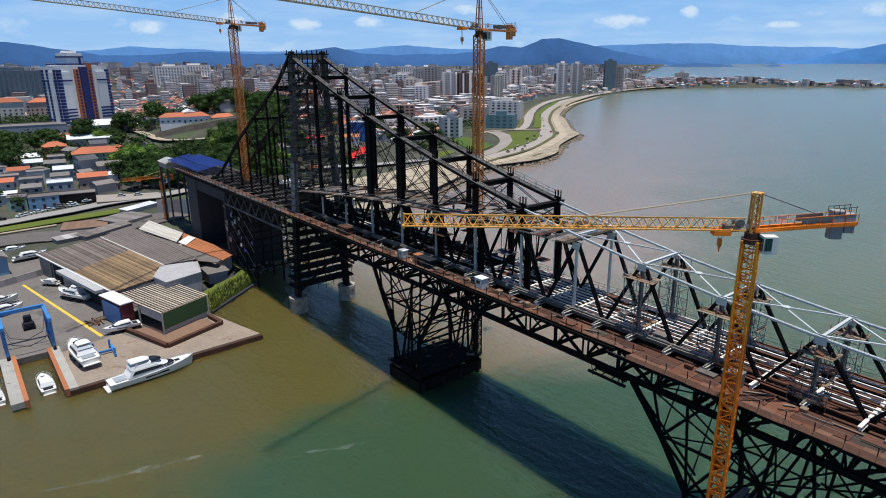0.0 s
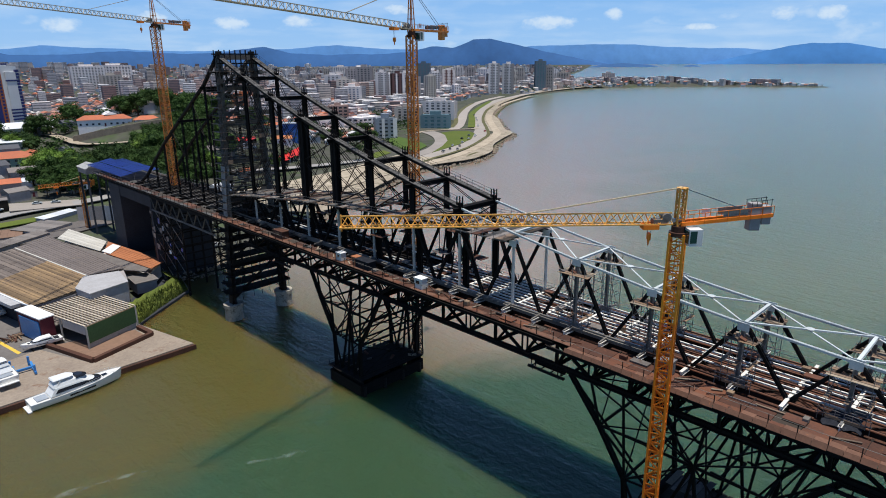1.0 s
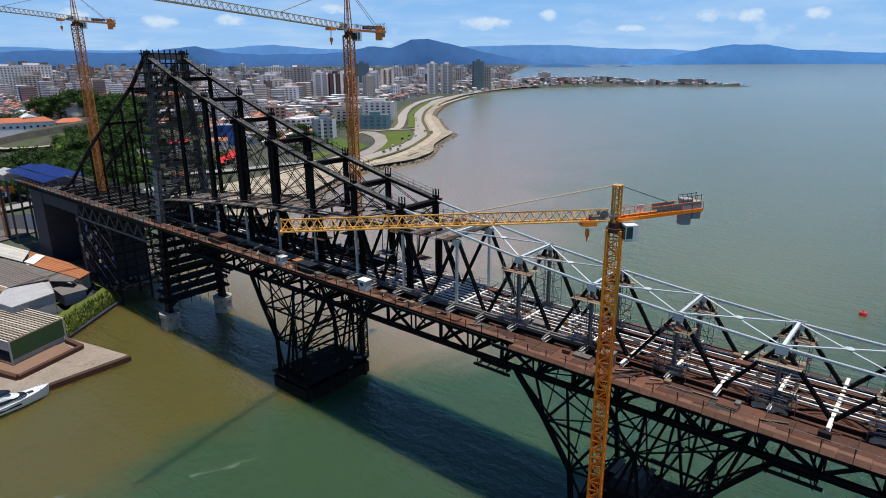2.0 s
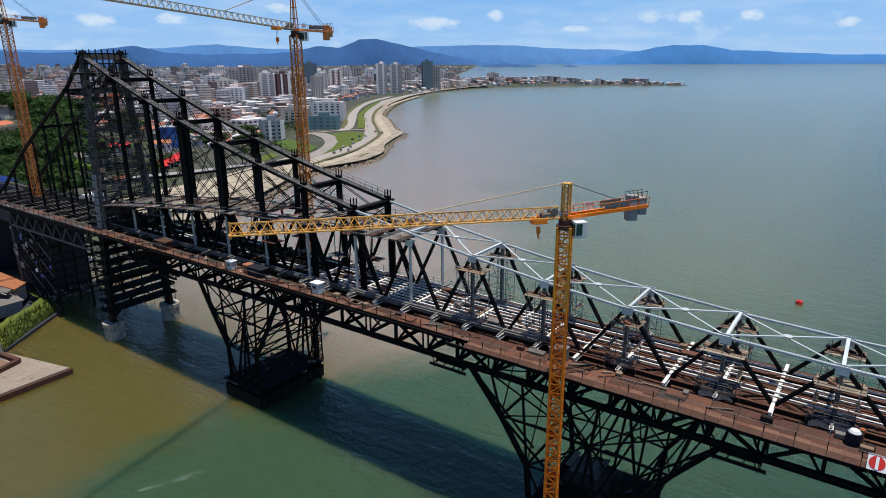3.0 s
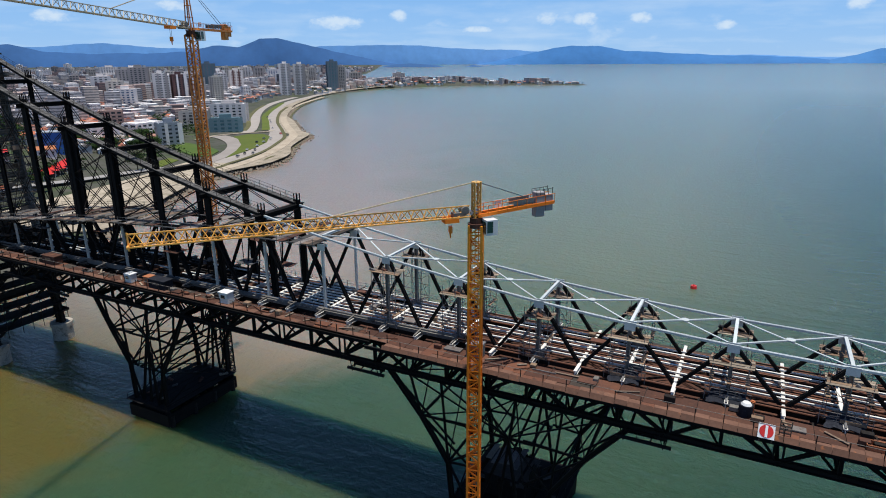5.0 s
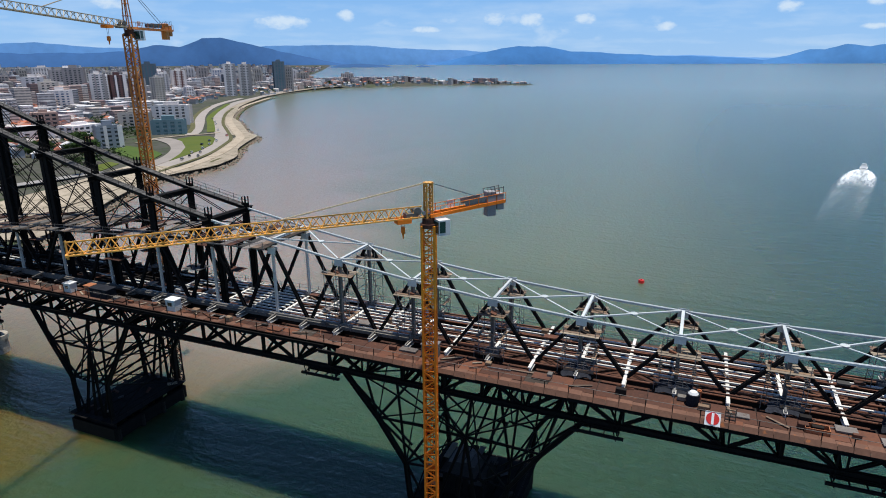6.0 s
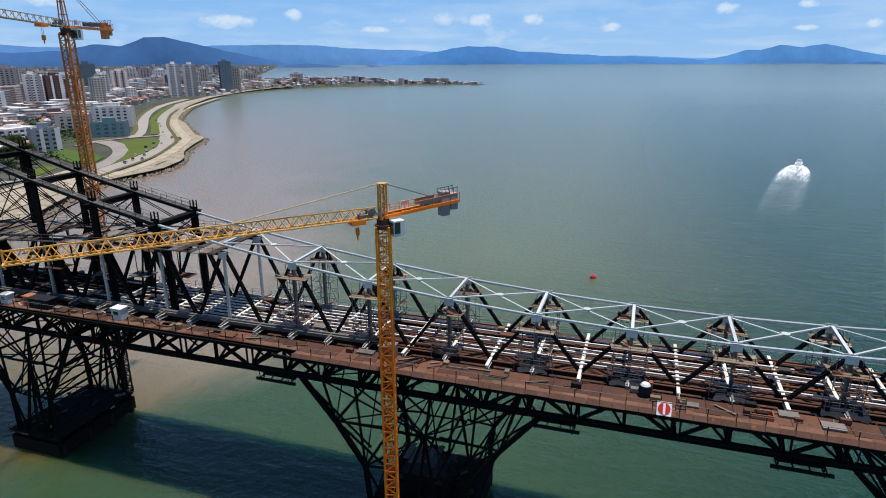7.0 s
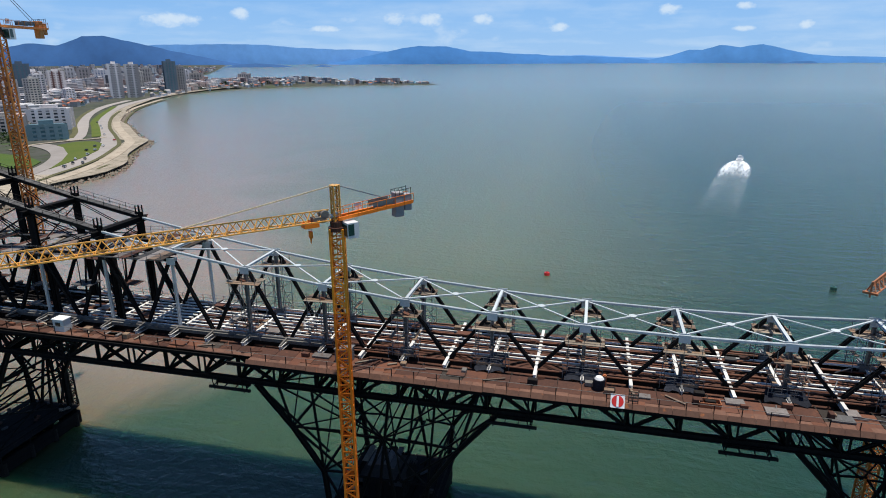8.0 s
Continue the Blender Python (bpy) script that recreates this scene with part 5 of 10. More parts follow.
while y < 208:
    narrow = y > -6
    xe = -5.5 if narrow else XP1
    m = (M_GREYP if random.random() < 0.6 else M_RUSTD) if y > 112 else (M_RUSTD if random.random() < 0.7 else M_RUST) if narrow else (M_RUSTD if random.random() < 0.35 else M_RUST)
    mid = xe + (1.1 if narrow else 1.3) + random.uniform(-0.12, 0.12)
    # inner panels: dark rust and boards, the tone partly painted shade
    member(platform, "floor_panel", (XP0 + 0.1, y + 1.5, ZP - 0.1), (mid, y + 1.5, ZP - 0.1), 2.96, 0.12, random.choice((M_RUSTD, M_DARKP, M_RUST, M_RUSTD, M_RUSTD)))
    if y > 112:
        member(platform, "floor_panel", (mid - 0.03, y + 1.5, ZP - 0.06), (xe, y + 1.5, ZP - 0.06), 2.96, 0.12, m)
    else:
        for i in range(2):
            yy = y + 0.75 + i * 1.515
            member(platform, "floor_board", (mid - 0.03 + random.uniform(-0.2, 0.25), yy, ZP - 0.06 + random.uniform(-0.015, 0.02)), (xe, yy, ZP - 0.06 + random.uniform(-0.015, 0.02)), 1.49, 0.1, M_RUSTD if narrow and random.random() < 0.3 else M_RUST if random.random() < 0.14 else M_STRIP)
    if not narrow:
        h = random.uniform(0.95, 1.25)
        member(platform, "edge_board", (xe - 0.12, y + 0.03, ZP - 0.05), (xe - 0.12, y + 1.5, ZP - 0.05), 0.06, h * 0.62, M_STRIP, up=(0.45, 0, 0.9))
        member(platform, "edge_board", (xe - 0.12, y + 1.54, ZP - 0.05), (xe - 0.12, y + 3.0, ZP - 0.05), 0.06, h * 0.62, M_STRIP, up=(0.45, 0, 0.9))
    member(platform, "rail_post", (xe + 0.1, y, ZP - 0.6), (xe + 0.1, y, ZP + 1.25), 0.1, 0.1, M_DARK)
    member(platform, "joist", (XP0 + 1.0, y, ZP - 0.3), (xe, y, ZP - 0.3), 0.2, 0.34, M_DARK, "I")
    y += 3.03
for k in range(KEND, 17):
    xe = -5.5 if k > -1 else XP1
    member(platform, "guard_rail", (xe + 0.1, k * P, ZP + 1.25), (xe + 0.1, (k + 1) * P, ZP + 1.25), 0.06, 0.06, M_DULL, "tube")
    member(platform, "edge_beam", (xe - 0.05, k * P, ZP - 0.62), (xe - 0.05, (k + 1) * P, ZP - 0.62), 0.3, 0.5, M_BLACK, "I")
    # the walkway on the other side
    member(platform, "far_walkway", (11.1, k * P, ZP - 0.1), (11.1, (k + 1) * P, ZP - 0.1), 1.4, 0.12, M_DARKP)
    for h in (0.6, 1.15):
        member(platform, "far_rail", (11.75, k * P, ZP + h), (11.75, (k + 1) * P, ZP + h), 0.06, 0.06, M_SCAFF, "tube")
    for i in range(3):
        member(platform, "far_rail_post", (11.75, (k + i / 3) * P, ZP - 0.2), (11.75, (k + i / 3) * P, ZP + 1.2), 0.07, 0.07, M_SCAFF)

XT0, XT1 = -4.2, 11.8
y = KEND * P
while y < 100:
    member(platform, "catch_floor", (-4.0, y + 1.5, 28.35), (11.9, y + 1.5, 28.35), 3.04, 0.08, M_RUSTD)
    y += 3.03
ZB, ZTOP = 25.0, 28.9
support = base("support_truss", (4.5, 0, ZB), "black temporary steel truss carrying the bridge from below", "truss")
for x in (XT0, XT1):
    for i in range(2 * KEND, 17):
        y0, y1 = i * P / 2, (i + 1) * P / 2
        if y1 > 100:
            continue
        member(support, "lower_chord", (x, y0, ZB), (x, y1, ZB), 0.7, 0.75, M_BLACK, "I")
        member(support, "upper_chord", (x, y0, ZTOP), (x, y1, ZTOP), 0.6, 0.6, M_BLACK, "I")
        if i % 2 == 0:
            member(support, "truss_post", (x, y0, ZB), (x, y0, ZTOP), 0.42, 0.42, M_BLACK, "I")
            member(support, "truss_diagonal", (x, y0, ZTOP), (x, y1, ZB), 0.38, 0.4, M_BLACK, "I")
            member(support, "sub_brace", (x, (y0 + y1) / 2, (ZB + ZTOP) / 2), (x, y1, ZTOP), 0.17, 0.17, M_BLACK)
        else:
            member(support, "truss_diagonal", (x, y0, ZB), (x, y1, ZTOP), 0.38, 0.4, M_BLACK, "I")
            member(support, "sub_brace", (x, (y0 + y1) / 2, (ZB + ZTOP) / 2), (x, y0, ZTOP), 0.17, 0.17, M_BLACK)
            for d in (-0.5, 0.5):
                member(support, "sub_post", (x, y0 + d, ZB), (x, y0 + d, ZTOP), 0.22, 0.22, M_BLACK)
for i in range(2 * KEND, 16):
    y = i * P / 2
    for z in (ZB, ZTOP):
        member(support, "cross_beam", (XT0, y, z), (XT1, y, z), 0.4, 0.5, M_BLACK, "I")
    a, b = (XT0, XT1) if i % 2 else (XT1, XT0)
    member(support, "sway_brace", (a, y, ZB), (4.5, y, ZTOP), 0.25, 0.25, M_BLACK)
    member(support, "sway_brace", (b, y, ZB), (4.5, y, ZTOP), 0.25, 0.25, M_BLACK)
    member(support, "plan_brace", (XT0, y, ZB), (XT1, y + P / 2, ZB), 0.25, 0.25, M_BLACK)


def support_tower(yc, zs, hws, foot, deck, room):
    """A steel tower: upright at the foot, then flaring along the bridge, on a dark steel footing. zs, hws: levels and half widths."""
    t = base("support_tower", (4.5, yc, 0), "black lattice steel support tower flaring upwards from the water", "tower", "support towers")
    lv = list(zip(zs, hws))
    for x in (XT0, XT1):
        node = (x, yc - 2.5, ZB)
        hub = (x, yc - 1.5, zs[2] + 0.2)
        for s in (-1, 1):
            for (a, wa), (b, wb) in zip(lv, lv[1:]):
                member(t, "main_leg", (x, yc + s * wa, a), (x, yc + s * wb, b), 0.62, 0.66, M_BLACK, "I")
            for i, (b, wb) in enumerate(lv[1:-1]):
                # from each leg joint: a strut inwards, ties up to the chord, a brace down to the inner leg
                inner = wb * (0.30 if i else 0.42)
                member(t, "web_strut", (x, yc + s * wb, b), (x, yc + s * inner, b + 0.4), 0.24, 0.28, M_BLACK, "I")
                top = (x, yc + s * (wb + (hws[-1] - wb) * (0.35 if i else 0.12)), ZB)
                member(t, "web_diagonal", (x, yc + s * wb, b), top, 0.28, 0.3, M_BLACK, "I")
                member(t, "fan_tie", (x, yc + s * wb, b), hub, 0.2, 0.22, M_BLACK)
                member(t, "web_diagonal", (x, yc + s * wb, b), (x, yc + s * hws[0] * 0.55, zs[0] if i == 0 else zs[1]), 0.26, 0.3, M_BLACK, "I")
            member(t, "web_diagonal", (x, yc + s * hws[-1], zs[-1]), (x, yc + s * (hws[2] * 0.55), (zs[1] + zs[2]) / 2), 0.24, 0.26, M_BLACK, "I")
            member(t, "inner_leg", (x, yc + s * hws[0] * 0.5, zs[0]), hub, 0.36, 0.4, M_BLACK, "I")
            for q in (0.25, 0.55, 0.85):
                member(t, "fan_tie", hub, (x, yc + s * hws[-1] * q, ZB), 0.18, 0.2, M_BLACK)
            member(t, "fan_tie", (x, yc + s * hws[1] * 0.5, zs[1]), node, 0.16, 0.18, M_BLACK)
        member(t, "centre_post", (x, yc, zs[0]), node, 0.36, 0.36, M_BLACK, "I")
        for b, wb in lv[1:-1]:
            member(t, "cross_strut", (x, yc - wb * 0.42, b), (x, yc + wb * 0.42, b), 0.22, 0.26, M_BLACK, "I")
    for (a, wa), (b, wb) in zip(lv, lv[1:]):
        for s in (-1, 1):
            member(t, "cross_beam", (XT0, yc + s * wb, b), (XT1, yc + s * wb, b), 0.3, 0.36, M_BLACK, "I")
            member(t, "sway_brace", (XT0, yc + s * wa, a), (XT1, yc + s * wb, b), 0.18, 0.18, M_BLACK)
            member(t, "sway_brace", (XT1, yc + s * wa, a), (XT0, yc + s * wb, b), 0.18, 0.18, M_BLACK)
            member(t, "cross_beam", (XT0, yc + s * wb * 0.4, b), (XT1, yc + s * wb * 0.4, b), 0.26, 0.3, M_BLACK, "I")
    for x in (XT0 - 0.3, 1.4, 6.6, XT1 + 0.3):
        member(t, "footing_girder", (x, yc - foot, 3.2), (x, yc + foot, 3.2), 1.0, 1.7, M_BLACK, "I")
    for s in (-0.95, -0.32, 0.32, 0.95):
        member(t, "footing_beam", (XT0 - 0.6, yc + s * foot, 2.2), (XT1 + 0.6, yc + s * foot, 2.2), 0.9, 1.4, M_BLACK, "I")
        for x in (XT0, 1.4, 6.6, XT1):
            member(t, "foot_column", (x, yc + s * foot, -4), (x, yc + s * foot, 2.4), 1.1, 1.1, M_DARK, "tube")
    rnd = random.Random(int(yc) + 200)
    for i in range(7):
        y = yc - foot * 0.92 + i * foot * 0.307
        member(t, "footing_board", (XT0 - 1.0 - rnd.random() * 0.6, y, 4.15), (XT1 + 0.8 + rnd.random() * 0.6, y, 4.15 + rnd.uniform(-0.05, 0.1)), foot * 0.28, 0.08, M_BLACK)
    # dark boarded enclosure on the footing, ragged at the top
    if deck > 5:
        x0, x1, y0, y1 = room
        sides = [((x0, y0), (x0, y1)), ((x1, y0), (x1, y1)), ((x0, y0), (x1, y0)), ((x0, y1), (x1, y1))]
        for (ax, ay), (bx, by) in sides:
            n = 7
            for i in range(n):
                f0, f1 = (i + 0.03) / n, (i + 0.97) / n
                h = deck - 4.2 - abs(i - 3) * rnd.uniform(0.2, 0.9) + rnd.uniform(-0.8, 0.3)
                member(t, "enclosure_board", (ax + (bx - ax) * f0, ay + (by - ay) * f0, 4.2 + h / 2), (ax + (bx - ax) * f1, ay + (by - ay) * f1, 4.2 + h / 2), 0.12, h, M_BLACK)
        member(t, "work_floor", (x0, (y0 + y1) / 2, deck - 1.8), (x1, (y0 + y1) / 2, deck - 1.8), y1 - y0, 0.15, M_DARKP)
        for i in range(5):
            yy = y0 + 0.8 + i * 1.1
            member(t, "work_board", (x0 - 2.2 + rnd.uniform(-0.6, 0.6), yy, 11.9 + rnd.uniform(-0.1, 0.2)), (x0 + 2.4 + rnd.uniform(-0.6, 0.6), yy, 11.9 + rnd.uniform(-0.1, 0.2)), 0.9, 0.08, rnd.choice((M_GREYP2, M_PLYPALE, M_PLANK)))
    for i in range(14):
        x, y = rnd.uniform(XT0 - 0.6, XT1 + 0.6), yc + rnd.uniform(-1, 1) * (foot - 0.6)
        z = 4.25
        member(t, "stored_piece", (x, y, z), (x + rnd.uniform(-1.5, 1.5), y + rnd.uniform(-1.5, 1.5), z + rnd.uniform(0.1, 0.9)), rnd.uniform(0.2, 0.8), rnd.uniform(0.1, 0.5), rnd.choice((M_DARK, M_RUSTD, M_DARKP, M_PLYPALE, M_GREYP)))
    for s in (-1, 1):
        member(t, "footing_skirt", (XT0 - 0.9, yc + s * foot, 1.7), (XT1 + 0.9, yc + s * foot, 1.7), 0.12, 2.6, M_BLACK)
        x = XT0 - 1.0 if s < 0 else XT1 + 1.0
        member(t, "footing_skirt", (x, yc - foot, 1.7), (x, yc + foot, 1.7), 0.12, 2.6, M_BLACK)
        for h in (0.6, 1.1):
            member(t, "footing_rail", (XT0 - 1.2, yc + s * foot, 4.2 + h), (XT1 + 1.2, yc + s * foot, 4.2 + h), 0.06, 0.06, M_DARK, "tube")
        for i in range(6):
            xx = XT0 - 1.2 + (XT1 - XT0 + 2.4) * i / 5
            member(t, "rail_post", (xx, yc + s * foot, 4.0), (xx, yc + s * foot, 5.4), 0.07, 0.07, M_DARK)
    return t


support_tower(54.0, (4.2, 11.6, 18.5, ZB - 0.3), (4.4, 4.6, 8.8, 12.2), 5.6, 4.2, None)
support_tower(-20.3, (4.2, 11.5, 18.3, ZB - 0.3), (7.2, 7.9, 12.4, 17.7), 7.6, 8.6, (0.5, 8.5, -22.9, -15.3))
support_tower(-92.5, (4.2, 11.5, 18.3, ZB - 0.3), (7.2, 7.9, 12.6, 18.6), 7.6, 8.6, (0.5, 8.5, -95.4, -87.4))


def gantry(y0):
    """A working gantry hung under the lower chord."""
    g = base("hanging_gantry", (4.5, y0 + 3.2, 23.8), "black hanging work gantry below the temporary truss", "gantry", "hanging gantries")
    member(g, "gantry_beam", (XT0 - 0.7, y0, 23.7), (XT0 - 0.7, y0 + 6.6, 23.7), 0.5, 0.5, M_BLACK, "tube")
    member(g, "gantry_beam", (XT0 + 0.5, y0 + 0.6, 23.9), (XT0 + 0.5, y0 + 6.0, 23.9), 0.25, 0.3, M_BLACK, "I")
    for i in range(4):
        y = y0 + 0.7 + i * 1.75
        member(g, "gantry_tie", (XT0 - 0.9, y, 23.85), (XT0 + 0.7, y, 23.95), 0.14, 0.14, M_BLACK)
    for y in (y0 + 0.9, y0 + 5.7):
        member(g, "hanger", (XT0 - 0.1, y, 23.7), (XT0 - 0.1, y, 25.4), 0.16, 0.16, M_BLACK)
        member(g, "hanger", (XT0 - 0.8, y, 23.3), (XT0 - 0.4, y + 0.7, 25.2), 0.1, 0.1, M_BLACK)


for y0 in (-1.9, -43.2, -71.8, 74.0):
    gantry(y0)

# ---- tower cranes ----
def lattice(bm, a, b, size, bays, chord, web, tri=False, up=(0, 0, 1)):
    """Square or triangular lattice from a to b."""
    a, b = Vector(a), Vector(b)
    s, u, d = axes(a, b, up)
    h = size / 2
    if tri:
        cor = [-s * h, s * h, u * size * 1.1]
    else:
        cor = [-s * h - u * h, s * h - u * h, s * h + u * h, -s * h + u * h]
    m = len(cor)
    for c in cor:
        add_beam(bm, a + c, b + c, chord, chord)
    for i in range(bays):
        p, q = a.lerp(b, i / bays), a.lerp(b, (i + 1) / bays)
        for j in range(m):
            c0, c1 = cor[j], cor[(j + 1) % m]
            if tri:
                mid = p.lerp(q, 0.5)
                add_beam(bm, p + c0, mid + c1, web, web)
                add_beam(bm, mid + c1, q + c0, web, web)
            else:
                add_beam(bm, p + c0, p + c1, web, web)
                if i % 2:
                    c0, c1 = c1, c0
                add_beam(bm, p + c0, q + c1, web, web)


def tower_crane(x, y, z0, zj, apex, bearing, reach, back, rise, width, label, mast_mat, jib_mat, hook_at=0.3, split=None, lift=0.0, drop=3.5, shade_foot=False):
    c = base("tower_crane", (x, y, z0), label, "crane", "tower cranes")
    d = Vector((math.sin(radians(bearing)), math.cos(radians(bearing)), 0))
    s = Vector((d.y, -d.x, 0))
    o = Vector((x, y, zj))
    zs_ = z0 if split is None else split
    # the black mast foot has the bridge's shade put into its colour
    zd_ = 27.5 if shade_foot else z0
    for za, zb, m_ in ((z0, zd_, M_BLACK), (zd_, max(zs_, zd_), mast_mat), (max(zs_, zd_), zj - 1.2, M_YELLOWO if split else mast_mat)):
        if zb - za < 1:
            continue
        bm = bmesh.new()
        lattice(bm, (x, y, za), (x, y, zb), width, max(4, round((zb - za) / 1.25)), 0.24, 0.13, up=(1, 0.3, 0))
        for i in range(int((zb - za) / 6)):
            zz = za + 3 + i * 6
            add_box(bm, (x - width * 0.4, y - width * 0.4, zz), (x + width * 0.1, y + width * 0.4, zz + 0.06))
        # climbing ladder with its hoops
        for e in (-0.22, 0.22):
            add_beam(bm, (x + 0.3, y + e, za), (x + 0.3, y + e, zb), 0.07, 0.07)
        for i in range(int((zb - za) / 0.9)):
            zz = za + 0.4 + i * 0.9
            add_beam(bm, (x + 0.3, y - 0.22, zz), (x + 0.3, y + 0.22, zz), 0.06, 0.06)
            add_beam(bm, (x - 0.25, y - 0.35, zz), (x - 0.25, y + 0.35, zz), 0.08, 0.05)
        part("mast", bm, m_, c)
    bm = bmesh.new()
    add_tube(bm, (x, y, zj - 1.5), (x, y, zj - 1.0), width * 0.66, n=16)
    add_tube(bm, (x, y, zj - 1.0), (x, y, zj - 0.3), width * 0.5, n=16)
    part("slewing_ring", bm, M_RUSTD, c)
    bm = bmesh.new()
    if apex < 4.5:
        lattice(bm, o - Vector((0, 0, 0.4)), o + Vector((0, 0, apex)), 0.78, 5, 0.17, 0.09, up=tuple(d))
        add_box(bm, tuple(o + Vector((-0.5, -0.5, apex - 0.15))), tuple(o + Vector((0.5, 0.5, apex))))
    else:
        for e in (-1, 1):
            for g in (-1, 1):
                add_beam(bm, o + s * e * width * 0.36 + d * g * width * 0.3 - Vector((0, 0, 0.4)), o + Vector((0, 0, apex)) + s * e * 0.2 + d * g * 0.2, 0.16, 0.16)
        for i in range(1, 4):
            f = 1 - i / 4
            q = o + Vector((0, 0, apex * i / 4))
            w = width * 0.3 * f + 0.2
            for e in (-1, 1):
                add_beam(bm, q + s * e * w + d * w, q + s * e * w - d * w, 0.1, 0.1)
                add_beam(bm, q + d * e * w + s * w, q + d * e * w - s * w, 0.1, 0.1)
    part("apex_tower", bm, M_YELLOW if split else mast_mat, c)
    tip = o + d * reach + Vector((0, 0, rise))
    bm = bmesh.new()
    lattice(bm, o + d * width * 0.6, tip, 1.12, round(reach / 1.6), 0.14, 0.085, tri=True)
    add_beam(bm, tip - s * 0.75, tip + s * 0.75, 0.25, 0.25)
    add_beam(bm, tip - Vector((0, 0, 0.5)), tip + Vector((0, 0, 1.4)), 0.15, 0.15)
    part("jib", bm, jib_mat, c)
    bm = bmesh.new()
    end = o - d * back + Vector((0, 0, lift))
    for e in (-0.6, 0.6):
        add_beam(bm, o + s * e, end + s * e, 0.25, 0.4)
    for i in range(8):
        p = o.lerp(end, i / 8)
        q = o.lerp(end, (i + 1) / 8)
        add_beam(bm, p + s * 0.6, q - s * 0.6, 0.1, 0.1)
    for e in (-0.75, 0.75):
        add_beam(bm, o + s * e + Vector((0, 0, 1.1)), end + s * e + Vector((0, 0, 1.1)), 0.06, 0.06)
        for i in range(9):
            p = o.lerp(end, i / 8) + s * e
            add_beam(bm, p, p + Vector((0, 0, 1.1)), 0.06, 0.06)
    part("counter_jib", bm, M_ORANGE if split else mast_mat, c)
    for a0, a1, z_lo, z_hi in ((0.1, 1.15, -1.1, 1.0), (1.25, 2.5, -1.8, 1.35)):
        bm = bmesh.new()
        add_beam(bm, end + d * a0 + Vector((0, 0, (z_lo + z_hi) / 2)), end + d * a1 + Vector((0, 0, (z_lo + z_hi) / 2)), 1.1, z_hi - z_lo)
        bmesh.ops.bevel(bm, geom=bm.edges[:], offset=0.06, segments=1, affect="EDGES")
        part("counterweight", bm, M_GREYW if split else mast_mat, c, "heavy counterweight block")
    bm = bmesh.new()
    for e in (-0.62, 0.62):
        for i in range(5):
            p = end + d * (0.3 + i * 0.55) + s * e
            add_beam(bm, p + Vector((0, 0, 1.0)), p + Vector((0, 0, 1.9 - 0.1 * i)), 0.05, 0.05)
        add_beam(bm, end + d * 0.2 + s * e + Vector((0, 0, 1.8)), end + d * 2.6 + s * e + Vector((0, 0, 1.6)), 0.05, 0.05)
    part("weight_rail", bm, M_DARK, c)
    bm = bmesh.new()
    p = o + d * 1.6
    add_tube(bm, p + s * 0.5 + Vector((0, 0, 0.75)), p - s * 0.5 + Vector((0, 0, 0.75)), 0.5, n=14)
    add_beam(bm, p + Vector((0, 0, 0.2)), p + d * 1.5 + Vector((0, 0, 0.2)), 1.0, 0.7)
    part("winch", bm, M_DULL, c, "dusty grey hoist winch")
    bm = bmesh.new()
    add_beam(bm, o - d * 0.6 + s * 0.2 + Vector((0, 0, 0.45)), o + d * 0.7 + s * 0.2 + Vector((0, 0, 0.3)), 0.5, 0.4)
    part("motor_box", bm, M_SIGNW, c, "small white motor housing")
    bm = bmesh.new()
    for e in (-0.66, 0.66):
        add_beam(bm, o - d * back * 0.45 + s * e + Vector((0, 0, 0.75 + lift * 0.45)), o - d * back * 0.72 + s * e + Vector((0, 0, 0.75 + lift * 0.72)), 0.03, 0.75)
    part("mesh_panel", bm, M_SCAFF, c, "pale wire mesh panel")
    bm = bmesh.new()
    p = o - d * (back * 0.36) + s * 0.8
    add_beam(bm, p + Vector((0, 0, 1.0)), p + d * 0.85 + Vector((0, 0, 1.0)), 0.08, 0.9)
    part("name_board", bm, M_SIGNW, c, "plain white board on the counter jib")
    bm = bmesh.new()
    q = o - s * (width * 0.3 + 0.7) - d * 1.3 + Vector((0, 0, -1.3))
    add_beam(bm, q - d * 0.75, q + d * 0.75, 1.4, 1.9)
    cab = part("cab", bm, M_SIGNW, c, "white operator cab with dark windows")
    bm = bmesh.new()
    add_beam(bm, q + d * 0.76, q + d * 0.81, 1.2, 1.4)
    for e in (-0.73, 0.73):
        add_beam(bm, q - d * 0.1 + s * e + Vector((0, 0, 0.1)), q + d * 0.65 + s * e + Vector((0, 0, 0.1)), 0.05, 1.4)
    part("cab_window", bm, M_CABGL, cab)
    top = o + Vector((0, 0, apex))
    for f in ((0.46,) if apex < 6 else (0.34, 0.78)):
        bm = bmesh.new()
        for e in (-0.12, 0.12):
            add_beam(bm, top + s * e, o + d * reach * f + Vector((0, 0, rise * f + 1.3)) + s * e, 0.09, 0.09)
        part("pendant_line", bm, M_PALEY, c)
    bm = bmesh.new()
    for e in (-0.4, 0.4):
        add_beam(bm, top + s * e * 0.4, end + d * 1.5 + s * e, 0.07, 0.07)
    part("counter_line", bm, M_GREY, c)
    h = o + d * (reach * hook_at) + Vector((0, 0, rise * hook_at))
    bm = bmesh.new()
    add_beam(bm, h - d * 0.9 - Vector((0, 0, 0.35)), h + d * 0.9 - Vector((0, 0, 0.35)), 1.3, 0.5)
    part("trolley", bm, M_ORANGE, c)
    bm = bmesh.new()
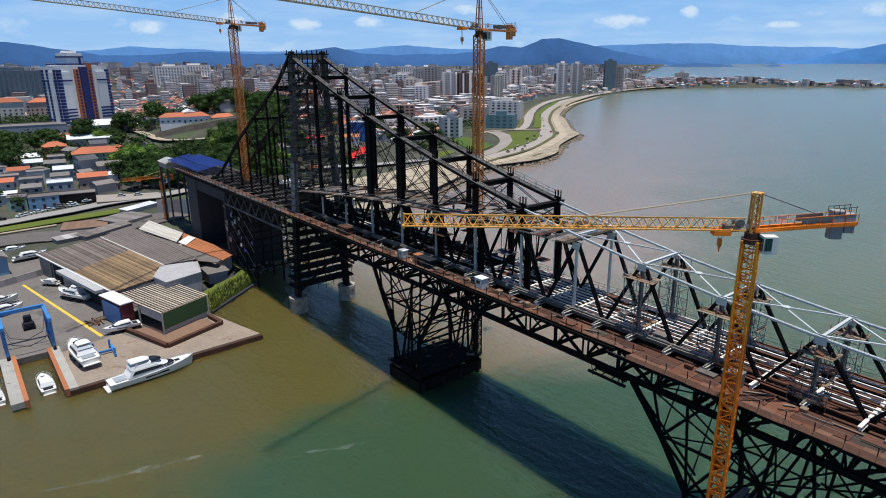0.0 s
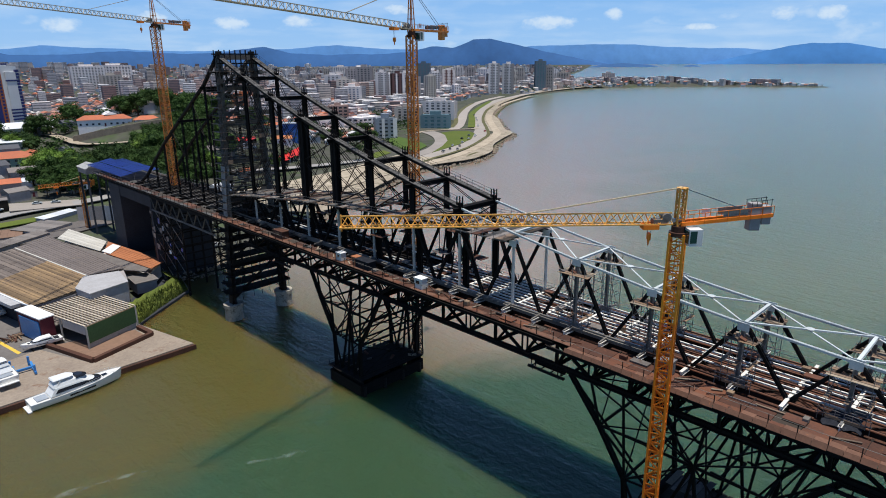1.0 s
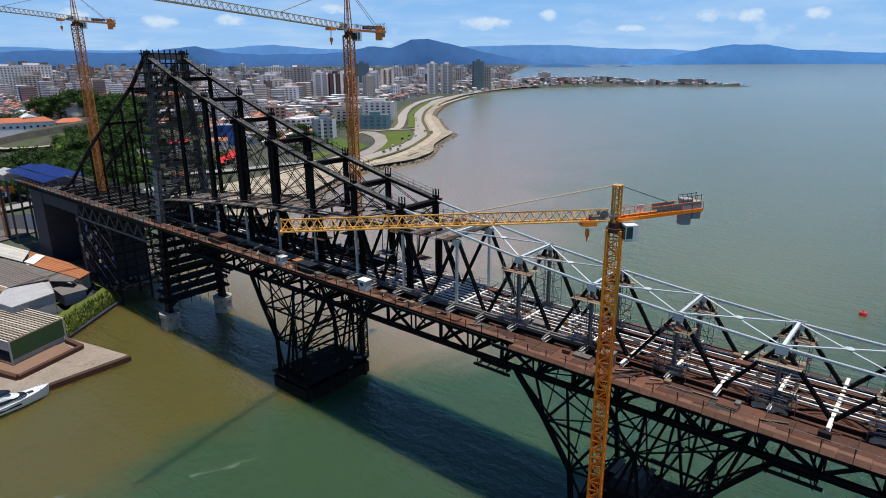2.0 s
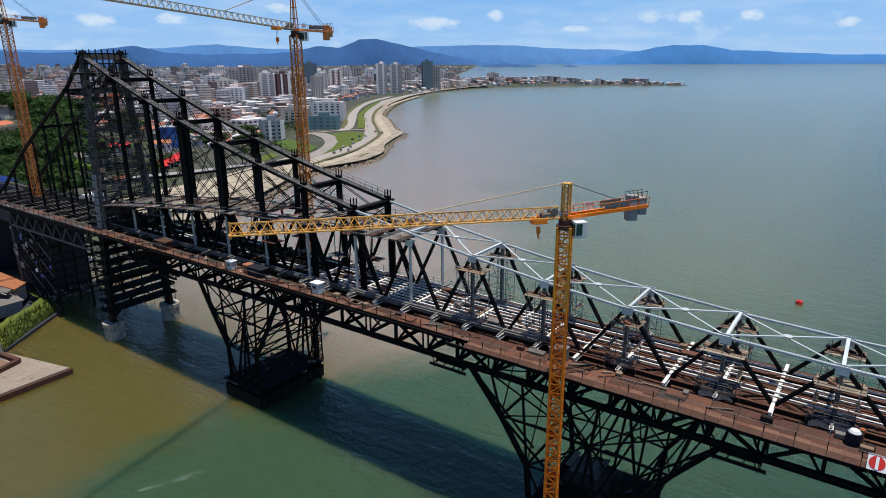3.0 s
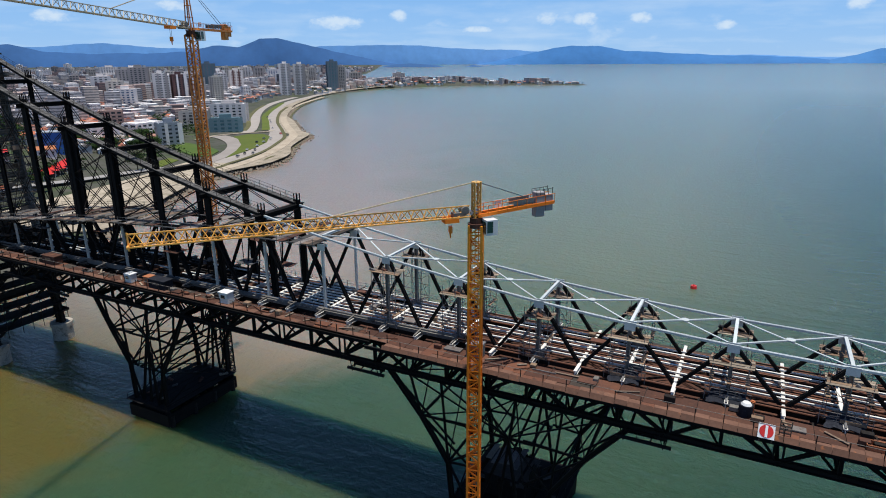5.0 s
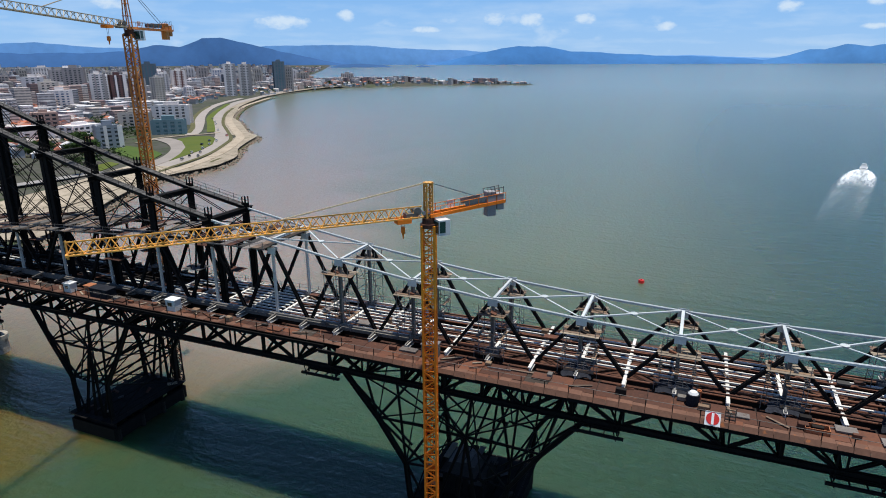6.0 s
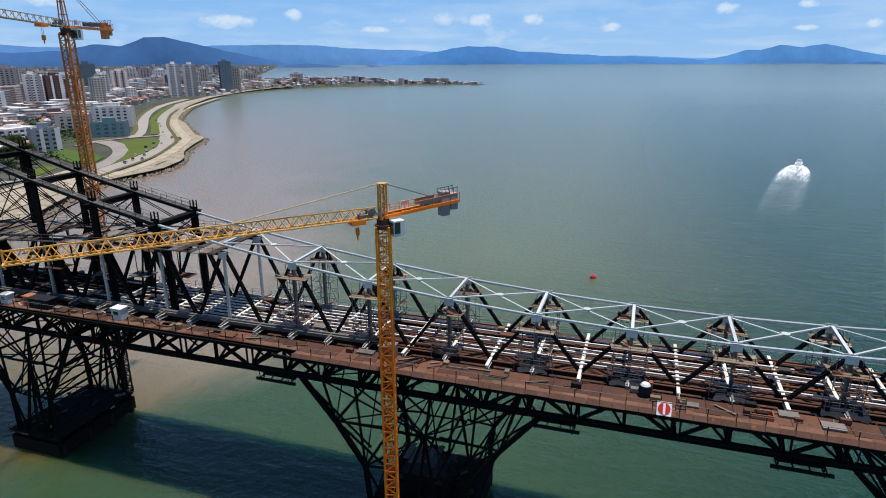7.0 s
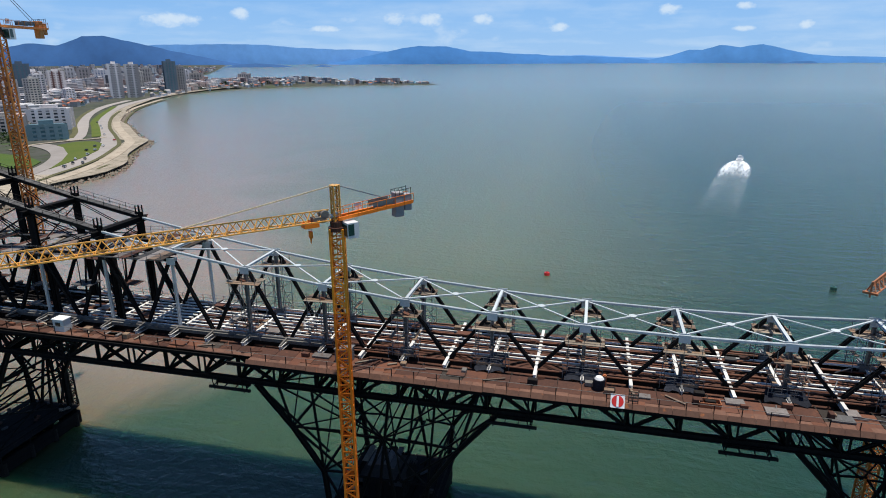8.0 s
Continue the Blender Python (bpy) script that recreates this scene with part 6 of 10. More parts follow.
    for e in (-0.25, 0.25):
        add_beam(bm, h + d * e - Vector((0, 0, 0.5)), h + d * e * 0.5 - Vector((0, 0, drop - 1.4)), 0.04, 0.04)
    part("hoist_rope", bm, M_GREY, c)
    bm = bmesh.new()
    add_beam(bm, h - Vector((0, 0, drop - 0.7)), h - Vector((0, 0, drop - 1.5)), 0.6, 0.3, up=tuple(d))
    add_tube(bm, h - Vector((0, 0, drop)), h - Vector((0, 0, drop - 0.7)), 0.05, 0.16, n=8)
    part("hook_block", bm, M_ORANGE, c)
    return c


tower_crane(-8.6, -18.5, 0.5, 51.3, 4.1, -47.5, 38.2, 10.4, 0.2, 1.55, "orange tower crane with yellow jib standing in water beside the bridge", M_ORANGE, M_YELLOW, 0.088, 39.3, 0.9, 2.6)
tower_crane(17.0, 54.7, 0.5, 75.6, 8.5, 258.0, 59.0, 13.4, 3.0, 1.65, "orange tower crane with a long pale jib behind the bridge", M_ORANGEB, M_PALEY, 0.10, shade_foot=True)
tower_crane(5.0, 161.0, 30.4, 81.5, 8.0, 240.0, 75.0, 17.0, 2.0, 2.0, "orange tower crane rising from the bridge deck near the shore", M_ORANGEB, M_PALEY, 0.08)
tower_crane(16.5, -91.3, 0.5, 44.0, 4.6, -56.0, 21.5, 11.0, 0.2, 1.75, "orange tower crane beside the farther support tower", M_ORANGEB, M_TERRA, 0.2)
# ---- scaffolds and clutter on the bridge ----
random.seed(21)


def node_scaffold(x, k, far):
    y, zt = k * P, chain_z(k * P)
    s = base("node_scaffold", (x, y, ZD), "tube scaffold with pale board platform round a truss post", "scaffolding", "node scaffolds")
    hx, hy = 1.25, random.uniform(1.6, 2.1)
    zp = zt - random.uniform(1.7, 2.1)
    for dx in (-hx, hx):
        for dy in (-hy, 0, hy):
            member(s, "standard", (x + dx, y + dy, ZD - 0.2), (x + dx, y + dy, zp + random.uniform(1.0, 1.5)), 0.07, 0.07, M_SCAFF)
        for z in np.arange(ZD + 1.2, zp, 1.9):
            member(s, "ledger", (x + dx, y - hy, z), (x + dx, y + hy, z), 0.06, 0.06, M_SCAFF)
        member(s, "scaffold_brace", (x + dx, y - hy, ZD), (x + dx, y + hy, zp), 0.05, 0.05, M_SCAFF)
    for z in np.arange(ZD + 1.2, zp, 1.9):
        for dy in (-hy, hy):
            member(s, "transom", (x - hx, y + dy, z), (x + hx, y + dy, z), 0.06, 0.06, M_SCAFF)
    for i in range(5):
        dx = -hx - 0.3 + (i + 0.5) * (2 * hx + 0.6) / 5
        e = random.uniform(0.3, 0.6)
        member(s, "platform_board", (x + dx, y - hy - e, zp + random.uniform(0, 0.04)), (x + dx, y + hy + e * random.uniform(0.6, 1.2), zp + random.uniform(0, 0.04)), 0.5, 0.07, random.choice((M_PLYPALE, M_PLYPALE, M_PLYWOOD, M_PLANK)))
    for i in range(random.randint(3, 6)):
        px, py = x + random.uniform(-1, 1), y + random.uniform(-1.6, 1.6)
        member(s, "stored_piece", (px, py, zp + 0.06), (px + random.uniform(-0.3, 0.3), py + random.uniform(0.3, 0.9), zp + 0.3), random.uniform(0.3, 0.6), 0.3, random.choice((M_DARK, M_RUST, M_GREY)))
    if k % 2 or not far:
        zl = ZD + random.uniform(1.6, 3.2)
        for i in range(3):
            member(s, "platform_board", (x - hx - 0.6, y - hy + i * hy, zl), (x + hx, y - hy + i * hy, zl), 0.5, 0.07, random.choice((M_PLYWOOD, M_PLANK)))
    if not far and k < -1:
        for z in (ZD + 0.5, ZD + 1.1):
            member(s, "guard_rail", (x - hx - 0.35, y - hy - 0.6, z), (x - hx - 0.35, y + hy + 0.6, z), 0.07, 0.07, M_SCAFF)
        for i in range(4):
            yy = y - hy - 0.5 + i * (2 * hy + 1) / 3
            member(s, "rail_post", (x - hx - 0.35, yy, ZD - 0.5), (x - hx - 0.35, yy, ZD + 1.2), 0.07, 0.07, M_SCAFF)
        member(s, "toe_board", (x - hx - 0.4, y - hy * random.uniform(0.2, 1), ZD + 0.25), (x - hx - 0.4, y + hy * random.uniform(0.2, 1), ZD + 0.25), 0.05, 0.35, random.choice((M_GREY, M_PLYWOOD, M_RUST)))


def node_tarp(k):
    """Crumpled dark sheeting hung over the foot of a truss post and down on to the work platform."""
    rnd = random.Random(500 - k)
    y, half = k * P, rnd.uniform(1.5, 2.3)
    bm = bmesh.new()
    rows = []
    for i in range(9):
        u = -1 + i / 4
        row = []
        for j in range(7):
            v = j / 6
            fold = 0.14 * math.sin(7 * u + 3 * v + k) + rnd.uniform(-0.1, 0.1)
            row.append(bm.verts.new((-0.45 - 2.0 * v ** 1.3 + fold, y + half * u * (1 + 0.25 * v) + rnd.uniform(-0.12, 0.12), ZD + 0.75 - 1.05 * v - 0.35 * u * u * (1 - v) + fold * 0.7)))
        rows.append(row)
    for a, b in zip(rows, rows[1:]):
        for j in range(6):
            bm.faces.new((a[j], a[j + 1], b[j + 1], b[j]))
    ob = thing("tarpaulin", bm, M_NET, "crumpled blue-black sheeting over a truss foot", "tarpaulin", "tarpaulins")
    mod = ob.modifiers.new("thickness", "SOLIDIFY")
    mod.thickness = 0.03


for k in (-3, -4, -5, -6, -7, -8):
    node_tarp(k)
for k in range(KEND + 1, 1):
    node_scaffold(XN, k, False)
    node_scaffold(XF, k, True)


def cabin(x, y, w, l, h, material, label, name="site_cabin"):
    c = base(name, (x, y, ZP), label, "cabin")
    bm = bmesh.new()
    add_box(bm, (x - w / 2, y - l / 2, ZP), (x + w / 2, y + l / 2, ZP + h))
    bmesh.ops.bevel(bm, geom=bm.edges[:], offset=0.05, segments=1, affect="EDGES")
    part("body", bm, material, c)
    bm = bmesh.new()
    add_box(bm, (x - w / 2 - 0.1, y - l / 2 - 0.1, ZP + h), (x + w / 2 + 0.1, y + l / 2 + 0.1, ZP + h + 0.12))
    part("roof", bm, M_SIGNW if material in (M_SILVER, M_SIGNW) else material, c)
    bm = bmesh.new()
    add_box(bm, (x - w / 2 - 0.03, y - l * 0.2, ZP + h * 0.45), (x - w / 2 + 0.02, y + l * 0.25, ZP + h * 0.8))
    part("window", bm, M_BOATGL, c)


cabin(-4.0, 30.2, 1.5, 2.0, 1.9, M_SILVER, "white steel site cabin on the work platform")
cabin(-4.2, 54.4, 1.4, 1.7, 1.6, M_SILVER, "small white steel site cabin on the work platform")
cabin(-3.9, 46.6, 2.0, 4.2, 1.6, M_NET, "dark tarpaulin covered stack on the work platform", "covered_stack")
cabin(-3.9, 49.6, 1.4, 1.5, 1.7, M_TERRA, "rusty orange steel box beside the covered stack", "steel_box")
cabin(-3.6, -16.4, 1.7, 2.2, 1.9, M_GREY, "grey site cabin beside the crane mast")
cabin(-3.7, 79.0, 1.8, 4.0, 1.7, M_RUSTD, "rusty red steel container on the work platform", "container")

tank = base("water_tank", (-3.6, -50.6, ZP), "dark round tank with a white lid", "tank")
bm = bmesh.new()
add_tube(bm, (-3.6, -50.6, ZP), (-3.6, -50.6, ZP + 1.45), 0.72, 0.78, n=20)
part("body", bm, M_NET, tank)
bm = bmesh.new()
add_tube(bm, (-3.6, -50.6, ZP + 1.45), (-3.6, -50.6, ZP + 1.7), 0.6, 0.42, n=20)
part("lid", bm, M_SIGNW, tank, "white domed lid")
bm = bmesh.new()
add_box(bm, (-2.9, -51.5, ZP), (-2.4, -51.0, ZP + 1.6))
bmesh.ops.bevel(bm, geom=bm.edges[:], offset=0.12, segments=2, affect="EDGES")
thing("plastic_crate", bm, M_ORANGEW, "bright orange plastic crate beside the tank", "crate")

sign = base("navigation_sign", (-7.05, -52.8, 29.0), "white square navigation sign with red disc and white bar", "sign")
bm = bmesh.new()
add_box(bm, (-7.42, -53.63, 29.4), (-7.36, -51.97, 31.02))
part("board", bm, M_SIGNW, sign)
bm = bmesh.new()
add_tube(bm, (-7.46, -52.8, 30.2), (-7.42, -52.8, 30.2), 0.7, n=36)
part("disc", bm, M_RED, sign, "red disc")
bm = bmesh.new()
add_box(bm, (-7.5, -52.93, 29.56), (-7.465, -52.67, 30.84))
part("bar", bm, M_SIGNW, sign, "white upright bar")
for y in (-53.4, -52.2):
    member(sign, "sign_post", (-7.3, y, 29.0), (-7.3, y, 31.0), 0.1, 0.1, M_DARK)
sign.matrix_basis = pose(-7.25, -52.8, 29.0, 0, 24, 0)
rack = base("board_rack", (-4.0, -54.4, ZP), "small orange timber rack on the platform edge", "rack")
for i in range(4):
    member(rack, "board", (-6.2, -55.2 + i * 0.03, ZP + 0.3 + i * 0.42), (-6.2, -54.1, ZP + 0.3 + i * 0.42), 0.1, 0.16, M_PLYWOOD)
for y in (-55.2, -54.1):
    member(rack, "upright", (-6.2, y, ZP), (-6.2, y, ZP + 1.9), 0.1, 0.1, M_PLYWOOD)

# loose planks, pipes, sheets and crates lying on the platform and deck
for i in range(170):
    y = random.uniform(-110, 105)
    x = random.choice((random.uniform(-4.6, -2.9), random.uniform(-4.6, -2.9), random.uniform(0.5, 9)))
    z = ZP + 0.05 if x < 0 else ZD + 0.36
    kind = random.random()
    if kind < 0.45:
        a, l = random.uniform(0, 3.1), random.uniform(1.2, 3.6)
        nm, ma, lb = random.choice((("plank", M_PLANK, "loose weathered plank"), ("plank", M_PLYPALE, "loose pale plank"), ("steel_pipe", M_RUST, "loose rusty steel pipe"), ("steel_bar", M_GREY, "loose grey steel bar")))
        dx = max(-0.9, min(0.9, math.cos(a) * l / 2))
        bm = bmesh.new()
        add_beam(bm, (x - dx, y - math.sin(a) * l / 2, z + 0.08), (x + dx, y + math.sin(a) * l / 2, z + 0.08), 0.28 if nm == "plank" else 0.12, 0.08 if nm == "plank" else 0.12)
        thing(nm, bm, ma, lb + " lying on the bridge deck", nm.replace("_", " "), "loose pieces")
    elif kind < 0.75:
        w, l, h = random.uniform(0.4, 0.9), random.uniform(0.5, 1.3), random.uniform(0.25, 0.8)
        bm = bmesh.new()
        add_box(bm, (x - w / 2, y - l / 2, z), (x + w / 2, y + l / 2, z + h))
        bmesh.ops.bevel(bm, geom=bm.edges[:], offset=0.05, segments=1, affect="EDGES")
        ma = random.choice((M_DARK, M_RUST, M_DULL, M_RUSTD, M_PLYWOOD, M_DARK))
        thing("crate", bm, ma, "small site crate standing on the bridge deck", "crate", "site crates")
    else:
        w, l = random.uniform(0.9, 1.6), random.uniform(1.2, 2.6)
        bm = bmesh.new()
        add_box(bm, (x - w / 2, y - l / 2, z), (x + w / 2, y + l / 2, z + 0.2))
        thing("steel_sheet", bm, random.choice((M_RUST, M_RUSTD, M_GREYP, M_GREYP2)), "flat sheet of steel or board lying on the bridge deck", "sheet", "loose sheets")

# ---- side span: abutment, trestles, covers ----
abut = base("abutment", (4.5, 190, 0), "massive dark concrete abutment under the bridge deck", "abutment")
for y0, y1 in ((156.8, 158.2), (186, 197)):
    bm = bmesh.new()
    add_box(bm, (-5.2, y0, -1), (14.2, y1, 28.2))
    part("wall", bm, M_ABUT, abut)
bm = bmesh.new()
add_box(bm, (-5.0, 158.2, 24.6), (14.0, 186, 28.2))
part("roof_slab", bm, M_ABUT, abut)
bm = bmesh.new()
add_box(bm, (9, 158.2, -1), (14, 186, 24.6))
part("rear_wall", bm, M_ABUT, abut)
trestle = base("trestle", (4.5, 140, 0), "dark scaffold trestle under the side span", "trestle")
random.seed(5)
for y in (136, 144, 152, 160):
    for x in (-4.5, 4.5, 13.5):
        member(trestle, "trestle_post", (x, y, -1 if y < 150 else 1), (x, y, 28.5), 0.5, 0.5, M_DARK, "laced")
    for z in (6, 11, 16, 21, 26):
        member(trestle, "trestle_beam", (-5, y, z), (14, y, z), 0.3, 0.4, M_DARK, "I")
        if y < 160:
            for x in (-4.5, 13.5):
                member(trestle, "trestle_beam", (x, y, z), (x, y + 8, z), 0.3, 0.3, M_DARK, "I")
                member(trestle, "trestle_brace", (x, y, z - 5), (x, y + 8, z), 0.16, 0.16, M_SCAFF)
                member(trestle, "trestle_brace", (x, y, z), (x, y + 8, z - 5), 0.16, 0.16, M_DARK)
            for j in range(3):
                if z > 12 and random.random() < 0.6:
                    xx = random.uniform(-4, 12)
                    member(trestle, "trestle_floor", (xx, y, z + 0.3), (xx + random.uniform(-1, 1), y + random.uniform(4, 8), z + 0.3), 1.4, 0.1, random.choice((M_DARKP, M_GREYP, M_GREYP2)))
# the side span's own truss below the deck, and loose sheets on the trestle
for x in (-5.2, 14.0):
    ys = [111 + i * 5.7 for i in range(9)]
    for y0, y1 in zip(ys, ys[1:]):
        member(trestle, "truss_chord", (x, y0, 24.2), (x, y1, 24.2), 0.4, 0.45, M_GREY, "I")
        member(trestle, "truss_chord", (x, y0, 28.4), (x, y1, 28.4), 0.4, 0.5, M_DARK, "I")
        member(trestle, "truss_web", (x, y0, 28.2), (x, (y0 + y1) / 2, 24.4), 0.25, 0.28, M_DULL, "I")
        member(trestle, "truss_web", (x, (y0 + y1) / 2, 24.4), (x, y1, 28.2), 0.25, 0.28, M_DULL, "I")
for i in range(16):
    y, z = random.uniform(132, 157), random.uniform(8, 24)
    member(trestle, "loose_sheet", (-5.6, y, z), (-5.6, y + random.uniform(0.8, 2.2), z + random.uniform(-0.5, 0.5)), 0.06, random.uniform(0.6, 1.8), random.choice((M_BLUEGREY, M_SCAFF, M_GREYP2, M_BLUET, M_SIGNW)))
for k in range(KT, 18):
    member(bridge, "side_span_slab", (4.5, k * P, 29.0), (4.5, min((k + 1) * P, 228), 29.0), 17.5, 0.5, M_GREYP)
cover = base("blue_cover", (3, 205, 30), "blue corrugated sheet cover over the side span deck", "cover")
for i in range(10):
    for j in range(3):
        y = 186 + i * 3.9
        bm = bmesh.new()
        x0, x1 = -4 + j * 4.6, 0.5 + j * 4.6
        za, zb = 31.2 + 0.9 * j * (1 if j < 2 else 0.4), 31.9 + 0.9 * j * (1 if j < 2 else 0.2)
        vs = [bm.verts.new(c) for c in ((x0, y, za), (x1, y, zb), (x1, y + 3.7, zb), (x0, y + 3.7, za))]
        bm.faces.new(vs)
        bmesh.ops.solidify(bm, geom=bm.faces[:], thickness=0.08)
        part("cover_sheet", bm, M_BLUET, cover)
for y in (186, 198, 210, 222):
    for x in (-4, 0.5, 5, 9.6):
        member(cover, "cover_post", (x, y, 29.2), (x, y, 31.2), 0.12, 0.12, M_GREY)
tent = base("white_tent", (-1, 226, 29), "white canvas shelter at the end of the side span", "tent")
bm = bmesh.new()
for x0, x1, z0, z1 in ((-5.0, -1, 29.6, 31.0), (-1, 3.0, 31.0, 29.6)):
    vs = [bm.verts.new(c) for c in ((x0, 224, z0), (x1, 224, z1), (x1, 236, z1), (x0, 236, z0))]
    bm.faces.new(vs)
bmesh.ops.solidify(bm, geom=bm.faces[:], thickness=0.06)
part("canvas", bm, M_SIGNW, tent)
bm = bmesh.new()
add_box(bm, (-4.6, 224.5, 27.4), (2.6, 235.5, 29.6))
part("body", bm, M_GREYW, tent)
for x in (-4.2, 2.2):
    for y in (225, 235):
        member(tent, "column", (x, y, gz(x, y) - 0.5), (x, y, 27.6), 0.6, 0.6, M_ABUT)

# ---- boatyard ----
def slab(name, outline, z0, z1, material, label, category, kind=""):
    bm = bmesh.new()
    add_prism(bm, outline, z0, z1)
    return thing(name, bm, material, label, category, kind=kind)


slab("quay", [(-64.4, 97.0), (-20.0, 98.2), (-25.4, 121), (-24.5, 160), (-8, 160), (-2, 236), (-120, 236), (-120, 121.5), (-64.4, 121.5)], -3, 1.5, M_QUAY, "pale concrete quay and yard of the boatyard", "quay", "structure")
slab("quay_apron", [(-62.2, 97.0), (-20.0, 98.2), (-24.6, 117.2), (-41.5, 104.4), (-48.5, 122), (-62.2, 119)], 1.0, 1.508, M_APRON, "pale concrete apron along the quay front", "quay", "structure")
slab("quay_edge", [(-64.4, 96.4), (-19.6, 97.6), (-20.0, 98.2), (-64.4, 97.0)], -2, 1.2, M_KERB, "dark rust-brown timber fender along the quay wall", "fender", "structure")
for x0, x1, xe in ((-74.6, -71.8, -71.8), (-64.4, -62.2, -64.4)):
    j = base("jetty", ((x0 + x1) / 2, 108, 0), "narrow concrete jetty with a rusty orange steel edge", "jetty", "boat lift jetties")
    bm = bmesh.new()
    add_box(bm, (x0, 96.5, 0.4), (x1, 123, 1.75))
    part("deck", bm, M_CONC, j)
    bm = bmesh.new()
    add_box(bm, (xe - 0.45, 96.3, 0.2), (xe + 0.45, 123, 1.95))
    part("edge_girder", bm, M_TERRA, j, "rusty orange steel girder")
    for y in (98, 104, 110, 116, 122):
        member(j, "pile", ((x0 + x1) / 2, y, -3), ((x0 + x1) / 2, y, 0.5), 0.8, 0.8, M_DARK, "tube")
bm = bmesh.new()
add_prism(bm, [(-64.1, 183.3), (-63.3, 183.3), (-52.1, 123.3), (-52.9, 122.8)], 1.5, 1.512)
thing("yellow_line", bm, M_LINE, "worn yellow guide line painted on the yard", "marking", kind="structure")


def boat(x, y, z, length, beam, heading, fly, label, stand=False):
    """A motor yacht: lofted hull, deck, cabin with dark windows, flybridge. heading: degrees of the bow from +x."""
    b = base("motor_boat", (x, y, z), label, "boat", "boats")
    L, B = length, beam
    H = 0.11 * L + 0.35
    sec = []
    for i in range(15):
        q = i / 14
        full = 0.88 + 0.12 * math.sin(min(q / 0.4, 1) * math.pi / 2) if q < 0.45 else (1 - ((q - 0.45) / 0.55) ** 2.3) ** 0.75
        sec.append((-0.5 + q, max(full, 0.02), 0.90 + 0.34 * q ** 2.2))
    bm = bmesh.new()
    rings = []
    for s, w, h in sec:
        hb = B / 2 * w
        sl = 0.03 * L * max(0, s) * 2
        rings.append([bm.verts.new(c) for c in ((s * L, -hb, H * h), (s * L - sl * 0.3, -hb * 0.97, H * h * 0.72), (s * L - sl * 0.8, -hb * 0.84, H * 0.34), (s * L - sl * 1.6, 0, H * 0.02 + 0.3 * H * max(0, s) ** 2), (s * L - sl * 0.8, hb * 0.84, H * 0.34), (s * L - sl * 0.3, hb * 0.97, H * h * 0.72), (s * L, hb, H * h))])
    for a, c in zip(rings, rings[1:]):
        for i in range(6):
            bm.faces.new((a[i], a[i + 1], c[i + 1], c[i]))
    bm.faces.new(rings[0])
    me_h = finish(bm, "hull", M_HULL)
    hull = put(new("hull", me_h), None, Matrix.Identity(4))
    hull.parent = b
    me_h.polygons.foreach_set("use_smooth", [True] * len(me_h.polygons))
    def local(name, bm, material, lab=""):
        ob = new(name, finish(bm, name, material))
        ob.parent = b
        return tagged(ob, lab)
    bm = bmesh.new()
    top = [[bm.verts.new((s * L, -B / 2 * w * 0.94, H * h - 0.12)), bm.verts.new((s * L, B / 2 * w * 0.94, H * h - 0.12))] for s, w, h in sec]
    for a, c in zip(top, top[1:]):
        bm.faces.new((a[0], a[1], c[1], c[0]))
    local("deck", bm, M_DECK, "pale deck")
    def house(name, s0, s1, w, z0, z1, rake, material, lab=""):
        """A deck house with a rounded, raked front."""
        bm = bmesh.new()
        def ring(f, z):
            k = 1 - 0.15 * f
            x0, x1 = s0 * L + rake * 0.3 * f, s1 * L - rake * f
            pts = [(x0, -w * k)]
            for i in range(7):
                a = -math.pi / 2 + math.pi * i / 6
                pts.append((x1 - w * 0.75 + math.cos(a) * w * 0.75, math.sin(a) * w * k * 0.94))
            pts.append((x0, w * k))
            return [bm.verts.new((*p, z)) for p in pts]
        a, c, top_ = ring(0, z0), ring(0.85, z0 + (z1 - z0) * 0.88), ring(1.05, z1)
        for p, q in ((a, c), (c, top_)):
            for i in range(9):
                bm.faces.new((p[i], p[(i + 1) % 9], q[(i + 1) % 9], q[i]))
        bm.faces.new(top_)
        return local(name, bm, material, lab)
    for e in (-1, 1):
        bm = bmesh.new()
        add_beam(bm, (-0.12 * L, e * B * 0.489, H * 0.66), (0.16 * L, e * B * 0.462, H * 0.72), 0.06, 0.02 * L)
        local("hull_window", bm, M_BOATGL)
    zc = H * 0.95
    house("cabin", -0.30, 0.30, B * 0.40, zc, zc + 0.062 * L + 0.38, 0.20 * L, M_HULL)
    house("window_band", -0.25, 0.262, B * 0.405, zc + 0.018 * L + 0.12, zc + 0.054 * L + 0.26, 0.145 * L, M_BOATGL, "dark tinted windows")
    # the shade in the cockpit is painted as a darker slab
    bm = bmesh.new()
    add_box(bm, (-0.43 * L, -B * 0.28, H * 0.92 - 0.1), (-0.31 * L, B * 0.28, H * 0.92 + 0.04))
    local("cockpit_sole", bm, M_BLUEGREY if fly else M_NET, "open cockpit floor, its shade put into a darker colour")
    bm = bmesh.new()
    add_box(bm, (-0.535 * L, -B * 0.38, H * 0.2), (-0.49 * L, B * 0.38, H * 0.32))
    bmesh.ops.bevel(bm, geom=bm.edges[:], offset=0.04, segments=1, affect="EDGES")
    local("swim_platform", bm, M_DECK)
    bm = bmesh.new()
    add_box(bm, (0.27 * L, -B * 0.12, H * 1.02), (0.33 * L, B * 0.12, H * 1.02 + 0.14))
    local("deck_hatch", bm, M_BOATGL)
    if fly:
        zf = zc + 0.062 * L + 0.38
        house("flybridge", -0.26, 0.10, B * 0.33, zf, zf + 0.036 * L + 0.1, 0.05 * L, M_HULL)
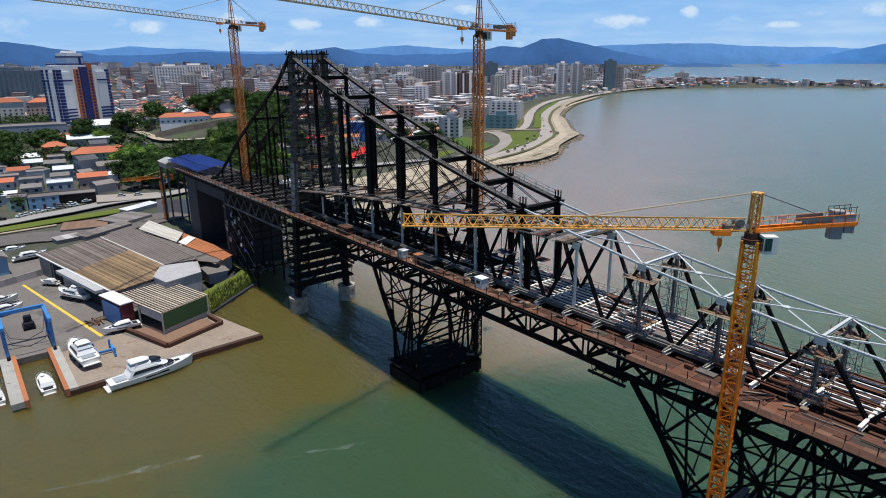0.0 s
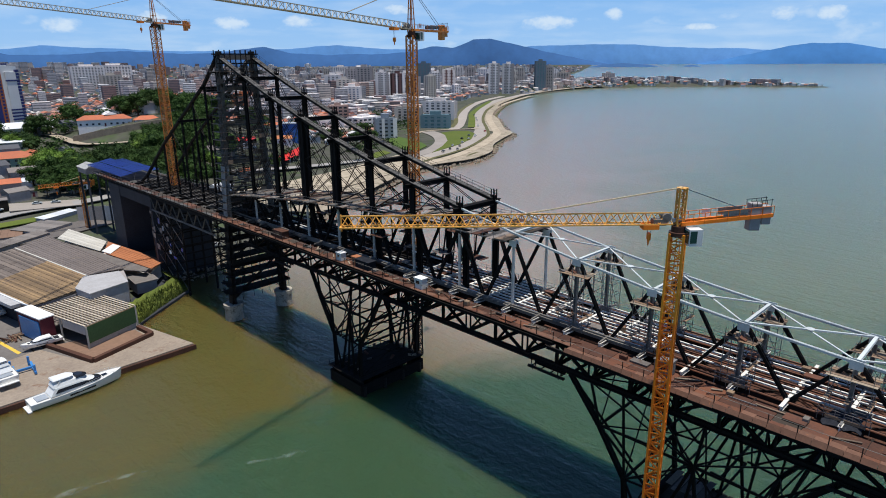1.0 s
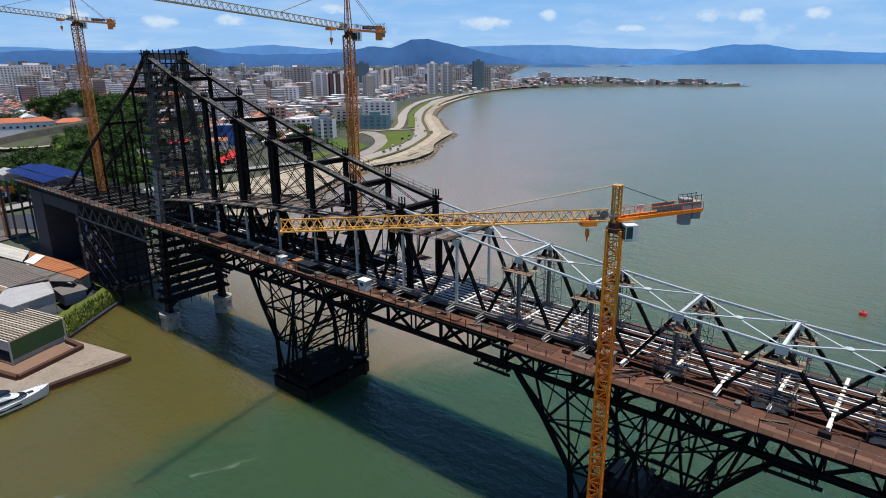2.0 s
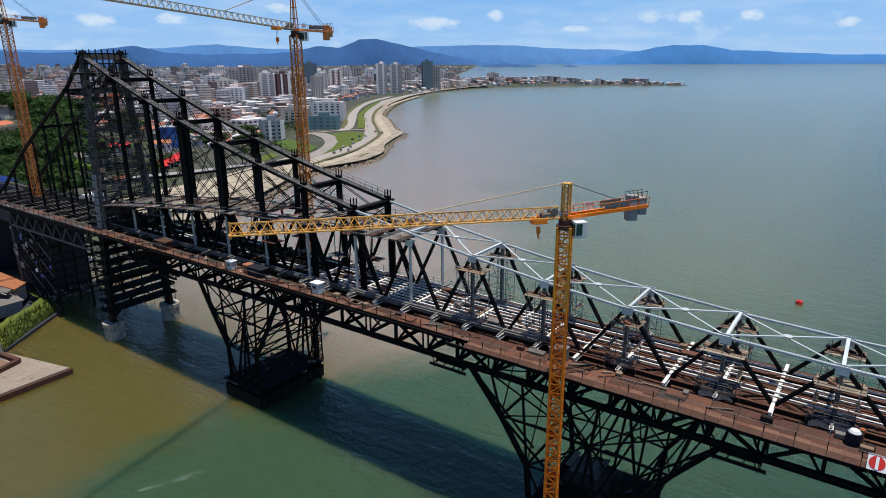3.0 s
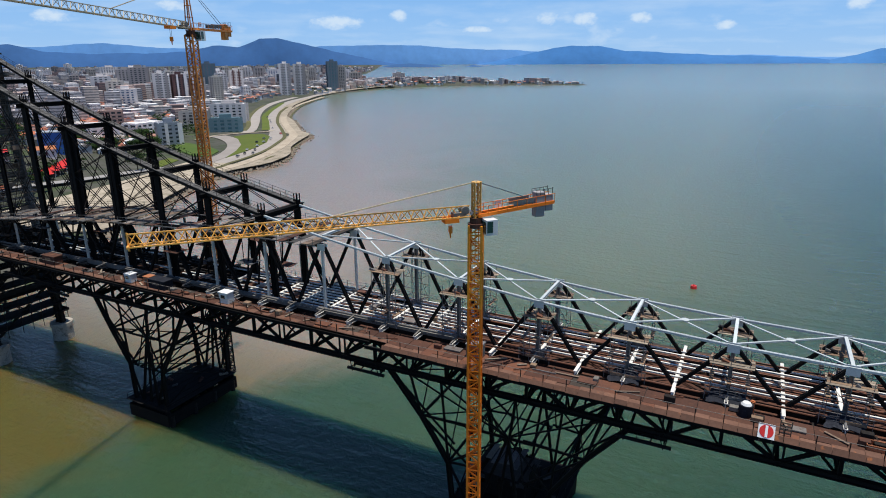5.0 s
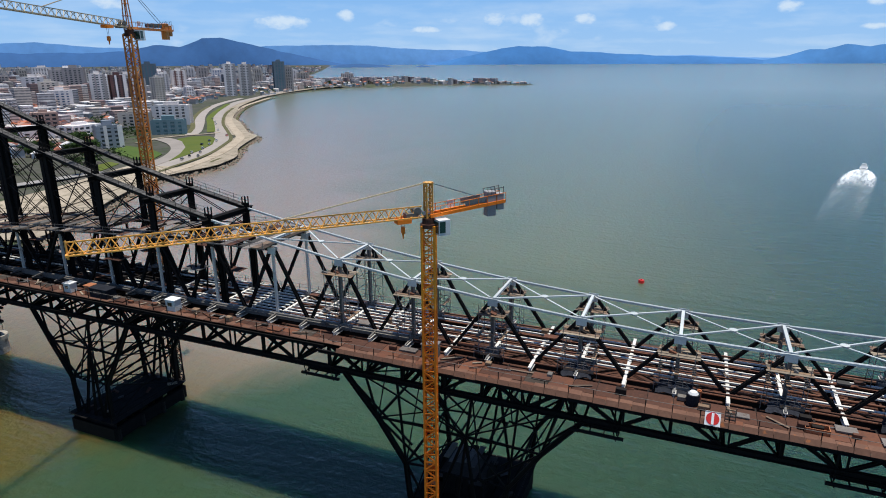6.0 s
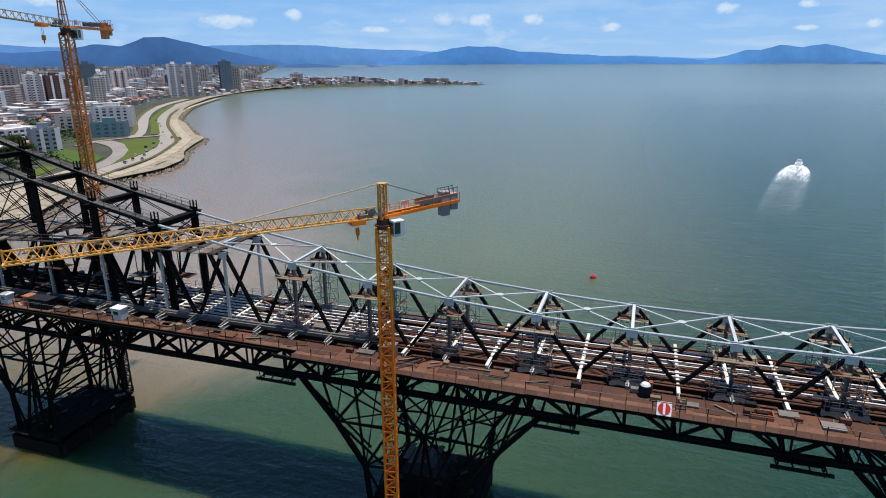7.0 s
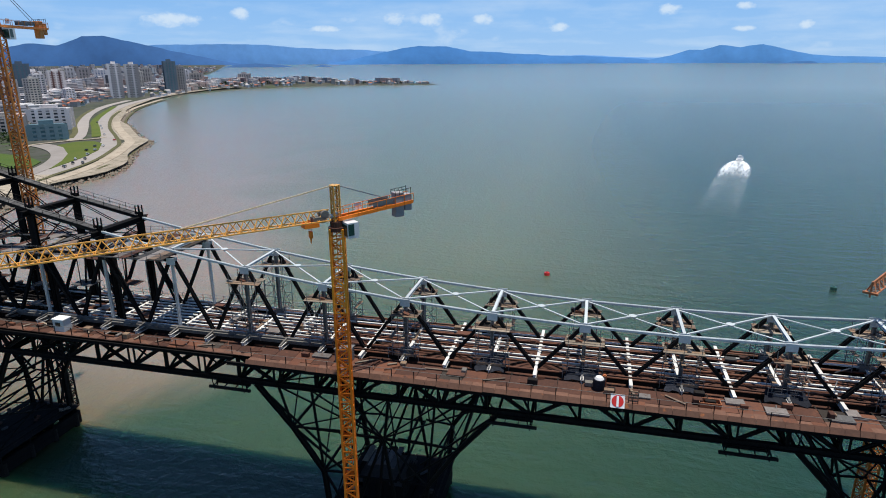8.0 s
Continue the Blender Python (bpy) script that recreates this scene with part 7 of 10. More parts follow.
        house("fly_screen", -0.02, 0.115, B * 0.30, zf + 0.036 * L, zf + 0.055 * L + 0.1, 0.05 * L, M_BOATGL)
        bm = bmesh.new()
        for e in (-1, 1):
            add_beam(bm, (-0.22 * L, e * B * 0.3, zf), (-0.16 * L, e * B * 0.26, zf + 0.085 * L), 0.12, 0.3)
        add_beam(bm, (-0.16 * L, -B * 0.28, zf + 0.085 * L), (-0.16 * L, B * 0.28, zf + 0.085 * L), 0.5, 0.1)
        local("radar_arch", bm, M_HULL)
        house("hardtop", -0.25, -0.02, B * 0.30, zf + 0.082 * L, zf + 0.094 * L, 0.03 * L, M_HULL)
    bm = bmesh.new()
    for e in (-1, 1):
        pts = [(0.05, 0.47), (0.25, 0.42), (0.38, 0.27), (0.48, 0.06)]
        for (s0, w0), (s1, w1) in zip(pts, pts[1:]):
            add_beam(bm, (s0 * L, e * w0 * B, H * 1.05 + 0.5), (s1 * L, e * w1 * B, H * 1.12 + 0.55), 0.04, 0.04)
            add_beam(bm, (s1 * L, e * w1 * B, H), (s1 * L, e * w1 * B, H * 1.12 + 0.55), 0.04, 0.04)
    local("bow_rail", bm, M_SILVER)
    if stand:
        for s in (-0.3, 0.0, 0.25):
            bm = bmesh.new()
            add_box(bm, (s * L - 0.15, -B * 0.4, -stand), (s * L + 0.15, B * 0.4, -stand + 0.2))
            for e in (-1, 1):
                add_beam(bm, (s * L, e * B * 0.4, -stand), (s * L, e * B * 0.34, H * 0.3), 0.15, 0.15)
            local("cradle_frame", bm, M_DARK, "dark steel boat cradle")
    b.matrix_basis = pose(x, y, z, 0, 0, heading)
    return b


boat(-47.4, 95.0, -0.5, 19.0, 4.8, 4, True, "large white motor yacht moored along the quay")
boat(-58.8, 111.5, 2.3, 14.5, 4.9, 96, True, "white flybridge motor boat on a cradle ashore", 0.8)
boat(-67.5, 105.5, -0.4, 9.5, 3.3, 92, False, "white open motor boat floating in the lift dock")
boat(-77.0, 106.5, -0.4, 9.5, 3.3, 95, False, "white motor boat moored beside the jetty")
boat(-47.6, 123.0, 2.0, 9.0, 3.0, 182, False, "white sport boat on a cradle beside the shed", 0.5)
boat(-53.2, 158.0, 2.3, 12.5, 4.0, 118, True, "white motor yacht on a cradle by the shed doors", 0.8)
boat(-57.0, 177.0, 2.0, 6.5, 2.4, 130, False, "small white boat with dark cover by the shed", 0.5)
boat(-70.5, 157.0, 2.0, 10.0, 3.2, 20, False, "white motor boat stored ashore", 0.5)
boat(-71.5, 166.0, 2.0, 11.0, 3.4, 15, False, "white motor boat stored ashore under a grey cover", 0.5)
boat(-58.0, 214.0, 2.0, 11.0, 3.2, 10, False, "grey-white boat stored behind the shed", 0.5)
boat(-62.0, 228.0, 2.0, 8.0, 2.8, 5, False, "white boat stored beside the road", 0.5)

lift = base("travel_lift", (-67.8, 126, 1.5), "blue steel travelling boat lift over the dock", "boat lift")
for x in (-72.8, -63.2):
    for y in (121.5, 131.0):
        member(lift, "leg", (x, y, 2.4), (x, y, 9.6), 0.7, 0.8, M_BLUES)
        bm = bmesh.new()
        add_tube(bm, (x - 0.3, y, 2.2), (x + 0.3, y, 2.2), 0.7, n=18)
        part("wheel", bm, M_TYRE, lift)
    member(lift, "side_beam", (x, 120.5, 9.8), (x, 132.0, 9.8), 0.8, 0.9, M_BLUES)
    member(lift, "bottom_beam", (x, 121.5, 3.0), (x, 131.0, 3.0), 0.5, 0.6, M_BLUES)
member(lift, "top_beam", (-72.8, 131.6, 10.2), (-63.2, 131.6, 10.2), 0.8, 0.9, M_BLUES)
for y in (123.5, 128.5):
    bm = bmesh.new()
    pts = [(-72.6, 9.4), (-71.5, 4.5), (-68, 3.2), (-64.5, 4.5), (-63.4, 9.4)]
    for (a, za), (c, zc) in zip(pts, pts[1:]):
        add_beam(bm, (a, y, za), (c, y, zc), 0.35, 0.06)
    part("sling", bm, M_DARK, lift)
cr = base("boat_cradle", (-54, 111, 1.5), "blue steel cradle frame standing empty on the quay", "cradle")
for x in (-56, -52.4):
    member(cr, "side_rail", (x, 107.5, 2.0), (x + 0.4, 114.5, 2.0), 0.5, 0.6, M_BLUES)
    for y in (108, 114):
        member(cr, "upright", (x, y, 1.6), (x, y, 3.8), 0.45, 0.45, M_BLUES)
member(cr, "cross_rail", (-56, 111, 2.2), (-52.2, 111, 2.2), 0.5, 0.5, M_BLUES)
tractor = base("tractor", (-66.5, 141, 1.5), "small dark yard tractor on the concrete", "tractor")
bm = bmesh.new()
add_box(bm, (-67.6, 139.6, 2.2), (-65.4, 143.0, 3.4))
add_box(bm, (-67.4, 141, 3.4), (-65.6, 142.8, 5.0))
bmesh.ops.bevel(bm, geom=bm.edges[:], offset=0.15, segments=2, affect="EDGES")
part("body", bm, M_NET, tractor)
for x in (-67.7, -65.3):
    for y in (140.2, 142.4):
        bm = bmesh.new()
        add_tube(bm, (x - 0.2, y, 2.2), (x + 0.2, y, 2.2), 0.7, n=16)
        part("wheel", bm, M_TYRE, tractor)


def sheet(bm, c, n, rib=0.06):
    """A sloping corrugated sheet over four corners (x, y, z)."""
    a, b, d, e = [Vector(p) for p in c]
    for i in range(n):
        s0, s1 = i / n, (i + 1) / n
        lift_ = Vector((0, 0, rib if i % 2 else 0))
        q = [a.lerp(e, s0), b.lerp(d, s0), b.lerp(d, s1), a.lerp(e, s1)]
        v = [bm.verts.new(p + lift_) for p in q] + [bm.verts.new(p + lift_ - Vector((0, 0, 0.18))) for p in q]
        for f in ((0, 1, 2, 3), (4, 7, 6, 5), (0, 4, 5, 1), (1, 5, 6, 2), (2, 6, 7, 3), (3, 7, 4, 0)):
            bm.faces.new([v[k] for k in f])


def sheet_roof(c, n, material, parent, rib=0.08):
    """A roof of n single sheets over four corners."""
    a, b, d, e = [Vector(p) for p in c]
    for i in range(n):
        bm = bmesh.new()
        s0, s1 = i / n + 0.001, (i + 1) / n - 0.001
        q = [a.lerp(e, s0), b.lerp(d, s0), b.lerp(d, s1), a.lerp(e, s1)]
        up_ = Vector((0, 0, (rib if i % 2 else 0) + random.uniform(-0.02, 0.02)))
        v = [bm.verts.new(p + up_) for p in q] + [bm.verts.new(p + up_ - Vector((0, 0, 0.18))) for p in q]
        for f in ((0, 1, 2, 3), (4, 7, 6, 5), (0, 4, 5, 1), (1, 5, 6, 2), (2, 6, 7, 3), (3, 7, 4, 0)):
            bm.faces.new([v[k] for k in f])
        part("roof_sheet", bm, material, parent)


shed = base("boat_shed", (-38, 170, 1.5), "long low boat shed with weathered grey and tan sheet roof", "shed")
A, B, R0, R1, S0, S1 = (-57.5, 194, 8.0), (-46, 137, 8.0), (-37, 199, 9.3), (-29, 150, 9.3), (-24, 213, 8.4), (-17.5, 152, 8.4)
AM, RM = (-51.6, 165, 8.0), (-33.2, 174, 9.3)
Q1 = (-27.5, 141, 9.3)
for nm, c, m in (("roof_rear", (A, AM, RM, R0), M_SHEDG), ("roof_front", (AM, B, Q1, RM), M_SHEDT), ("roof_side", (R0, R1, S1, S0), M_ROOFD)):
    sheet_roof(c, 24, m, shed)
bm = bmesh.new()
add_beam(bm, (R0[0], R0[1], 9.42), (Q1[0], Q1[1], 9.42), 0.5, 0.12)
part("ridge_cap", bm, M_PALE, shed)
bm = bmesh.new()
add_prism(bm, [(-57.2, 193.8), (-45.8, 137.4), (-20, 142), (-17.8, 152), (-24.3, 212.5), (-37, 199)], 1.5, 7.75)
part("wall", bm, M_GREYW, shed)
# one roller door, and two dark panels that paint the shade of open doorways
for i, (f0, f1, h) in enumerate(((0.04, 0.20, 6.0), (0.24, 0.34, 6.2), (0.62, 0.84, 6.3))):
    bm = bmesh.new()
    a, b = Vector(A).lerp(Vector(B), f0), Vector(A).lerp(Vector(B), f1)
    nrm = Vector((-0.98, -0.2, 0)) * 0.06
    add_beam(bm, Vector((a.x, a.y, 1.5 + h / 2)) + nrm, Vector((b.x, b.y, 1.5 + h / 2)) + nrm, 0.3, h)
    part("shed_door", bm, M_DOORSHADE if i else M_GREY, shed, "dark panel painting the shade in an open doorway" if i else "grey roller door")
bm = bmesh.new()
a, b = Vector(A).lerp(Vector(B), 0.42), Vector(A).lerp(Vector(B), 0.92)
add_beam(bm, Vector((a.x - 1.2, a.y, 7.6)), Vector((b.x - 1.2, b.y, 7.6)), 3.2, 0.9)
part("canopy", bm, M_PALEGREY, shed, "pale grey canopy over the doors")
bm = bmesh.new()
add_beam(bm, Vector(A) + Vector((-0.25, 0, 0.1)), Vector(B) + Vector((-0.25, 0, 0.1)), 0.4, 0.35)
part("gutter", bm, M_SIGNW, shed)

block = base("workshop_block", (-27, 138, 1.5), "pale grey rendered workshop block beside the shed", "building")
bm = bmesh.new()
add_prism(bm, [(-34.5, 139), (-33, 131.5), (-22.5, 134.5), (-21, 146), (-30, 148)], 1.5, 9.4)
part("wall", bm, M_PALEGREY, block)
bm = bmesh.new()
add_prism(bm, [(-34.7, 139), (-33.2, 131.2), (-22.2, 134.3), (-20.8, 146.2), (-30, 148.3)], 9.4, 9.65)
part("roof", bm, M_PALEGREY, block)
annex = base("annex", (-36, 124, 1.5), "open annex with slatted roof and dark green sheet wall", "annex")
c0, c1, c2, c3 = Vector((-45.5, 135.5, 7.6)), Vector((-39.7, 112.9, 7.6)), Vector((-26.2, 118.6, 7.6)), Vector((-31, 138, 7.6))
for i in range(15):
    s = i / 14
    member(annex, "rafter", c0.lerp(c1, s), c3.lerp(c2, s), 0.2, 0.22, M_TANROOF)
for i in range(17):
    s = i / 16
    member(annex, "slat", c0.lerp(c3, s) + Vector((0, 0, 0.2)), c1.lerp(c2, s) + Vector((0, 0, 0.2)), 0.34, 0.12, M_SLAT)
bm = bmesh.new()
add_prism(bm, [(-45, 135), (-39.3, 113.5), (-26.8, 118.9), (-31.3, 137)], 5.6, 5.75)
part("loft_floor", bm, M_ROOFD, annex)
bm = bmesh.new()
add_beam(bm, c1 - Vector((0, 0, 2.3)), c2 - Vector((0, 0, 2.3)), 0.2, 4.4)
part("green_wall", bm, M_GREENS, annex, "dark green corrugated wall")
bm = bmesh.new()
add_beam(bm, Vector((-39.5, 113.4, 2.3)), Vector((-26.6, 118.9, 2.3)), 0.3, 1.7)
part("plinth", bm, M_CONC, annex)
bm = bmesh.new()
add_beam(bm, c1.lerp(c0, 0.02) - Vector((0, 0, 1.2)), c1.lerp(c0, 0.45) - Vector((0, 0, 1.2)), 0.2, 2.2)
part("side_sheet", bm, M_BEIGE, annex)
for p in (c0, c1, c2, c3, c0.lerp(c1, 0.5)):
    member(annex, "column", (p.x, p.y, 1.5), (p.x, p.y, 7.6), 0.4, 0.4, M_CONC)
office = base("office_box", (-46, 130, 1.5), "maroon and blue sheet office with white roof", "building")
bm = bmesh.new()
add_prism(bm, [(-49.5, 136), (-46.8, 124.5), (-43.6, 125.5), (-46, 137)], 1.5, 8.2)
part("wall", bm, M_MAROON, office)
bm = bmesh.new()
add_prism(bm, [(-49.8, 136.3), (-47, 124.2), (-43.3, 125.2), (-45.8, 137.3)], 8.2, 8.45)
part("roof", bm, M_SIGNW, office)
bm = bmesh.new()
add_beam(bm, (-49.3, 134.5, 4.6), (-47.1, 125.2, 4.6), 0.3, 5.4)
part("blue_panel", bm, M_BLUES, office, "blue painted front panel")
stack = base("timber_stack", (-52, 134, 1.5), "heap of brown timbers beside the office", "timber")
for i in range(14):
    x, y, a = -51.5 + random.uniform(-2, 2), 133.5 + random.uniform(-2, 2), random.uniform(0, 3)
    z = 1.65 + 0.25 * (i // 5)
    member(stack, "timber", (x - math.cos(a) * 1.6, y - math.sin(a) * 1.6, z), (x + math.cos(a) * 1.6, y + math.sin(a) * 1.6, z + 0.1), 0.35, 0.28, random.choice((M_KERB, M_PLYWOOD, M_PLANK)))
fence = base("yard_wall", (-70, 184, 1.5), "low grey block wall along the edge of the yard", "wall")
for i in range(10):
    a, b = Vector((-86 + i * 3.0, 177.5 + i * 1.35, 2.6)), Vector((-83.05 + i * 3.0, 178.83 + i * 1.35, 2.6))
    member(fence, "wall_panel", a, b, 0.25, 2.2, M_GREYW)
pit = base("timber_kerb", (-34, 110, 1.5), "low reddish timber kerb round the annex yard", "kerb")
for p, q in (((-47.2, 124), (-41.2, 104.8)), ((-41.2, 104.8), (-25.6, 110.6)), ((-25.6, 110.6), (-26.5, 117.5))):
    member(pit, "kerb_beam", (*p, 2.0), (*q, 2.0), 1.1, 1.0, M_KERB)
bm = bmesh.new()
add_prism(bm, [(-45.5, 122), (-40.6, 106.4), (-27, 111.4), (-27.6, 117)], 1.5, 1.7)
part("yard_floor", bm, M_DIRT, pit, "trodden earth floor")
side = base("lean_to", (-14, 170, 1.5), "lean-to with rusty orange sheet roof and pale panels", "shed")
sheet_roof(((-16.4, 175.0, 8.3), (-11.4, 146.6, 8.0), (-2.9, 158.1, 6.0), (-9.3, 194.0, 6.9)), 14, M_TERRA, side, 0.05)
sheet_roof(((-22.9, 204.3, 8.9), (-16.9, 177.0, 8.5), (-9.7, 194.2, 7.0), (-14.7, 222.5, 7.4)), 8, M_PALE, side, 0.05)
bm = bmesh.new()
add_prism(bm, [(-23.8, 203), (-19.2, 153.5), (-13.6, 145.6), (-11.8, 147.5), (-16.8, 176.5), (-22.4, 203.5)], 7.7, 7.95)
part("flat_roof", bm, M_GREYP2, side, "worn flat strip of roof")
bm = bmesh.new()
sheet(bm, ((-16.6, 176.4, 8.55), (-15.5, 171.2, 8.5), (-8.6, 182.6, 7.35), (-9.7, 187.4, 7.4)), 1)
part("skylight", bm, M_SIGNW, side)
bm = bmesh.new()
add_prism(bm, [(-22.5, 203), (-18.5, 154), (-12.2, 147.5), (-3.8, 158.5), (-9.6, 193), (-14.8, 221)], 1.5, 5.7)
part("wall", bm, M_BEIGE, side)
shack = base("shack", (-15, 147, 1.5), "small grey sheet roofed shack on the bank", "shack")
bm = bmesh.new()
add_box(bm, (-17.5, 143, 2), (-11.5, 149, 5.4))
part("wall", bm, M_GREYW, shack)
bm = bmesh.new()
sheet(bm, ((-18, 149.5, 6.2), (-18, 142.5, 5.6), (-11, 142.5, 5.6), (-11, 149.5, 6.2)), 1)
part("roof", bm, M_ROOFG, shack)
bm = bmesh.new()
add_prism(bm, [(-25.0, 122.2), (-3.0, 139.4), (-1.6, 148), (-6, 158), (-20, 150), (-24.6, 140)], -2, 0.7)
thing("bank_wall", bm, M_ABUT, "dark retaining wall at the foot of the grassy bank", "wall", kind="structure")
bm = bmesh.new()
foot_ = [Vector((-24.8, 122.6, 0.6)), Vector((-17, 129.6, 0.6)), Vector((-10, 135.2, 0.6)), Vector((-3.4, 139.9, 0.6)), Vector((-2.0, 148, 0.8))]
back_ = [Vector((-24.4, 131, 4.0)), Vector((-18.4, 135.2, 4.2)), Vector((-12, 139.2, 4.2)), Vector((-6.6, 143.6, 4.2)), Vector((-6.5, 156, 4.4))]
rows_ = []
for j in range(9):
    f_ = j / 8
    row_ = []
    for i in range(4):
        for k_ in range(6):
            g_ = k_ / 6
            p = foot_[i].lerp(foot_[i + 1], g_).lerp(back_[i].lerp(back_[i + 1], g_), f_)
            p.z = 0.6 + (p.z - 0.6) * min(1, f_ * 1.9) + random.uniform(-0.15, 0.35)
            row_.append(bm.verts.new(p))
    rows_.append(row_)
for a, b in zip(rows_, rows_[1:]):
    for i in range(len(a) - 1):
        bm.faces.new((a[i], a[i + 1], b[i + 1], b[i]))
thing("grass_bank", bm, M_GRASSY, "bright yellow-green grass bank by the water", "grass", kind="structure")
bm = bmesh.new()
for i in range(2600):
    g_, f_ = random.random() * 3.999, random.random() ** 1.4 * 0.75
    k_ = int(g_)
    p = foot_[k_].lerp(foot_[k_ + 1], g_ - k_).lerp(back_[k_].lerp(back_[k_ + 1], g_ - k_), f_)
    p.z = 0.6 + (p.z - 0.6) * min(1, f_ * 1.9)
    a_, h_ = random.uniform(0, 6.28), random.uniform(0.5, 1.3)
    u = Vector((math.cos(a_), math.sin(a_), 0)) * 0.16
    bm.faces.new([bm.verts.new(p - u), bm.verts.new(p + u), bm.verts.new(p + Vector((random.uniform(-0.4, 0.4), random.uniform(-0.4, 0.4), h_)))])
thing("tall_grass", bm, M_GRASSY, "tall yellow-green grass tufts on the bank", "grass", kind="stuff")

# thin lines of foam drifting on the water
for i, pts in enumerate((((-74, 64), (-66, 61), (-59.7, 59.3), (-52, 57.4), (-45, 54.8)), ((-34, 45.4), (-28, 42.4), (-23, 40.5)), ((60, -68), (63, -74), (65, -81)), ((66, -72), (72, -76), (79, -80)), ((120, -71), (128, -74), (136, -73)), ((188, -103), (193, -105), (198, -106)), ((155, -97), (159, -96), (163, -97)), ((134, -96), (138, -93), (142, -91)), ((144, -66), (147, -69), (149, -72)))):
    bm = bmesh.new()
    line = smooth_line(pts, 0.8)
    rows_ = []
    for j, p in enumerate(line):
        q = line[min(j + 1, len(line) - 1)] - line[max(j - 1, 0)]
        s = Vector((q.y, -q.x, 0)).normalized() * (0.5 + 0.3 * math.sin(j * 0.7 + i)) * math.sin(math.pi * (j + 0.5) / len(line)) * 1.1
        rows_.append([bm.verts.new((*(p + s).xy, 0.05)), bm.verts.new((*(p - s).xy, 0.05))])
    for a, b in zip(rows_, rows_[1:]):
        bm.faces.new((a[0], a[1], b[1], b[0]))
    thing("foam_line", bm, M_FOAMTHIN, "thin broken line of pale foam on the water", "foam", kind="stuff")

# rubble, a beached boat and debris on the shore below the bridge
bm = bmesh.new()
for i in range(420):
    x, y = random.uniform(-6, 34), random.uniform(146, 166)
    if y < 147 + abs(x - 9) * 0.25:
        continue
    r = random.uniform(0.35, 1.1)
    c = Vector((x, y, random.uniform(-0.2, 0.9) + 0.06 * (y - 150)))
    vs = [bm.verts.new(c + Vector((random.uniform(0.6, 1) * r * a, random.uniform(0.6, 1) * r * b, random.uniform(0.5, 0.9) * r * d))) for a, b, d in ((1, 0, 0), (0, 1, 0), (-1, 0, 0), (0, -1, 0), (0, 0, 1), (0, 0, -1))]
    for f in ((0, 1, 4), (1, 2, 4), (2, 3, 4), (3, 0, 4), (1, 0, 5), (2, 1, 5), (3, 2, 5), (0, 3, 5)):
        bm.faces.new([vs[k] for k in f])
thing("shore_rocks", bm, M_ROCK, "brown rocks and rubble on the shore below the bridge", "rocks", kind="stuff")
boat(19, 174, gz(19, 174) + 0.2, 8.0, 2.8, 160, False, "small white boat laid up on the shore below the bridge")

site_fence = base("site_fence", (4, 262, 2), "tall grey-white sheet fence behind the side span", "fence")
for i in range(9):
    x0, x1 = -3.5 + i * 1.4, -2.15 + i * 1.4
    member(site_fence, "fence_panel", (x0, 252.5 - i * 1.0, 6.2), (x1, 251.55 - i * 1.0, 6.2), 0.12, random.uniform(6.6, 8.2), random.choice((M_BLUEGREY, M_GREYW, M_SIGNW, M_BLUEGREY)))

crate = base("crate", (-4.6, -63.5, ZP), "rusty orange open crate on the work platform", "crate")
for dx, dy, w, l in ((-0.6, 0, 0.08, 2.4), (0.6, 0, 0.08, 2.4), (0, -1.2, 1.28, 0.08), (0, 1.2, 1.28, 0.08)):
    bm = bmesh.new()
    add_box(bm, (-4.6 + dx - w / 2, -63.5 + dy - l / 2, ZP), (-4.6 + dx + w / 2, -63.5 + dy + l / 2, ZP + 0.62))
    part("side_panel", bm, M_TERRA, crate)
bm = bmesh.new()
add_box(bm, (-5.2, -64.7, ZP - 0.02), (-4.0, -62.3, ZP + 0.06))
part("bottom", bm, M_RUST, crate)

# ---- buoys, boat under way ----
for x, y, m, lb in ((124.2, -35.1, M_RED, "red mooring buoy floating on the bay"), (130.2, -123.6, M_BUOYG, "dark green mooring buoy floating on the bay")):
    bm = bmesh.new()
    add_tube(bm, (x, y, -0.4), (x, y, 0.9), 1.05, 0.9, n=18)
    add_tube(bm, (x, y, 0.9), (x, y, 1.3), 0.35, 0.15, n=10)
    thing("buoy", bm, m, lb, "buoy", "buoys")
boat(402, -148.5, -0.2, 13.5, 4.6, -15, True, "white motor cruiser running across the bay with a wake")
bx, by = 394.0, -146.4
wm = bmesh.new()
steps = 58
rows_ = []
for i in range(steps + 1):
    x = -8 + i * 4.2
    w = 0.8 + 9.6 * (1 - math.exp(-0.062 * (x + 8)))
    rows_.append([wm.verts.new((x, w * e, 0.10 + 0.22 * math.exp(-max(x, 0) / 25) * (1 - abs(e)))) for e in (-1, -0.5, 0, 0.5, 1)])
for a, b in zip(rows_, rows_[1:]):
    for k in range(4):
        wm.faces.new((a[k], a[k + 1], b[k + 1], b[k]))
wk = thing("wake", wm, M_WAKE, "white foaming wake behind the motor cruiser", "foam", kind="stuff")
wk.matrix_basis = pose(bx + 3, by - 0.6, 0, 0, 0, 166.0)
tower_crane(-4.0, 237.0, 2.0, 22.0, 3.0, 275.0, 15.0, 5.0, 0.0, 1.3, "small orange site crane beside the side span", M_ORANGEB, M_ORANGEB, 0.6)
# ---- coast details ----
random.seed(31)
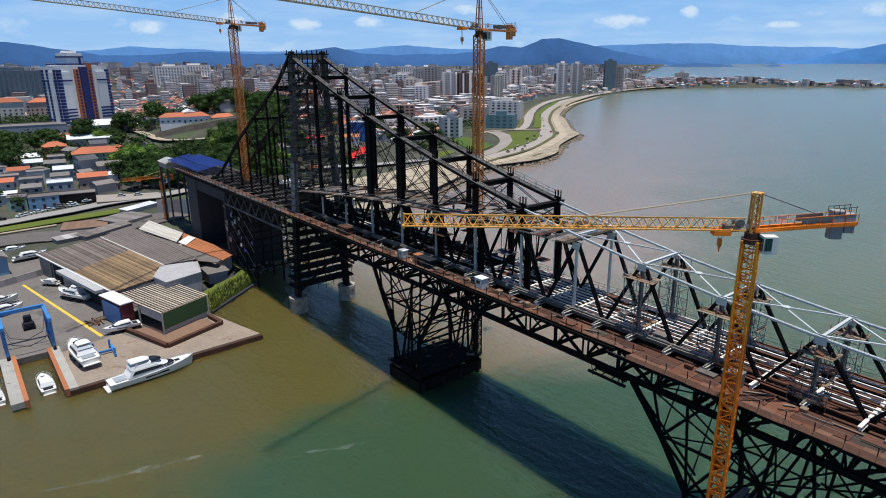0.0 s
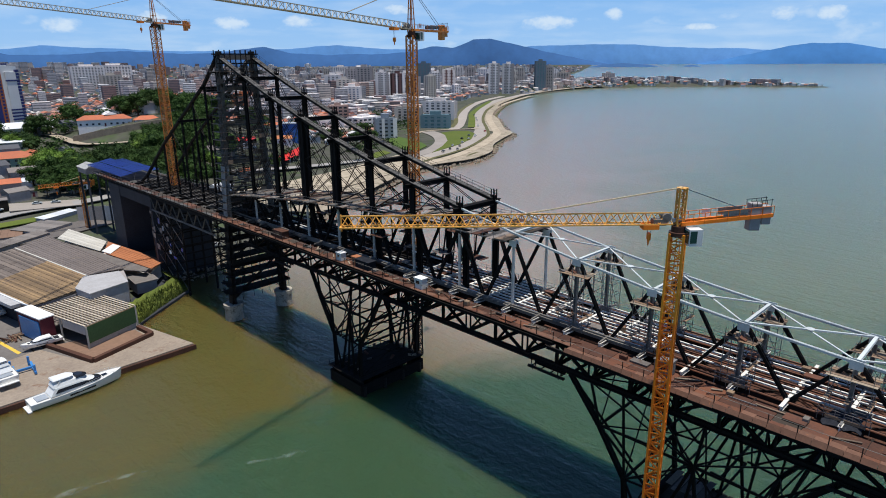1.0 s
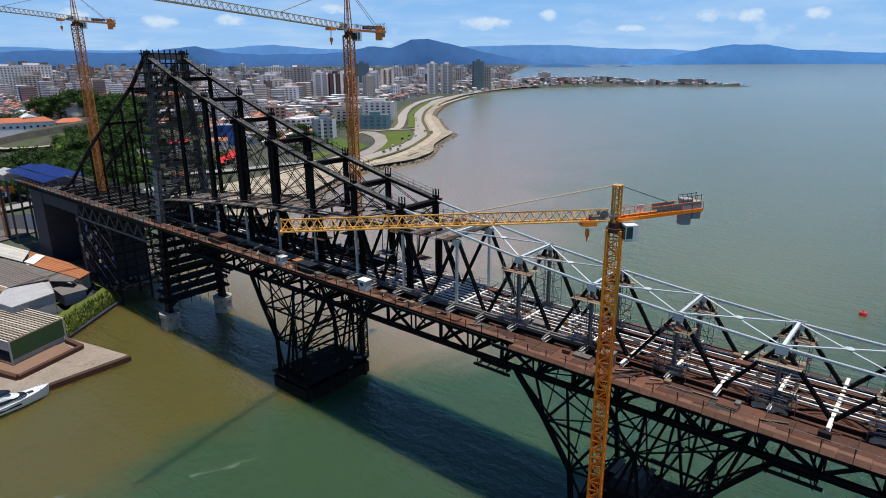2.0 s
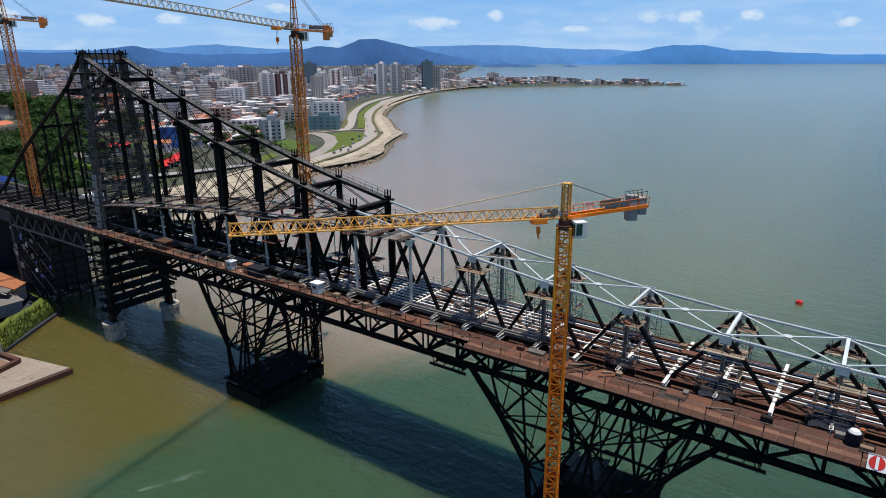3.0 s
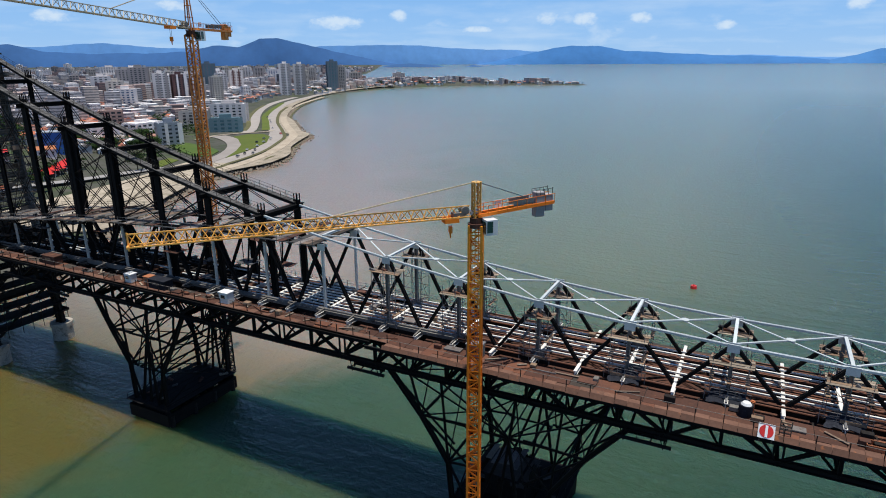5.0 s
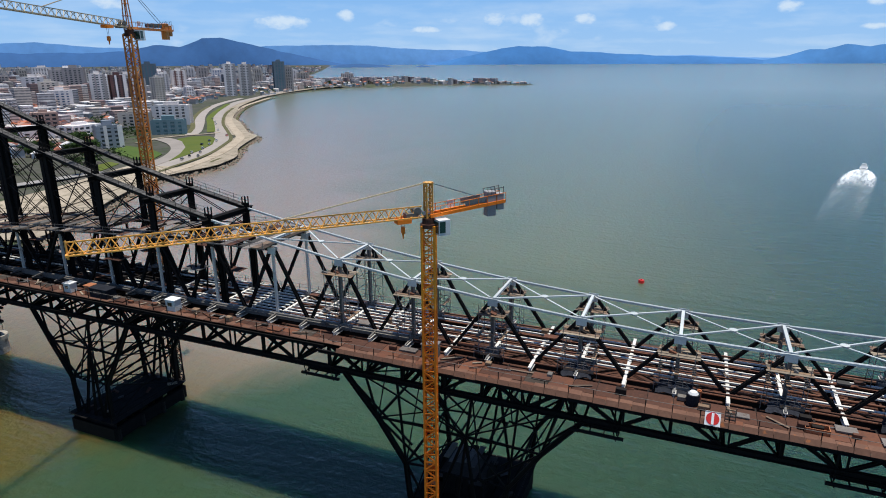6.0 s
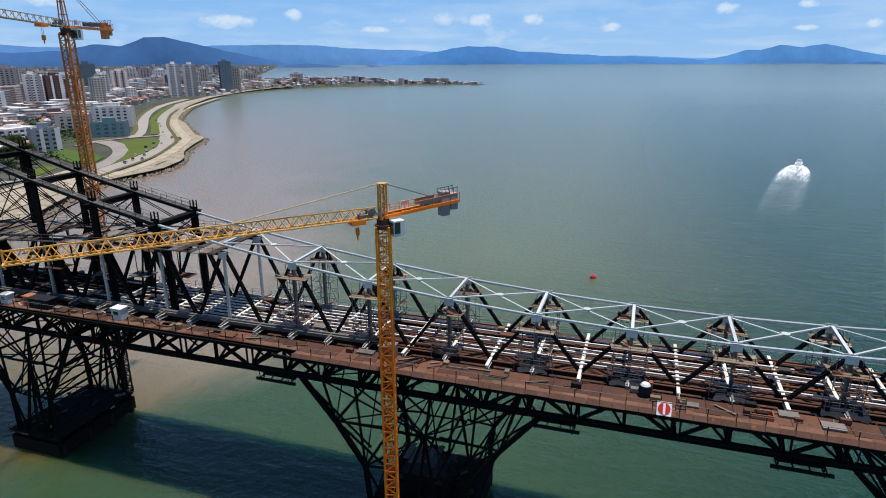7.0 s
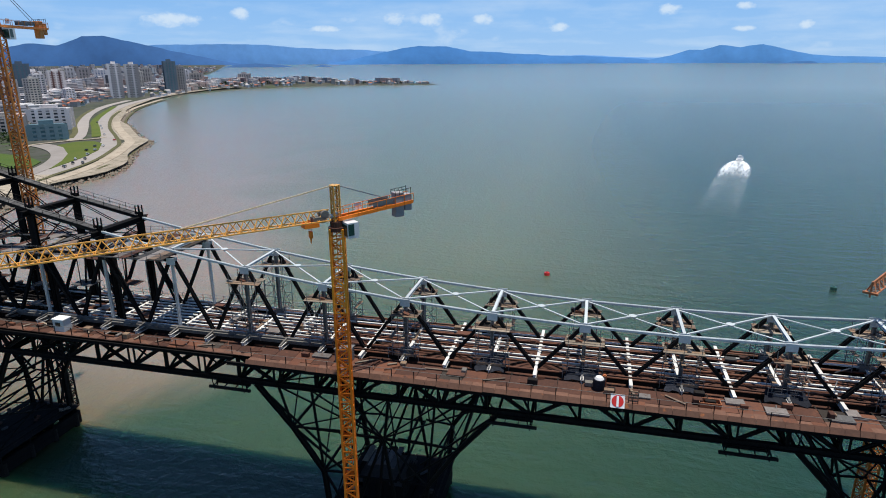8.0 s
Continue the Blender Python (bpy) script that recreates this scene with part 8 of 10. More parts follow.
ribbon("verge", [(150, 246), (220, 268), (234, 274), (265, 284), (298, 298), (344, 325), (374, 345), (420, 388), (482, 448), (558, 513), (631, 569), (726, 633), (822, 687)], (3.0, 4.0), 0.6, M_VERGE, "dry grassy verge between the footway and the road", "verge", 6)
ribbon("sea_verge", [(x + 6.5, y - 6.0) for x, y in WALK[2:]], (2.2, 3.0), 0.45, M_VERGE, "broken line of scrub on the seaward edge of the footway", "verge", 6)
ribbon("median", [(412, 402), (480, 464), (535, 515), (605, 570), (683, 626), (760, 680)], (8, 7), 0.55, M_GRASSY2, "green median between the carriageways", "grass", 6)
ribbon("road_verge", [(396, 416), (440, 452), (512, 520), (612, 602), (705, 670)], (5, 5), 0.55, M_VERGE, "grassy verge along the inner carriageway", "verge", 6)
slab_z = gz(330, 350) + 0.5
slab("lawn", [(352, 387), (374, 390), (382, 378), (370, 359), (335, 331), (301, 313), (275, 303), (251, 294), (283, 315), (312, 338), (338, 367)], 1, slab_z + 0.2, M_GRASSY2, "mown green lawn between the coast roads", "grass", "structure")
slab("lawn", [(291, 401), (303, 398), (298, 374), (288, 346), (276, 326), (254, 312), (248, 322), (261, 350)], 1, slab_z + 0.2, M_GRASS, "bright green lawn inside the slip road", "grass", "structure")
slab("lawn", [(215, 324), (234, 331), (230, 317), (203, 303)], 1, slab_z + 0.2, M_GRASSY2, "small green lawn beside the slip road", "grass", "structure")
slab("yard_lot", [(0, 238), (60, 244), (64, 276), (20, 290), (4, 270)], 0.3, 2.9, M_LIGHTROAD, "worn concrete lot behind the boatyard", "ground", "structure")
ribbon("road_verge", [(-120, 256), (-63, 258.5), (-43, 261), (-25, 263), (-9, 266)], (9.5, 9), 0.35, M_GRASSY2, "yellow-green grass verge below the shore road", "grass", 6)
ribbon("yard_apron", [(-110, 240), (-62, 241), (-40, 236), (-20, 238), (4, 246)], (17, 17), 0.2, M_GREYP2, "worn grey yard behind the boat shed", "ground", 6)
ribbon("dirt_path", [(-120, 249), (-63, 252.5), (-44, 254)], (2.2, 2.2), 0.5, M_PALESAND, "pale dirt path under the grass verge", "path", 6)
ribbon("car_lot", [(-22, 288), (-8, 285.5), (6, 283)], (19, 15), 0.5, M_LIGHTROAD, "worn concrete lot beside the shore road", "ground", 6)
for x, y, w, d, h, turn, m, label in ((-34.5, 246.5, 17, 12, 0.8, -14, M_DIRT, "low shed with a rusty brown sheet roof"), (-18.5, 248, 17, 14, 1.2, 33, M_ROOFG, "low grey shed with a worn sheet roof"), (-30, 232, 23, 6, 1.4, 32, M_GREYP2, "low grey lean-to along the boat shed"), (-9, 263, 18, 4.5, 1.6, 30, M_WHITEROOF, "low store with a narrow white sheet roof"), (-44, 228, 9, 5, 1.4, 12, M_GREYW, "low grey store at the edge of the yard")):
    low_shed = base("low_shed", pose(x, y, gz(x, y), 0, 0, turn), label, "shed", "low sheds")
    bm = bmesh.new()
    add_box(bm, (-w / 2, -d / 2, -2), (w / 2, d / 2, h))
    wall_ob = new("wall", finish(bm, "wall", M_GREYW))
    wall_ob.parent = low_shed
    cuts = max(2, int(w / 2.4))
    for i in range(cuts):
        bm = bmesh.new()
        x0, x1 = -w / 2 - 0.2 + i * (w + 0.4) / cuts, -w / 2 - 0.2 + (i + 1) * (w + 0.4) / cuts - 0.05
        v = [bm.verts.new(c) for c in ((x0, -d / 2 - 0.3, h + 0.02), (x1, -d / 2 - 0.3, h + 0.02), (x1, d / 2 + 0.3, h + 0.5), (x0, d / 2 + 0.3, h + 0.5), (x0, -d / 2 - 0.3, h + 0.12), (x1, -d / 2 - 0.3, h + 0.12), (x1, d / 2 + 0.3, h + 0.6), (x0, d / 2 + 0.3, h + 0.6))]
        for f in ((3, 2, 1, 0), (4, 5, 6, 7), (0, 1, 5, 4), (1, 2, 6, 5), (2, 3, 7, 6), (3, 0, 4, 7)):
            bm.faces.new([v[j] for j in f])
        sheet_ob = new("roof_sheet", finish(bm, "roof_sheet", m))
        sheet_ob.parent, sheet_ob.matrix_basis = low_shed, Matrix.Translation((0, 0, random.uniform(0, 0.05)))
ribbon("park_road", [(318, 398), (333, 401), (351, 409), (379, 402), (399, 390), (411, 392)], (4, 4), 0.7, M_PALESAND, "narrow pale road along the top of the lawn", "road", 6)
ribbon("slip_road", [(350, 404), (342, 386), (326, 361), (301, 334), (270, 311), (245, 298), (224, 289)], (15, 10), 0.62, M_LIGHTROAD, "pale slip road curving round the lawns", "road", 6)
ribbon("shore_road", [(-140, 262), (-70, 266), (-50, 270), (-36, 273), (-22, 278), (-8, 281), (12, 284), (60, 300), (130, 296), (200, 300)], (9, 9), 0.8, M_PALEROAD, "pale shore road with parked cars", "road", 8)
ribbon("sand_lot", [(60, 236), (110, 248), (160, 262), (230, 290)], (46, 30), 0.35, M_SAND, "bare sandy lot by the bridge", "ground", 8)

# riprap along the bay
bm = bmesh.new()
line = smooth_line(SHORE[8:25], 2.2)
for p in line:
    for j in range(7):
        r = random.uniform(0.4, 1.35) * (1 + p.x / 1200)
        c = Vector((p.x + random.gauss(-0.2, 2.4), p.y + random.gauss(0.2, 2.4), random.uniform(-0.3, 0.9)))
        vs = [bm.verts.new(c + Vector((random.uniform(0.6, 1) * r * a, random.uniform(0.6, 1) * r * b, random.uniform(0.5, 0.9) * r * d))) for a, b, d in ((1, 0, 0), (0, 1, 0), (-1, 0, 0), (0, -1, 0), (0, 0, 1), (0, 0, -1))]
        for f in ((0, 1, 4), (1, 2, 4), (2, 3, 4), (3, 0, 4), (1, 0, 5), (2, 1, 5), (3, 2, 5), (0, 3, 5)):
            bm.faces.new([vs[i] for i in f])
thing("riprap", bm, M_ROCK, "tumbled brown rocks along the seafront", "rocks", kind="stuff")


# ---- cars ----
def car_template(material, name):
    c = base(name, (0, 0, 0), "parked car at the roadside", "car", "parked cars")
    bm = bmesh.new()
    add_box(bm, (-2.1, -0.85, 0.35), (2.1, 0.85, 0.95))
    bmesh.ops.bevel(bm, geom=bm.edges[:], offset=0.15, segments=2, affect="EDGES")
    lo = [(-1.5, -0.78), (1.0, -0.78), (1.0, 0.78), (-1.5, 0.78)]
    hi = [(-1.1, -0.66), (0.4, -0.66), (0.4, 0.66), (-1.1, 0.66)]
    a, b = [bm.verts.new((*p, 0.93)) for p in lo], [bm.verts.new((*p, 1.45)) for p in hi]
    bm.faces.new(b)
    part("body", bm, material, c)
    bm = bmesh.new()
    a, b = [bm.verts.new((*p, 0.93)) for p in lo], [bm.verts.new((*p, 1.44)) for p in hi]
    for i in range(4):
        bm.faces.new((a[i], a[(i + 1) % 4], b[(i + 1) % 4], b[i]))
    part("window_band", bm, M_GLASS, c)
    for x in (-1.3, 1.3):
        for y in (-0.82, 0.82):
            bm = bmesh.new()
            add_tube(bm, (x, y - 0.1, 0.33), (x, y + 0.1, 0.33), 0.33, n=12)
            part("wheel", bm, M_TYRE, c)
    return c


CARS = [car_template(m, "car") for m in (M_HULL, M_GREY, M_DARK, M_RED, M_SILVER)]
CAR_MIX = [CARS[i] for i in (0, 0, 0, 1, 1, 2, 4, 4, 4, 4, 3, 2)]


def place_cars(pts, step, side, z=None, chance=0.8):
    line = smooth_line(pts, step)
    for a, b in zip(line, line[1:]):
        if random.random() > chance:
            continue
        d = (b - a).normalized()
        p = a + Vector((d.y, -d.x, 0)) * side
        zz = (gz(p.x, p.y) + 0.85) if z is None else z
        src = random.choice(CAR_MIX)
        copy_thing(src, Matrix.Translation((p.x, p.y, max(zz, 3.5))) @ Matrix.Rotation(math.atan2(d.y, d.x), 4, "Z"))


place_cars([(-110, 267.5), (-62, 271.5), (-52, 274.5), (-43, 277.5), (-33, 280), (-22, 283)], 4.9, 0, None, 0.95)
place_cars([(-38, 282.4), (-22, 286)], 4.7, 0, None, 0.9)
place_cars([(-16, 290), (2, 286)], 6.0, 0, None, 0.5)
place_cars(offset(COAST[5:14], 27), 60, 0, None, 0.55)
place_cars(offset(COAST[5:12], 33), 75, 0, None, 0.45)
for i, c in enumerate(CARS):
    c.matrix_basis = pose(30 + i * 6.5, 303.5, max(gz(30 + i * 6.5, 303.5) + 0.85, 3.5), 0, 0, 5)


# ---- trees ----
def tree_template(h, spread, seed, leaf=None, label="broad dark green leafy tree"):
    rnd = random.Random(seed)
    t = base("tree", (0, 0, 0), label, "tree", "trees")
    bm = bmesh.new()
    add_tube(bm, (0, 0, -0.5), (0.1, 0, h * 0.45), h * 0.035, h * 0.022, n=8)
    lobes = []
    for i in range(10):
        a = i * 2.4 + rnd.uniform(0, 1)
        r = spread * rnd.uniform(0.18, 0.68)
        c = Vector((math.cos(a) * r, math.sin(a) * r, h * rnd.uniform(0.46, 0.88)))
        lobes.append((c, spread * rnd.uniform(0.26, 0.44)))
        add_tube(bm, (0.1, 0, h * rnd.uniform(0.3, 0.42)), c, h * 0.016, h * 0.006, n=5)
    part("trunk", bm, M_BARK, t)
    bm = bmesh.new()
    for c, r in lobes:
        heart = bmesh.ops.create_icosphere(bm, subdivisions=2, radius=1.0)
        for v in heart["verts"]:
            k = r * 0.62 * (1 + 0.22 * math.sin(v.co.x * 5 + c.x) * math.cos(v.co.y * 6 + c.y) + rnd.uniform(-0.12, 0.12))
            v.co = c + Vector((v.co.x * k, v.co.y * k, v.co.z * k * 0.82))
        for i in range(290):
            d = Vector((rnd.gauss(0, 1), rnd.gauss(0, 1), rnd.gauss(0, 0.8))).normalized()
            p = c + d * r * (rnd.random() ** 0.4) * rnd.uniform(0.8, 1.18)
            s = rnd.uniform(0.14, 0.34) * (spread / 6)
            u = Vector((rnd.gauss(0, 1), rnd.gauss(0, 1), rnd.gauss(0, 1))).normalized()
            v = u.orthogonal().normalized()
            w = u.cross(v)
            q = [p + v * s, p + w * s * 0.7 + u * s * 0.3, p - v * s, p - w * s * 0.7 + u * s * 0.3]
            bm.faces.new([bm.verts.new(k) for k in q])
    part("crown", bm, leaf or M_LEAF, t)
    return t


TREES = [tree_template(11, 6.5, 1), tree_template(8, 5, 2), tree_template(14, 8.5, 3), tree_template(6, 4, 4), tree_template(10, 7, 5, M_LEAFY, "rounded pale yellow-green leafy tree")]


LATER = []


def plant(x, y, which=None, s=1.0):
    if (30 < x < 92 and 362 < y < 414) or (112 < x < 182 and 298 < y < 374):
        return
    if which is None and ((x < 14 and y < 300) or (x < 4 and y < 436 and random.random() < 0.86)):
        return
    if math.hypot(x - CX, y - CY) > 560:
        LATER.append((x, y))
        return
    src = TREES[which if which is not None else random.choice((0, 0, 1, 2, 2, 3, 0, 4))]
    copy_thing(src, Matrix.Translation((x, y, gz(x, y) - 0.2)) @ Matrix.Rotation(random.uniform(0, 6), 4, "Z") @ Matrix.Scale(s, 4))


for i in range(58):
    a, r = random.uniform(0, 6.28), random.random() ** 0.6
    plant(105 + math.cos(a) * r * 62, 392 + math.sin(a) * r * 60, random.choice((0, 2, 2)), random.uniform(0.9, 1.35))
for cx, cy, sx, sy, n in ((14, 326, 15, 14, 26), (-60, 420, 30, 25, 12), (20, 425, 60, 20, 12), (75, 330, 40, 20, 14), (58, 300, 26, 22, 24), (66, 335, 25, 20, 20), (112, 362, 26, 22, 24), (45, 318, 22, 14, 14), (34, 286, 14, 10, 10), (52, 276, 14, 10, 10), (120, 345, 40, 25, 20), (-30, 400, 40, 30, 16), (60, 440, 50, 25, 14), (-75, 340, 25, 20, 8), (-20, 540, 90, 30, 18), (110, 560, 80, 40, 18), (150, 310, 35, 18, 14), (230, 380, 30, 25, 12), (262, 425, 50, 25, 34), (335, 470, 45, 28, 26), (420, 520, 40, 30, 22), (480, 570, 50, 30, 18), (300, 470, 60, 40, 16), (260, 640, 90, 60, 16), (455, 470, 18, 14, 8), (600, 800, 160, 80, 14), (1450, 880, 220, 25, 16), (60, 700, 120, 60, 12)):
    for i in range(n):
        x, y = random.gauss(cx, sx * 0.6), random.gauss(cy, sy * 0.6)
        if gz(x, y) > 2.0:
            plant(x, y, None, random.uniform(0.8, 1.3))
for x, y, k, sc in ((-3, 302, 0, 0.9), (3, 304, 2, 0.8), (9, 301, 0, 1.0), (15, 300, 2, 0.85), (22, 297, 0, 1.0), (28, 293, 2, 0.8), (36, 290, 0, 1.0), (5, 346, 4, 1.35), (13, 343, 4, 1.35), (10, 352, 4, 1.3), (18, 341, 4, 1.25), (20, 347, 4, 1.2), (-4, 322, 0, 1.1), (2, 316, 2, 0.9), (9, 312, 0, 1.1), (-58, 430, 2, 1.2), (-50, 424, 2, 1.1), (-42, 436, 0, 1.3), (-52, 410, 0, 1.2), (-53, 288, 3, 1.1), (-48, 289, 3, 0.9), (-36, 352, 1, 1.0), (-16, 372, 0, 0.9), (-20, 352, 3, 1.1), (-62, 300, 1, 1.0), (-30, 424, 0, 1.1), (14, 398, 2, 0.8)):
    plant(x, y, k, sc)
for i, t in enumerate(TREES):
    t.matrix_basis = pose(16 + 14 * i, 318 + 5 * i, gz(16 + 14 * i, 318 + 5 * i))


# ---- houses ----
def house_template(w, d, h, wall, roof, seed, hip, windows=True):
    rnd = random.Random(seed)
    e = base("house", (0, 0, 0), "small rendered house with a pitched roof", "house", "houses on the slope")
    bm = bmesh.new()
    add_box(bm, (-w / 2, -d / 2, -4), (w / 2, d / 2, h))
    if not hip:
        for s in (-1, 1):
            vs = [bm.verts.new(c) for c in ((s * w / 2, -d / 2, h), (s * w / 2, d / 2, h), (s * w / 2, 0, h + d * 0.22))]
            bm.faces.new(vs)
    part("wall", bm, wall, e)
    bm = bmesh.new()
    o = 0.5
    k = (w / 2 - d * 0.35) if hip else w / 2 + o
    ridge = h + d * 0.22 + 0.15
    lo = [(-w / 2 - o, -d / 2 - o), (w / 2 + o, -d / 2 - o), (w / 2 + o, d / 2 + o), (-w / 2 - o, d / 2 + o)]
    v = [bm.verts.new((*p, h - 0.05)) for p in lo]
    r = [bm.verts.new((-max(k, 0.3), 0, ridge)), bm.verts.new((max(k, 0.3), 0, ridge))]
    bm.faces.new((v[0], v[1], r[1], r[0]))
    bm.faces.new((v[2], v[3], r[0], r[1]))
    bm.faces.new((v[1], v[2], r[1]))
    bm.faces.new((v[3], v[0], r[0]))
    bm.faces.new(v[::-1])
    part("roof", bm, roof, e)
    floors = max(1, int(h / 2.9)) if windows else 0
    for f in range(floors):
        z = 0.9 + f * 2.9
        nw = max(2, int(w / 5))
        for i in range(nw):
            x = -w / 2 + (i + 0.5) * w / nw
            bm = bmesh.new()
            add_box(bm, (x - 0.65, -d / 2 - 0.06, z), (x + 0.65, -d / 2 + 0.05, z + 1.25))
            part("window", bm, M_GLASS, e)
    return e


HOUSES = [house_template(11, 8, 5.8, M_WALL, M_TILE, 1, True), house_template(9, 7, 3.2, M_BEIGE, M_TILE, 2, False), house_template(13, 9, 6.2, M_GREYW, M_ROOFG, 3, False),
          house_template(8, 7, 6.0, M_BLUEW2, M_ROOFG, 4, False), house_template(10, 8, 6.0, M_WALL, M_ROOFG, 5, True), house_template(14, 9, 6.2, M_BEIGE, M_TILE, 6, True),
          house_template(12, 7, 3.4, M_WALL, M_WHITEROOF, 7, False), house_template(9, 8, 8.8, M_GREYW, M_DARKROOF, 8, False), house_template(20, 11, 6.5, M_GREENW, M_TILE, 9, True)]
PLAIN = [house_template(11, 8, 5.8, M_WALL, M_TILE, 1, True, False), house_template(9, 7, 3.2, M_BEIGE, M_TILE, 2, False, False), house_template(13, 9, 6.2, M_GREYW, M_ROOFG, 3, False, False),
         house_template(8, 7, 6.0, M_BLUEW2, M_ROOFG, 4, False, False), house_template(10, 8, 6.0, M_WALL, M_ROOFG, 5, True, False), house_template(14, 9, 6.2, M_BEIGE, M_TILE, 6, True, False),
         house_template(12, 7, 3.4, M_WALL, M_WHITEROOF, 7, False, False), house_template(9, 8, 8.8, M_GREYW, M_DARKROOF, 8, False, False)]
spots = []


def free(x, y, r):
    for sx, sy, sr in spots:
        if (sx - x) ** 2 + (sy - y) ** 2 < (sr + r) ** 2:
            return False
    spots.append((x, y, r))
    return True


def place_house(x, y, which, turn, s=1.0):
    far_off = math.hypot(x - CX, y - CY) > 400
    copy_thing((PLAIN if far_off else HOUSES)[which], Matrix.Translation((x, y, gz(x, y))) @ Matrix.Rotation(radians(turn), 4, "Z") @ Matrix.Scale(s, 4))


for x, y, w, t, s in ((168, 415, 5, 15, 1.5), (172, 390, 0, 15, 1.2), (10, 455, 6, 5, 2.0), (-8, 440, 1, 10, 1.4), (-70, 203, 3, 95, 1.1), (55, 300, 6, 20, 1.2), (70, 268, 6, 25, 1.0)):
    spots.append((x, y, 9))
    place_house(x, y, w, t, s)


def slope_house(x, y, w, d, h, wall, roof, shape, label, turn=-8.0, rows=None, z=None):
    """A house on the slope with its front towards the water: a flat, one-slope, gabled or hipped roof, a parapet, windows and a door."""
    e = base("house", pose(x, y, gz(x, y) if z is None else z, 0, 0, turn), label, "house", "houses on the slope")
    def loc(name, bm, m):
        ob = new(name, finish(bm, name, m))
        ob.parent = e
    bm = bmesh.new()
    add_box(bm, (-w / 2, -d / 2, -5), (w / 2, d / 2, h))
    loc("wall", bm, wall)
    bm = bmesh.new()
    o = 0.45
    lo = [(-w / 2 - o, -d / 2 - o), (w / 2 + o, -d / 2 - o), (w / 2 + o, d / 2 + o), (-w / 2 - o, d / 2 + o)]
    if shape == "flat":
        add_box(bm, (-w / 2 - 0.15, -d / 2 - 0.15, h - 0.1), (w / 2 + 0.15, d / 2 + 0.15, h + 0.22))
        add_box(bm, (-w / 2 - 0.15, d / 2 - 0.1, h + 0.22), (w / 2 + 0.15, d / 2 + 0.15, h + 0.8))
    elif shape == "mono":
        v = [bm.verts.new((*p, h + k)) for p, k in zip(lo * 2, (0.1, 0.1, d * 0.14, d * 0.14, 0.3, 0.3, d * 0.14 + 0.2, d * 0.14 + 0.2))]
        for f in ((3, 2, 1, 0), (4, 5, 6, 7), (0, 1, 5, 4), (1, 2, 6, 5), (2, 3, 7, 6), (3, 0, 4, 7)):
            bm.faces.new([v[i] for i in f])
    else:
        k = w / 2 - d * 0.4 if shape == "hip" else w / 2 + o
        v = [bm.verts.new((*p, h - 0.05)) for p in lo]
        r = [bm.verts.new((-max(k, 0.3), 0, h + d * 0.24)), bm.verts.new((max(k, 0.3), 0, h + d * 0.24))]
        for f in ((v[0], v[1], r[1], r[0]), (v[2], v[3], r[0], r[1]), (v[1], v[2], r[1]), (v[3], v[0], r[0]), v[::-1]):
            bm.faces.new(f)
    loc("roof", bm, roof)
    n = max(2, int(w / 3.4))
    for f in range(rows if rows is not None else max(1, int(h / 2.8))):
        for i in range(n):
            px = -w / 2 + (i + 0.5) * w / n
            bm = bmesh.new()
            if f == 0 and i == n // 2:
                add_box(bm, (px - 0.5, -d / 2 - 0.06, 0), (px + 0.5, -d / 2 + 0.05, 2.1))
                loc("door", bm, M_MAROON)
            else:
                add_box(bm, (px - 0.65, -d / 2 - 0.06, 0.95 + f * 2.8), (px + 0.65, -d / 2 + 0.05, 2.15 + f * 2.8))
                loc("window", bm, M_GLASS)


